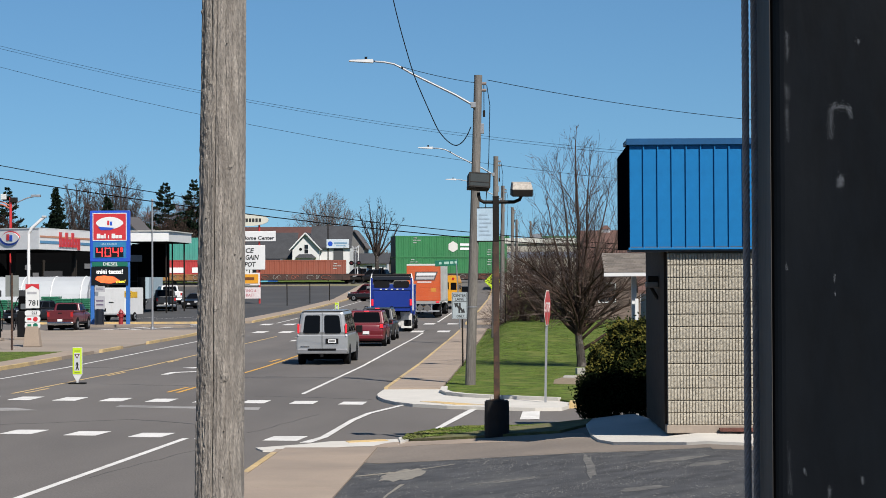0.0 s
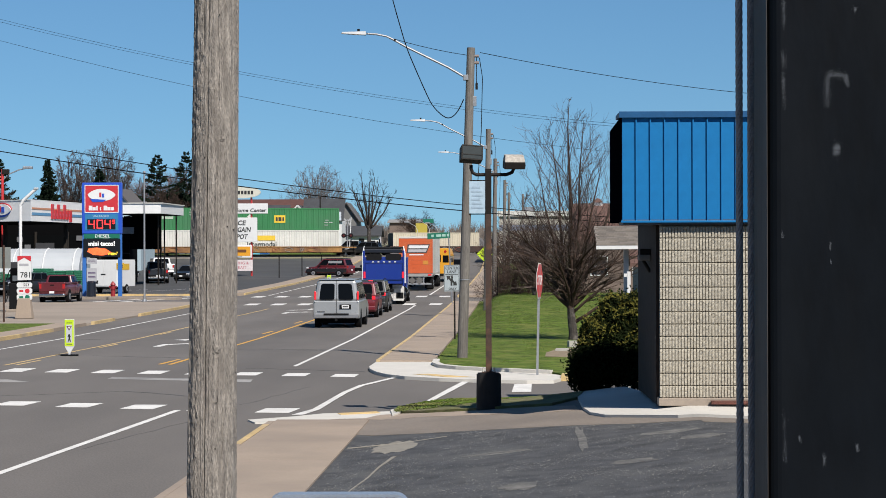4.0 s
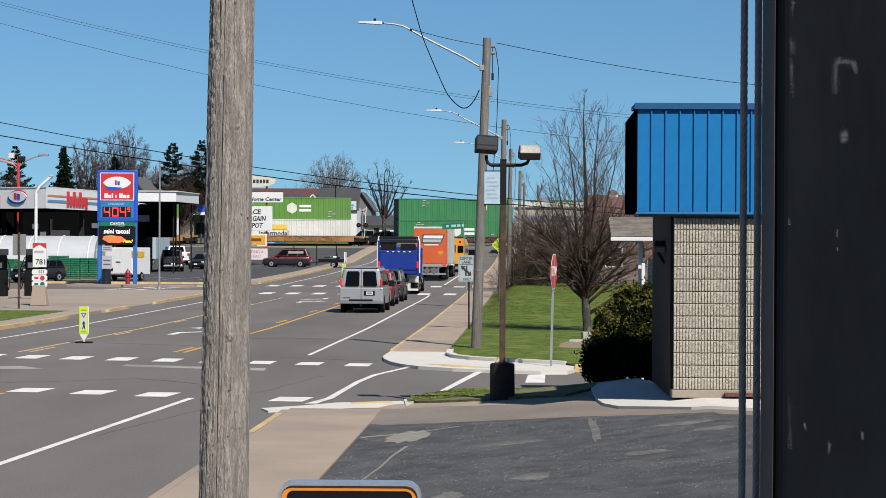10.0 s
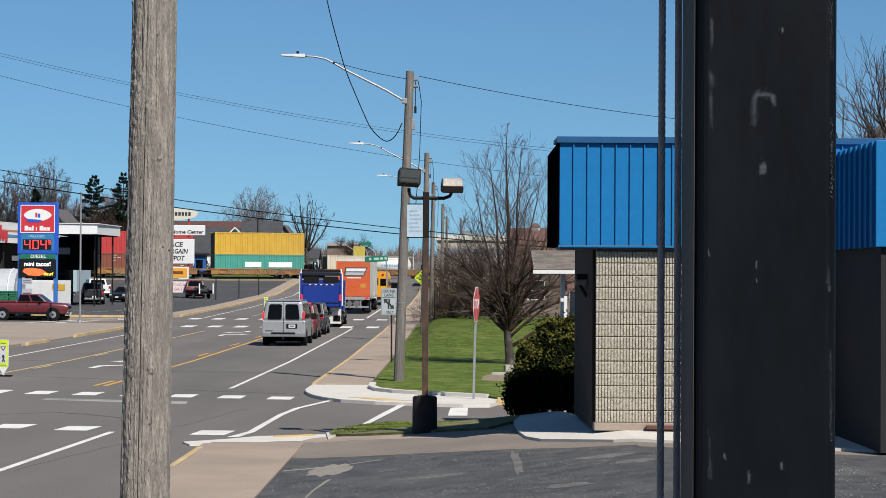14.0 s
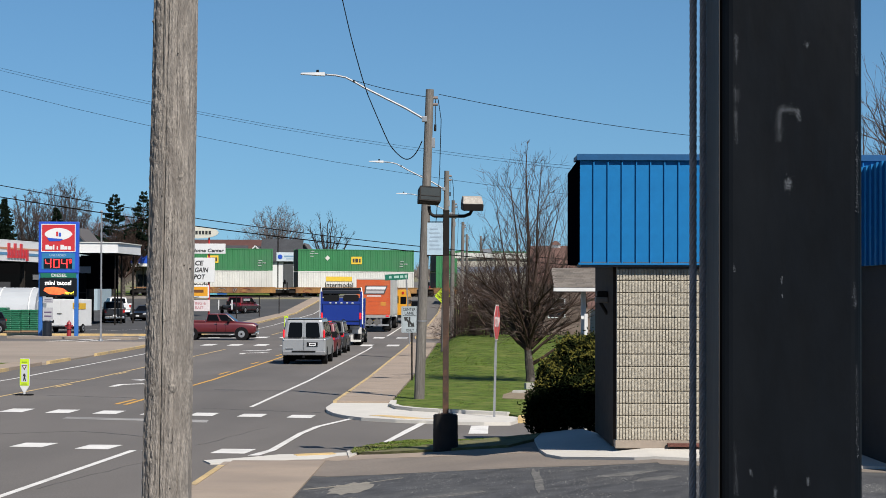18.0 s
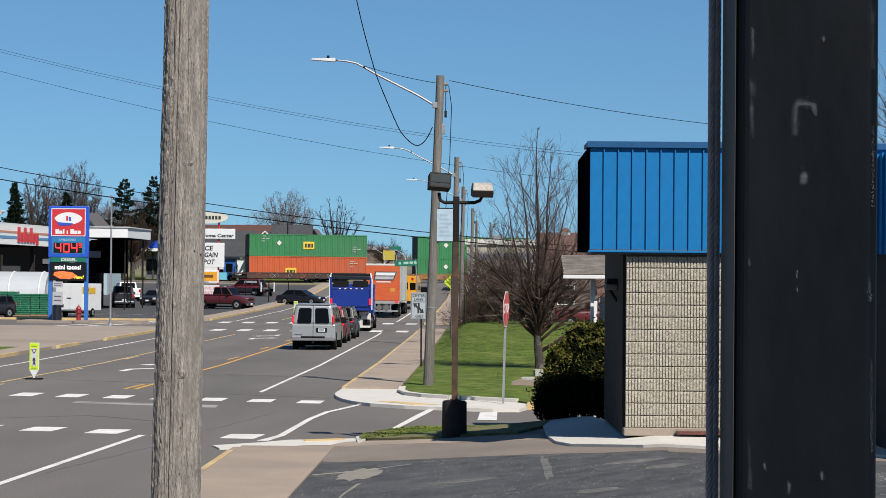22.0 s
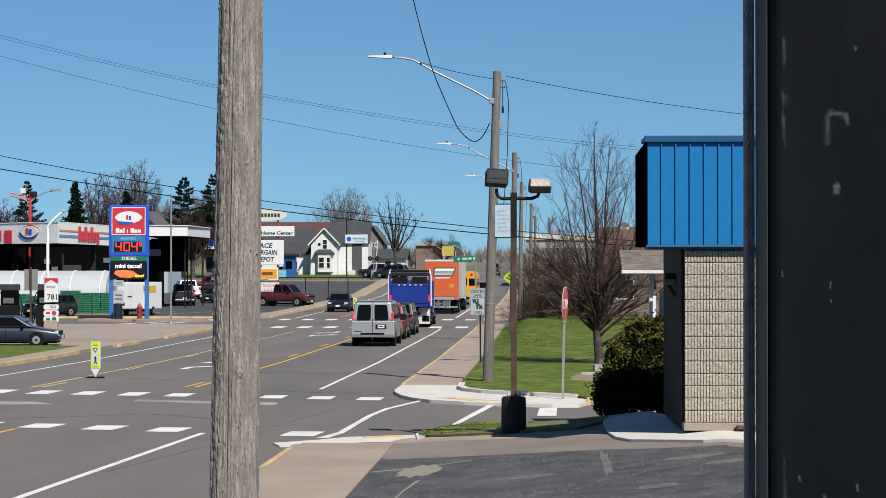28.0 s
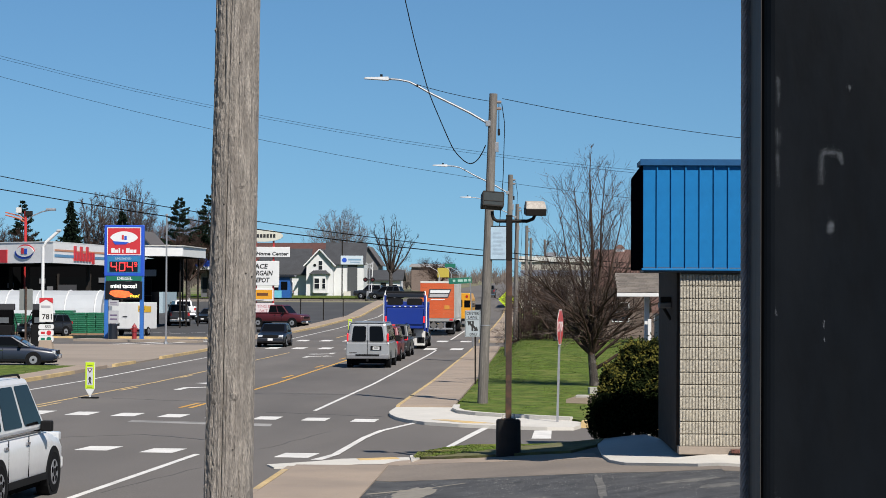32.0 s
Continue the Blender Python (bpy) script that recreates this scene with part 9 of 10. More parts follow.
block_house(-48, 348, 17, 12, 6.0, 8.6, BRICK, ROOF_RED, "long brick building with a red-brown roof", "brick_building", windows=6)
block_house(-30.6, 352, 3.4, 10, 5.6, 8.0, mat("grey_siding", (0.17, 0.17, 0.165), 0.8), mat("roof_grey", (0.11, 0.1, 0.1), 0.9), "house with a grey roof behind the white house", windows=3, axis="y")
block_house(-28.6, 345, 5.6, 7, 2.6, 4.0, WHITE, ROOF_DARK, "small white house by the crossing", windows=3, axis="x")
block_house(-27.6, 450, 8, 14, 5.0, 5.6, mat("grey_brick", (0.2, 0.15, 0.125), 0.95, var=0.2), mat("roof_flat", (0.3, 0.29, 0.28), 0.9), "long red-brown building far up the street", "far_building", windows=0)
ys_ = thing("roadside_sign", pose(-18.2, 395, gz(-18.2, 395)), "yellow roadside sign board with a green header", "sign")
part("board", B(-1.1, 1.1, 0, 0.2, 2.9, 4.7, 0.03), mat("sign_yellow", (0.5, 0.4, 0.05), 0.6), ys_)
part("header", B(0.3, 2.3, -0.03, 0.2, 4.75, 5.5, 0.03), GREEN_SIGN, ys_)
for px in (-0.9, 0.9):
    part("post", B(px - 0.08, px + 0.08, 0.22, 0.38, 0, 4.8), GALV, ys_)
block_house(-62, 262, 14, 9, 4.2, 7.4, mat("pale_siding", (0.5, 0.52, 0.52), 0.7), mat("roof_grey", (0.11, 0.1, 0.1), 0.9), "pale house behind the filling station", windows=4)
block_house(-48.2, 235, 5.6, 9, 6.2, 9.2, mat("blue_siding", (0.4, 0.5, 0.55), 0.7), mat("roof_grey", (0.11, 0.1, 0.1), 0.9), "pale blue gabled house behind the canopy", windows=2, axis="y")
block_house(4.3, 150, 9, 9, 4.0, 6.4, mat("grey_brick", (0.2, 0.15, 0.125), 0.95, var=0.2), mat("roof_brown", (0.14, 0.075, 0.06), 0.95, var=0.2), "brick house with a red-brown roof behind the trees", windows=3)
block_house(11.5, 60, 9, 10, 6.0, 9.6, OFFWHITE, SHINGLE, "pale gabled house behind the shop", windows=2, axis="y")
block_house(6.4, 111, 2.6, 6, 2.7, 4.0, mat("garage_grey", (0.4, 0.38, 0.37), 0.8), mat("roof_brown", (0.14, 0.075, 0.06), 0.95, var=0.2), "small pale grey garage behind the trees", "garage", windows=2)


def flat_building():
    top = thing("flat_building", pose(-2.2, 250, gz(-2.2, 250)), "long pale flat-roofed building before the railway", "building")
    wall = mat("pale_render_wall", (0.46, 0.43, 0.37), 0.85, var=0.12, scale=0.4, fine=6, dark=(0.38, 0.35, 0.3))
    part("wall", B(0, 10, 0, 9, -0.5, 5.9), wall, top)
    part("roof", B(-0.2, 10.2, -0.2, 9.2, 5.9, 6.1, 0.02), mat("roof_grey", (0.11, 0.1, 0.1), 0.9), top)
    part("parapet", B(-0.25, 10.25, -0.28, -0.2, 5.7, 6.35, 0.02), OFFWHITE, top)
    part("band", B(0, 10, -0.06, -0.001, 4.0, 4.7), mat("band_blue_grey", (0.2, 0.23, 0.3), 0.6), top, "blue-grey band")
    for i in range(5):
        window_in(top, 1.0 + 2.0 * i, -0.005, 1.0, 1.2, 1.8)
    part("vent", B(3.0, 4.2, 3, 4, 6.1, 6.9, 0.03), GALV, top)


flat_building()
cu_ = thing("roof_cupola", pose(5.9, 154.5, road_z(154) + 6.1), "small white louvred cupola on a roof ridge", "cupola")
part("base", B(-0.32, 0.32, -0.32, 0.32, -0.1, 0.55, 0.01), WHITE, cu_)
part("louvre", B(-0.2, 0.2, -0.335, -0.321, 0.1, 0.45), GALV, cu_)
part("roof", hexa(bmesh.new(), [(-0.4, -0.4, 0.55), (0.4, -0.4, 0.55), (0.4, 0.4, 0.55), (-0.4, 0.4, 0.55), (-0.1, -0.1, 0.85), (0.1, -0.1, 0.85), (0.1, 0.1, 0.85), (-0.1, 0.1, 0.85)]), mat("roof_brown", (0.14, 0.075, 0.06), 0.95, var=0.2), cu_)
for px, py, h in ((-14.4, 300, 4.6), (-12.9, 305, 4.8), (-11.9, 312, 4.5)):
    lp = thing("street_lamp", pose(px, py, gz(px, py)), "slim pale street lamp beyond the railway", "street lamp", "lamps beyond the railway")
    part("shaft", path_tube(bmesh.new(), [(0, 0, 0), (0, 0, h * 0.75), (-0.3, 0, h * 0.88), (-1.3, 0, h)], [0.06, 0.045, 0.035, 0.03], 6), mat("lamp_grey", (0.5, 0.51, 0.52), 0.5), lp)
    part("lamp_head", B(-1.9, -1.2, -0.15, 0.15, h - 0.05, h + 0.12, 0.03), GALV, lp)


def blue_canopy_building():
    x, y = -49.4, 300
    top = thing("kiosk", pose(x, y, gz(x, y) - 0.3) @ Matrix.Diagonal((1.2, 1.2, 1.2, 1)), "kiosk with a bright blue and white fascia", "building")
    part("wall", B(0.2, 2.8, 1.6, 3, 0, 3.64), mat("kiosk_wall", (0.12, 0.12, 0.13), 0.7), top)
    part("fascia", B(-0.2, 3.2, -0.4, 3.2, 4.0, 4.95, 0.03), SIGN_BLUE, top)
    part("fascia_band", B(-0.22, 3.22, -0.42, 3.2, 3.65, 4.0), WHITE, top)
    part("window", B(0.4, 2.0, 1.55, 1.6, 0.9, 2.7), GLASS_SKY, top)
    for px in (0.0, 2.9):
        part("post", B(px, px + 0.1, -0.2, -0.1, 0, 3.64), BRONZE, top)
    p = thing("blue_booth", pose(-37.6, 300, gz(-37.6, 300)), "bright blue booth beside a pale blue banner", "booth")
    part("body", B(0, 1.7, 0, 2, 0, 3.0, 0.03), mat("booth_blue", (0.012, 0.1, 0.36), 0.5, var=0.2), p)
    part("window", B(0.35, 1.3, -0.03, 0.01, 1.2, 2.4, 0.01), GLASS_DARK, p)
    part("roof", B(-0.2, 2.4, -0.4, 2.4, 3.0, 3.35, 0.05), CAR_NAVY, p)
    part("banner", B(-0.6, 0.5, -0.4, -0.3, 0.0, 1.1), mat("banner_cyan", (0.15, 0.5, 0.65), 0.6), p)


blue_canopy_building()
bare_tree(-70, 255, 3, 0.3, 5, 3.2, 4, 0.62, 55, "bare tree behind the filling station", TWIG_RED, thin=0.76, count=7, dz=0)
bare_tree(-44, 380, 3, 0.2, 4, 2.6, 4, 0.7, 56, "bare tree behind the brick building", TWIG, thin=0.76, count=6, dz=0)
bare_tree(-20.5, 430, 2, 0.25, 5, 2.0, 4, 0.75, 57, "bare tree far up the street", TWIG_RED, thin=0.76, count=7, dz=0)
bare_tree(-26, 470, 2, 0.25, 5, 1.8, 4, 0.75, 58, "bare tree far up the street", TWIG, thin=0.76, count=6, dz=0)
bare_tree(-53.5, 306, 2.4, 0.3, 5, 3.2, 5, 0.7, 59, "bare tree with reddish buds behind the lot", mat("twigs_brick", (0.2, 0.09, 0.06), 0.95, var=0.3), thin=0.76, count=7, dz=0)
bare_tree(-49.0, 308, 2.4, 0.3, 5, 3.2, 5, 0.7, 60, "bare tree with reddish buds behind the lot", MATS["twigs_brick"], thin=0.76, count=7, dz=0)
bare_tree(3.5, 128, 1.2, 0.14, 5, 1.6, 4, 0.8, 61, "bare bushy tree with reddish twigs", TWIG_RED, thin=0.76, count=6)
bare_tree(0.8, 200, 1.5, 0.14, 5, 1.8, 4, 0.7, 62, "bare bushy tree with reddish twigs", TWIG_RED, thin=0.76, count=6)


def crown_tree(x, y, z_top, wide, trunk, seed, label, material=TWIG, leaders=22, shoots=17, fine=6, bough=0.11):
    """A bare tree with a rounded crown: leaders fan out from the fork, each with rising shoots and fine twigs."""
    g = gz(x, y)
    top = thing("bare_tree", pose(x, y, g), label, "tree", "bare trees")
    rnd = random.Random(seed)
    h = z_top - g
    part("trunk", path_tube(bmesh.new(), [(0, 0, -0.2), (0.03, 0, trunk * 0.4), (0.0, 0, trunk)], [0.38, 0.3, 0.24], 9), BARK, top)
    bm = bmesh.new()

    def twig(p, d, length, r, level):
        q, pts = d.copy(), [p]
        for k in range(3):
            q = (q + Vector((rnd.gauss(0, 0.12), rnd.gauss(0, 0.12), 0.07))).normalized()
            pts.append(pts[-1] + q * length / 3)
        path_tube(bm, pts, [r, r * 0.8, r * 0.6, r * 0.4], 3)
        if level:
            for k in range(fine):
                f = rnd.uniform(0.2, 1.0) * 3
                i = min(2, int(f))
                side = q.orthogonal().normalized()
                side.rotate(Matrix.Rotation(rnd.uniform(0, 6.283), 3, q))
                twig(pts[i].lerp(pts[i + 1], f - i), (q + side * rnd.uniform(0.4, 0.9)).normalized(), length * rnd.uniform(0.4, 0.65), max(0.011, r * 0.6), level - 1)

    for n in range(leaders):
        a = n * 2.4
        u = ((n + 0.5) / leaders) ** 0.5
        end = Vector((math.cos(a) * wide * u, math.sin(a) * wide * u, h - (h - trunk) * (0.08 + 0.4 * u * u) - rnd.uniform(0, 0.6)))
        base = Vector((0, 0, trunk * rnd.uniform(0.85, 1.0)))
        pts = []
        for k in range(7):
            f = k / 6
            pts.append(Vector((end.x * f ** 0.8, end.y * f ** 0.8, base.z + (end.z - base.z) * f ** 1.05)) + Vector((rnd.gauss(0, 0.07), rnd.gauss(0, 0.07), 0)) * min(1, f * 3))
        path_tube(bm, pts, [bough * (1 - k / 7.2) + 0.012 for k in range(7)], 5)
        for k in range(shoots):
            f = 0.22 + 0.78 * (k + rnd.random()) / shoots
            i = min(5, int(f * 6))
            p = pts[i].lerp(pts[i + 1], f * 6 - i)
            along = (pts[i + 1] - pts[i]).normalized()
            side = along.orthogonal().normalized()
            side.rotate(Matrix.Rotation(rnd.uniform(0, 6.283), 3, along))
            d = (along + side * rnd.uniform(0.5, 1.0) + Vector((0, 0, 0.2))).normalized()
            twig(p, d, wide * rnd.uniform(0.26, 0.46) * (1.15 - 0.4 * f), 0.026, 2)
    part("crown", bm, material, top, "bare branches")
    return top


crown_tree(-51.6, 262, 17.9, 4.0, 4.0, 53, "large round-crowned bare tree behind the filling station")
crown_tree(-56.6, 264, 17.2, 3.2, 3.5, 54, "bare tree behind the filling station", leaders=18)
crown_tree(-64.5, 258, 12.0, 2.8, 2.5, 57, "low bare tree behind the filling station", TWIG_RED, 14)
crown_tree(-46.5, 275, 12.5, 3.2, 2.5, 58, "low reddish bare tree behind the filling station", TWIG_RED, 14)
crown_tree(-35.2, 368, 19.0, 5.4, 4.0, 51, "wide round-crowned bare tree behind the houses", mat("twigs_pale", (0.2, 0.165, 0.15), 0.95, var=0.25, spec=0.1), leaders=19, fine=5)

crown_tree(-21.4, 300, 15.6, 3.6, 4.2, 152, "gaunt bare tree with dark limbs by the crossing", mat("dark_limbs", (0.055, 0.044, 0.038), 0.95, var=0.3, spec=0.1), 9, 10, 4, 0.16)
crown_tree(-69.5, 264, 13.4, 3.0, 2.5, 61, "low bare tree behind the filling station", leaders=14)
crown_tree(-73.5, 262, 13.8, 3.0, 2.5, 62, "low bare tree behind the light mast", leaders=14)
crown_tree(-54.0, 268, 12.6, 3.4, 2.0, 63, "low bare tree behind the filling station", TWIG_RED, 14)


def conifer(x, y, z_top, slope, seed, label, pine=False):
    """Whorls of boughs set with flat tufts; a pine has fewer, uneven boughs with gaps."""
    g = gz(x, y)
    h = z_top - g
    top = thing("conifer", pose(x, y, g), label, "tree", "evergreens behind the filling station")
    rnd = random.Random(seed)
    part("trunk", tube(bmesh.new(), (0, 0, 0), (0, 0, h * 0.97), 0.2, 0.03, n=8), BARK, top)
    bm = bmesh.new()
    z, step = h - 0.15, 0.5 if pine else 0.34
    while z > h * 0.2:
        deep = h - z
        reach = slope * deep ** (0.75 if pine else 0.9) + 0.12
        for k in range(7 if pine else 8):
            if pine and deep > 1 and rnd.random() < 0.22:
                continue
            a = rnd.uniform(0, 6.283)
            l = reach * rnd.uniform(0.5, 1.25)
            d, side = Vector((math.cos(a), math.sin(a), 0)), Vector((-math.sin(a), math.cos(a), 0))
            lift = rnd.uniform(0.1, 0.45) if pine else rnd.uniform(-0.35, 0.0)
            for q in range(int(10 + l * (36 if pine else 34))):
                u = rnd.uniform(0.35, 1.0) if pine else rnd.random() ** 0.7
                p = Vector((0, 0, z)) + d * l * u + Vector((0, 0, lift * l * u + (0.0 if pine else 0.12 * u * u * l)))
                wd = (0.32 if pine else 0.26) * (1.1 - 0.6 * u) * min(1, l)
                p += side * rnd.uniform(-wd, wd) * 1.3 + Vector((0, 0, rnd.gauss(0, 0.09)))
                e = (d * rnd.uniform(0.2, 1) + side * rnd.uniform(-0.8, 0.8) + Vector((0, 0, rnd.uniform(-0.3, 0.5)))).normalized() * rnd.uniform(0.18, 0.36)
                b = Vector((rnd.uniform(-0.08, 0.08), rnd.uniform(-0.08, 0.08), 0.08))
                bm.faces.new([bm.verts.new(v) for v in (p, p + e * 0.5 + b, p + e, p + e * 0.5 - b)])
        z -= step * rnd.uniform(0.7, 1.3)
    part("crown", bm, NEEDLES, top, "dark needles")


conifer(-59.3, 262, 15.1, 0.3, 3, "dark green spruce behind the filling station")
conifer(-51.3, 255, 13.6, 0.34, 5, "dark green spruce behind the price sign")
conifer(-52.0, 300, 17.4, 0.56, 1, "dark green pine behind the filling station", True)
conifer(-48.1, 302, 17.9, 0.6, 2, "broad dark green pine behind the filling station", True)
conifer(-75.0, 300, 16.9, 0.5, 6, "dark green pine behind the light mast", True)


def far_woods():
    """Low leafless woods along the skyline: fans of thin boughs, thicker towards the hills."""
    rnd = random.Random(77)
    bm = bmesh.new()
    for i in range(2600):
        y = 470 + 520 * rnd.random() ** 1.3
        x = rnd.uniform(-0.22, 0.2) * y
        if -21 < x < -2 and y < 640:
            continue
        z = gz(x, y) - 0.2
        h = rnd.uniform(4, 8.5) * (0.85 + 0.6 * noise.noise((x * 0.02, y * 0.01, 0)))
        for k in range(13):
            a, lean = rnd.uniform(0, 6.283), rnd.uniform(0.05, 0.55)
            z0 = h * rnd.uniform(0.05, 0.45)
            p = Vector((x + lean * z0 * 0.4 * math.cos(a), y, z + z0))
            q = p + Vector((math.cos(a) * lean, math.sin(a) * lean, 0.85)).normalized() * h * rnd.uniform(0.35, 0.62)
            w = rnd.uniform(0.05, 0.13)
            bm.faces.new([bm.verts.new(v) for v in (p - Vector((w, 0, 0)), p + Vector((w, 0, 0)), q)])
    tagged(part("woods", bm, mat("far_brush", (0.17, 0.14, 0.12), 0.95, var=0.35, scale=0.05, fine=0.5)), "brown leafless woods on the skyline", "woods", kind="stuff")


far_woods()


def hedge_and_fence():
    rnd = random.Random(5)
    bm = bmesh.new()
    for i in range(420):
        x, y = rnd.uniform(-1.5, 6), rnd.uniform(132, 260)
        z = gz(x, y) + 0.1
        h = rnd.uniform(0.5, 1.7)
        p = Vector((x, y, z))
        q = p + Vector((rnd.uniform(-0.5, 0.5), rnd.uniform(-0.5, 0.5), h))
        tube(bm, p, q, 0.03, 0.01, n=3, caps=False)
    tagged(part("brush", bm, TWIG_RED), "leafless reddish brush along the verge", "brush", kind="stuff")
    for i in range(9):
        y = 122 + 11 * i
        t = thing("fence_post", pose(-1.2 + 0.05 * i, y, gz(-1, y) + 0.1), "thin dark fence post along the verge", "post", "fence posts along the verge")
        part("shaft", tube(bmesh.new(), (0, 0, -0.2), (0, 0, 2.3), 0.045, n=6), BRONZE, t)


hedge_and_fence()


def warning_sign():
    x, y = -2.6, 168.0
    top = thing("warning_sign", pose(x, y, gz(x, y) + 0.13), "lime-yellow diamond warning sign", "road sign")
    part("post", tube(bmesh.new(), (0, 0, 0), (0, 0, 2.6), 0.04, n=6), GALV, top)
    part("plate", prism(bmesh.new(), [(0, 1.9), (0.72, 2.62), (0, 3.34), (-0.72, 2.62)], "y", -0.06, -0.04), LIME, top)
    s = thing("street_name_sign", pose(-4.02, 127.5, gz(-4.02, 127.5) + 0.1, 0, -3, 0), "green street name sign on a post", "road sign")
    part("post", tube(bmesh.new(), (0, 0, 0), (0, 0, 4.35), 0.04, n=6), GALV, s)
    pl = part("plate", B(-1.3, 0.1, -0.03, 0.03, 3.98, 4.34, 0.01), GREEN_SIGN, s)
    for x0, w in ((-1.05, 0.15), (-0.75, 0.3), (-0.38, 0.2), (-0.1, 0.14)):
        part("name_bar", B(x0, x0 + w, -0.042, -0.031, 4.09, 4.24), mat("bar_pale_green", (0.4, 0.6, 0.5), 0.5), pl)
    b = thing("pole_banner", pose(-1.4, 62.3, gz(-1.4, 62.3)), "pale printed banner hung between two arms on the utility pole", "banner")
    part("board", B(-0.06, 0.42, -0.02, -0.012, 4.4, 5.36), mat("banner_pale", (0.42, 0.55, 0.66), 0.6), b)
    for z in (4.38, 5.38):
        part("arm", tube(bmesh.new(), (-0.14, 0, z), (0.46, 0, z), 0.016, n=6), BRONZE, b)
    for i in range(6):
        part("text_bar", B(0.0 + 0.02 * (i % 2), 0.36 - 0.05 * (i % 3), -0.026, -0.021, 4.55 + 0.12 * i, 4.6 + 0.12 * i), mat("banner_ink", (0.35, 0.45, 0.55), 0.6), b)


warning_sign()

# ---- overhead wires ----


def wire(a, b, sag, r=0.018, label="thin black overhead cable between poles"):
    a, b = Vector(a), Vector(b)
    top = thing("overhead_wire", Matrix.Translation(a), label, "cable", "overhead wires")
    pts = [(b - a) * (k / 14) - Vector((0, 0, sag * 4 * (k / 14) * (1 - k / 14))) for k in range(15)]
    part("strand", path_tube(bmesh.new(), pts, r, 5), WIRE, top)


def smooth_path(pts, n):
    """More points along a curve through the given ones."""
    p = [Vector(q) for q in pts]
    p = [p[0] * 2 - p[1]] + p + [p[-1] * 2 - p[-2]]
    out = []
    for a, b, c, d in zip(p, p[1:], p[2:], p[3:]):
        for k in range(n):
            t = k / n
            out.append(0.5 * (2 * b + (c - a) * t + (2 * a - 5 * b + 4 * c - d) * t * t + (3 * b - a - 3 * c + d) * t**3))
    return out + [p[-2]]


wire((-21.75, 75.0, 12.51), (11.77, 75.0, 7.27), 1.0, 0.0055)
wire((-22.04, 76.0, 12.53), (11.92, 76.0, 7.19), 0.98, 0.0055)
wire((-29.86, 103.0, 14.99), (16.16, 103.0, 7.3), 1.42, 0.009)
wire((-1.13, 62.4, 9.19), (8.14, 73.0, 8.72), 0.12, 0.01)
wire((-32.51, 112.0, 10.38), (17.57, 112.0, 4.52), 1.17, 0.022)
wire((-33.09, 114.0, 9.69), (17.89, 114.0, 4.18), 0.94, 0.028)
wire((-3.91, 62.3, 9.67), (-1.5, 62.4, 9.11), 0.05, 0.009)
top_ = thing("service_cable", pose(0, 0, 0), "slack black service cable hanging from the pole", "cable", "overhead wires")
part("strand", path_tube(bmesh.new(), smooth_path([(-4.05, 61.0, 12.3), (-3.7, 61.0, 10.8), (-3.43, 61.0, 9.81), (-3.25, 61.0, 9.22), (-3.05, 61.0, 8.72), (-2.66, 61.0, 7.83), (-2.48, 61.0, 7.5), (-2.23, 61.0, 7.24), (-2.03, 61.0, 7.15), (-1.85, 61.0, 7.24), (-1.7, 61.0, 7.45), (-1.59, 61.0, 7.69)], 5), 0.015, 6), WIRE, top_)

# ---- pieces of the walls ----
shop_blocks()

# ---- everything that moves ----


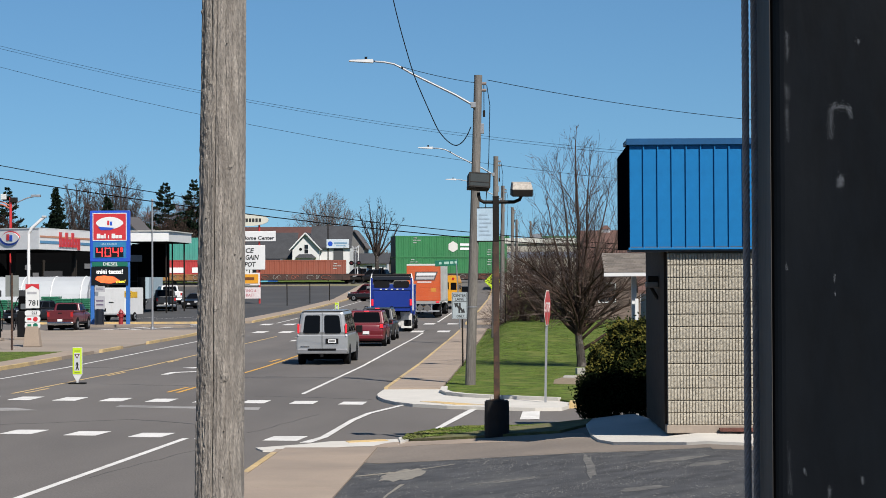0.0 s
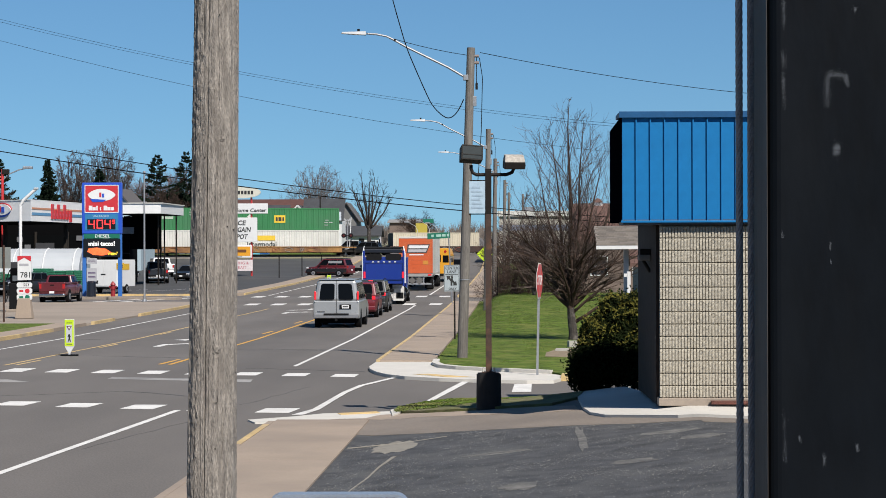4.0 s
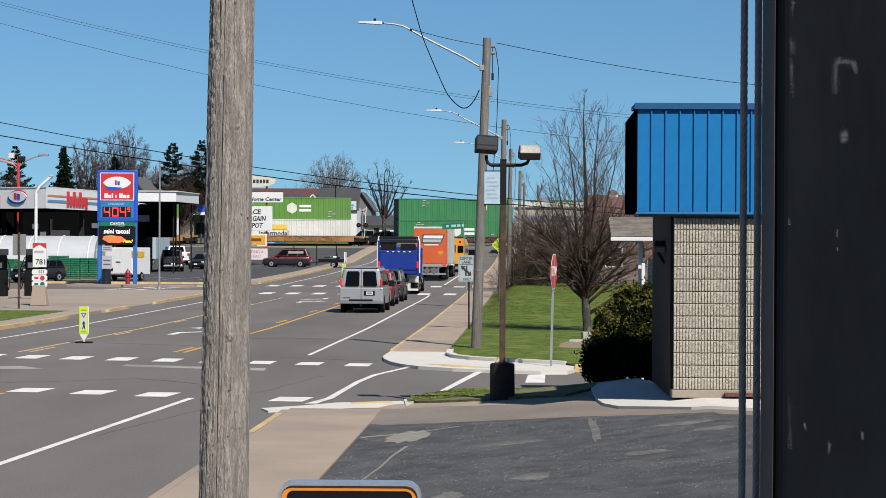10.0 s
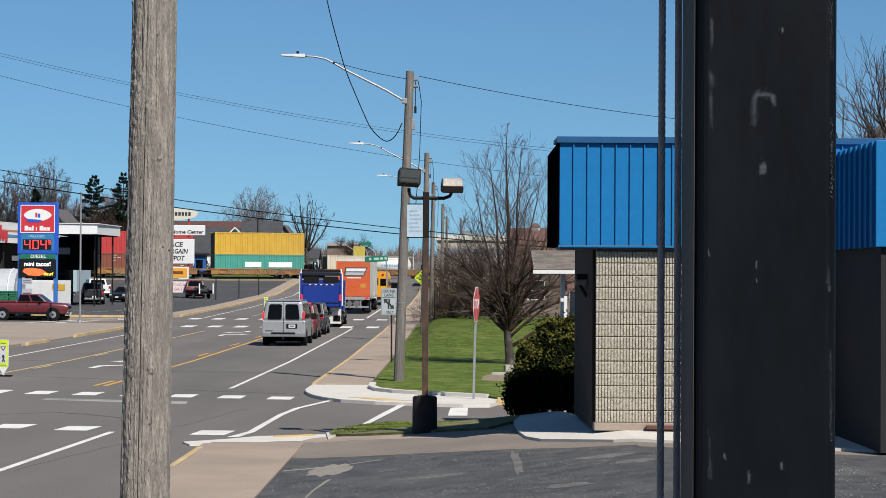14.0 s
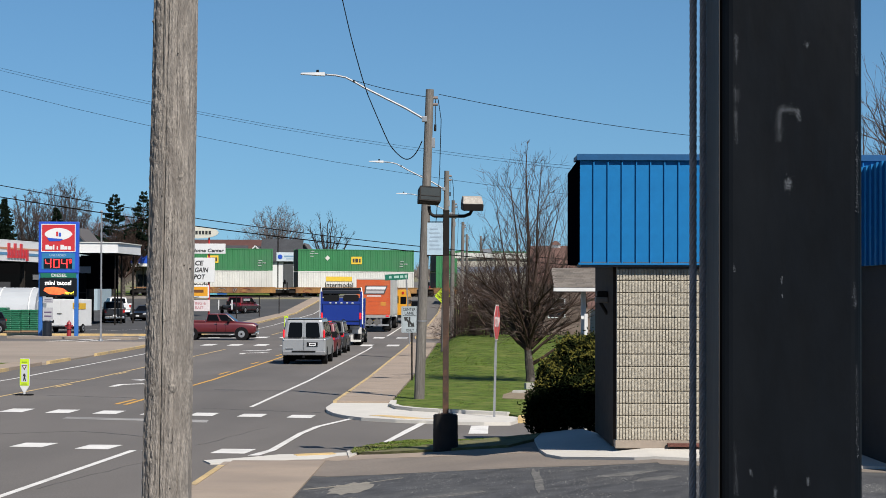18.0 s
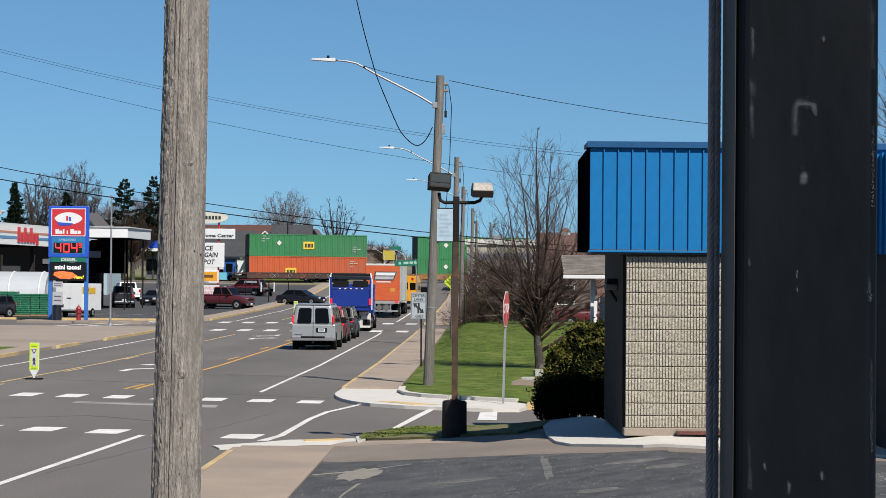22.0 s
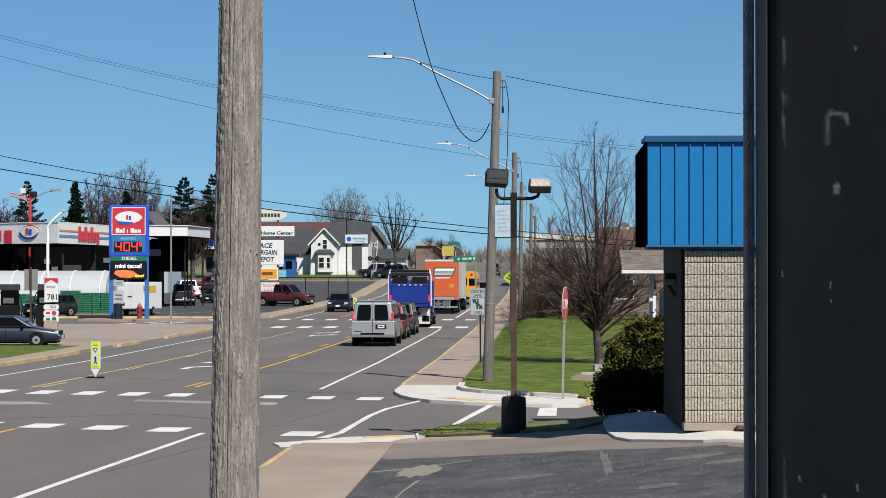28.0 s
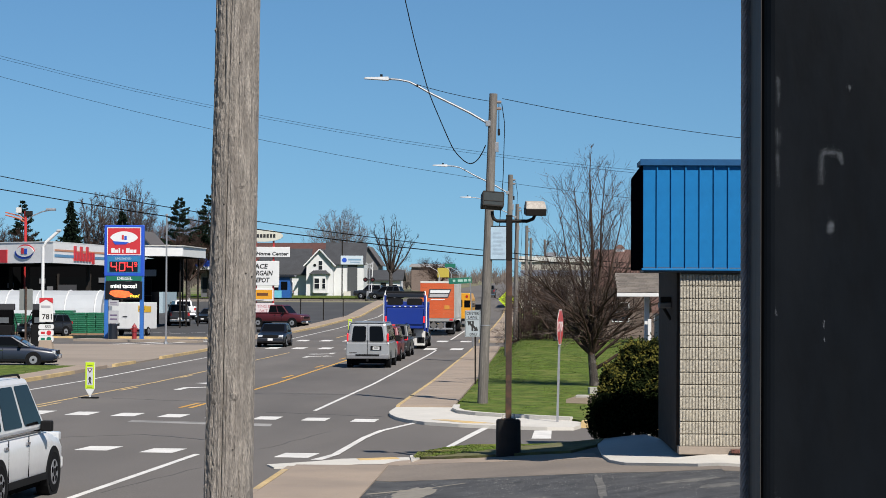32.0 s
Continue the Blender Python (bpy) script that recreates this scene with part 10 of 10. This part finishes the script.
def motions():
    for ob, s in RIDERS:
        walk(ob, [(t, rail_pose(s + TRAIN_SPEED * t)) for t in (0.0, 8.0, 16.0, 24.0, 32.0)])

    def drive(ob, rows):
        """Rows of seconds, x, y, heading (degrees to the left of straight up the street)."""
        walk(ob, [(t, pose(x, y, road_z(y) + 0.005, 0, 0, h)) for t, x, y, h in rows])

    drive(VAN, [(0, -8.0, 84.5, 0), (1, -7.98, 87.4, 0), (2, -7.97, 89.9, 0), (3, -7.96, 91.9, 0), (3.5, -7.96, 93.0, 0), (5.5, -7.95, 96.8, 0), (6, -7.95, 97.6, 0), (7, -7.95, 98.7, 0), (8.5, -7.95, 99.4, 0), (10, -7.95, 99.5, 0), (32, -7.95, 99.5, 0)])
    drive(RED_SUV, [(0, -7.9, 105.4, 0), (2, -7.95, 106.0, 0), (3, -8.0, 106.6, 0), (5.5, -8.04, 108.5, 0), (7, -8.05, 109.1, 0), (32, -8.05, 109.1, 0)])
    drive(DARK_SUV, [(0, -8.05, 115.0, 0), (3, -8.05, 115.5, 0), (6, -8.05, 116.7, 0), (7.5, -8.05, 116.8, 0), (32, -8.05, 116.8, 0)])
    drive(MAROON_PICKUP, [(0, -29.6, 134.5, 0), (4, -29.6, 134.5, 0), (8.2, -29.6, 134.5, 0), (9.2, -31.5, 127, -25), (10, -35, 122, -60), (11, -36.5, 122.5, -80), (12.0, -34.6, 135.5, -72), (12.5, -32.85, 138, -82), (13, -31.5, 139, -88), (13.5, -29.9, 139.2, -90),
                          (15.5, -25.1, 139.2, -90), (16.7, -23.2, 139.2, -90), (17.4, -20.2, 139.2, -90), (18, -17.2, 139.2, -90), (18.6, -15, 139.2, -90), (19, -12.9, 139.2, -90), (19.5, -9.4, 139, -90), (20, -6.0, 138.5, -90), (20.6, -3.0, 138, -90),
                          (21.4, 2.5, 138, -90), (24, 24, 138, -90), (32, 90, 138, -90)])
    drive(RED_PICKUP, [(0, -29.2, 203.5, -171.7), (16.6, -29.2, 203.5, -171.7), (17.3, -28.7, 199, -171.7), (17.9, -27.9, 192.5, -168), (18.25, -27.4, 189.6, -150), (18.6, -26.4, 187.9, -118), (19, -25.2, 187.4, -112), (19.5, -24.4, 187.1, -108), (20.5, -23.5, 186.8, -108), (25, -23.3, 186.7, -108), (32, -23.3, 186.7, -108)])
    drive(BLAZER, [(0, -16.8, 225, 60), (1.5, -17.4, 221, 62), (3.5, -18.8, 214, 68), (5.5, -20, 208.5, 78), (7.5, -21.9, 206.4, 88), (9.5, -23.8, 205.8, 90), (11.5, -25.4, 206.5, 78), (12.5, -26.2, 209, 62), (13.4, -26.9, 213, 32), (14.4, -26.9, 218, -8), (15.5, -26.3, 222, -30), (16, -26.0, 223.2, -34),
                   (17, -26.0, 227, -26), (18.6, -25.1, 231, -20), (20, -24.7, 234, -8), (21, -25.1, 236.4, 22), (21.5, -25.9, 237.6, 48), (22, -27.3, 238.3, 74), (22.5, -28.9, 238.6, 86), (23, -30.4, 238.8, 90), (23.5, -31.2, 239, 90), (24, -31.8, 239, 90), (25, -33.4, 239, 90), (27.6, -37.6, 239, 90), (32, -46, 239, 90)])
    drive(UTIL_TRAILER, [(0, -13.5, 226, 60), (1.5, -14, 222.6, 60), (3.5, -15.2, 216.5, 62), (5.5, -16.3, 210.2, 70), (7.5, -17.7, 207, 84), (9.5, -19.4, 205.9, 90), (11.5, -21.1, 205.6, 87), (12.5, -22.6, 206.2, 76), (13.4, -24.6, 209.2, 58), (14.4, -26.6, 213.6, 20), (15.5, -27.6, 217.9, -10), (16, -27.4, 219.1, -16),
                         (17, -27.0, 222.7, -18), (18.6, -26.2, 226.8, -16), (20, -25.5, 229.7, -11), (21, -24.9, 232.1, -2), (21.5, -24.9, 233.5, 8), (22, -25.0, 235.3, 28), (22.5, -25.8, 237.2, 60), (23, -26.5, 238.2, 80), (23.5, -27.0, 238.7, 88), (24, -27.5, 239, 90), (25, -29.1, 239, 90), (27.6, -33.3, 239, 90), (32, -41.7, 239, 90)])
    drive(BLACK_SEDAN, [(0, -40, 206, -90), (17, -40, 206, -90), (18.5, -26.2, 206, -90), (19.5, -24, 206, -90), (20, -22.8, 206, -90), (20.5, -21.8, 206, -90), (21, -20.2, 206, -92), (21.5, -19.0, 205.9, -97), (22, -18.1, 205.6, -108),
                        (22.5, -17.4, 205, -122), (23, -16.9, 204, -138), (23.5, -16.7, 202.5, -152), (24.5, -16.5, 198.5, -172), (25.5, -16.5, 192.5, -178), (26.5, -16.5, 183.5, -180), (27.5, -16.5, 173.8, -180), (28, -16.5, 169, -180),
                        (29, -16.5, 160, -180), (30, -16.6, 151, -180), (31, -16.7, 142, -180), (32, -16.8, 132.5, -180)])
    drive(WHITE_SUV, [(0, -10.2, -130, 0), (28, -10.2, -20, 0), (30, -9.8, 2, -2), (31, -9.35, 17.3, -2), (32, -8.9, 32.2, -2)])
    drive(OLD_CAR, [(0, -48, 101, -90), (25, -48, 101, -90), (26, -40, 100.5, -90), (27, -28.1, 96.6, -86), (27.6, -25.2, 96.2, -84), (32, -25.05, 96.2, -84)])
    for ob, nominal, rows in ((ROPE_A, 0.1785, ((0, 3), (3, -1), (6, -3), (8.5, -5), (9, -20), (10, -8), (12, -3), (12.5, 1), (13, -12), (15.5, -10), (16, 1), (16.5, -11), (17, -11), (17.5, 1), (18, 0), (18.5, -3), (19, 3), (20, 4), (21, -2), (22, 5), (23, -16), (24, -6), (25, -6), (27, 8), (28, 9), (29, -5), (30, -2), (31, 1), (32, 15))),
                              (ROPE_B, 0.1893, ((0, 2), (3, 2), (8.5, 0), (12.5, 0), (18, 1), (22, -2), (25, -2), (28, -1), (29, -2), (31, 3), (32, 2)))):
        y = ob.location.y
        walk(ob, [(t, pose(nominal + d * 0.000513, y, gz(nominal, y))) for t, d in rows])


motions()
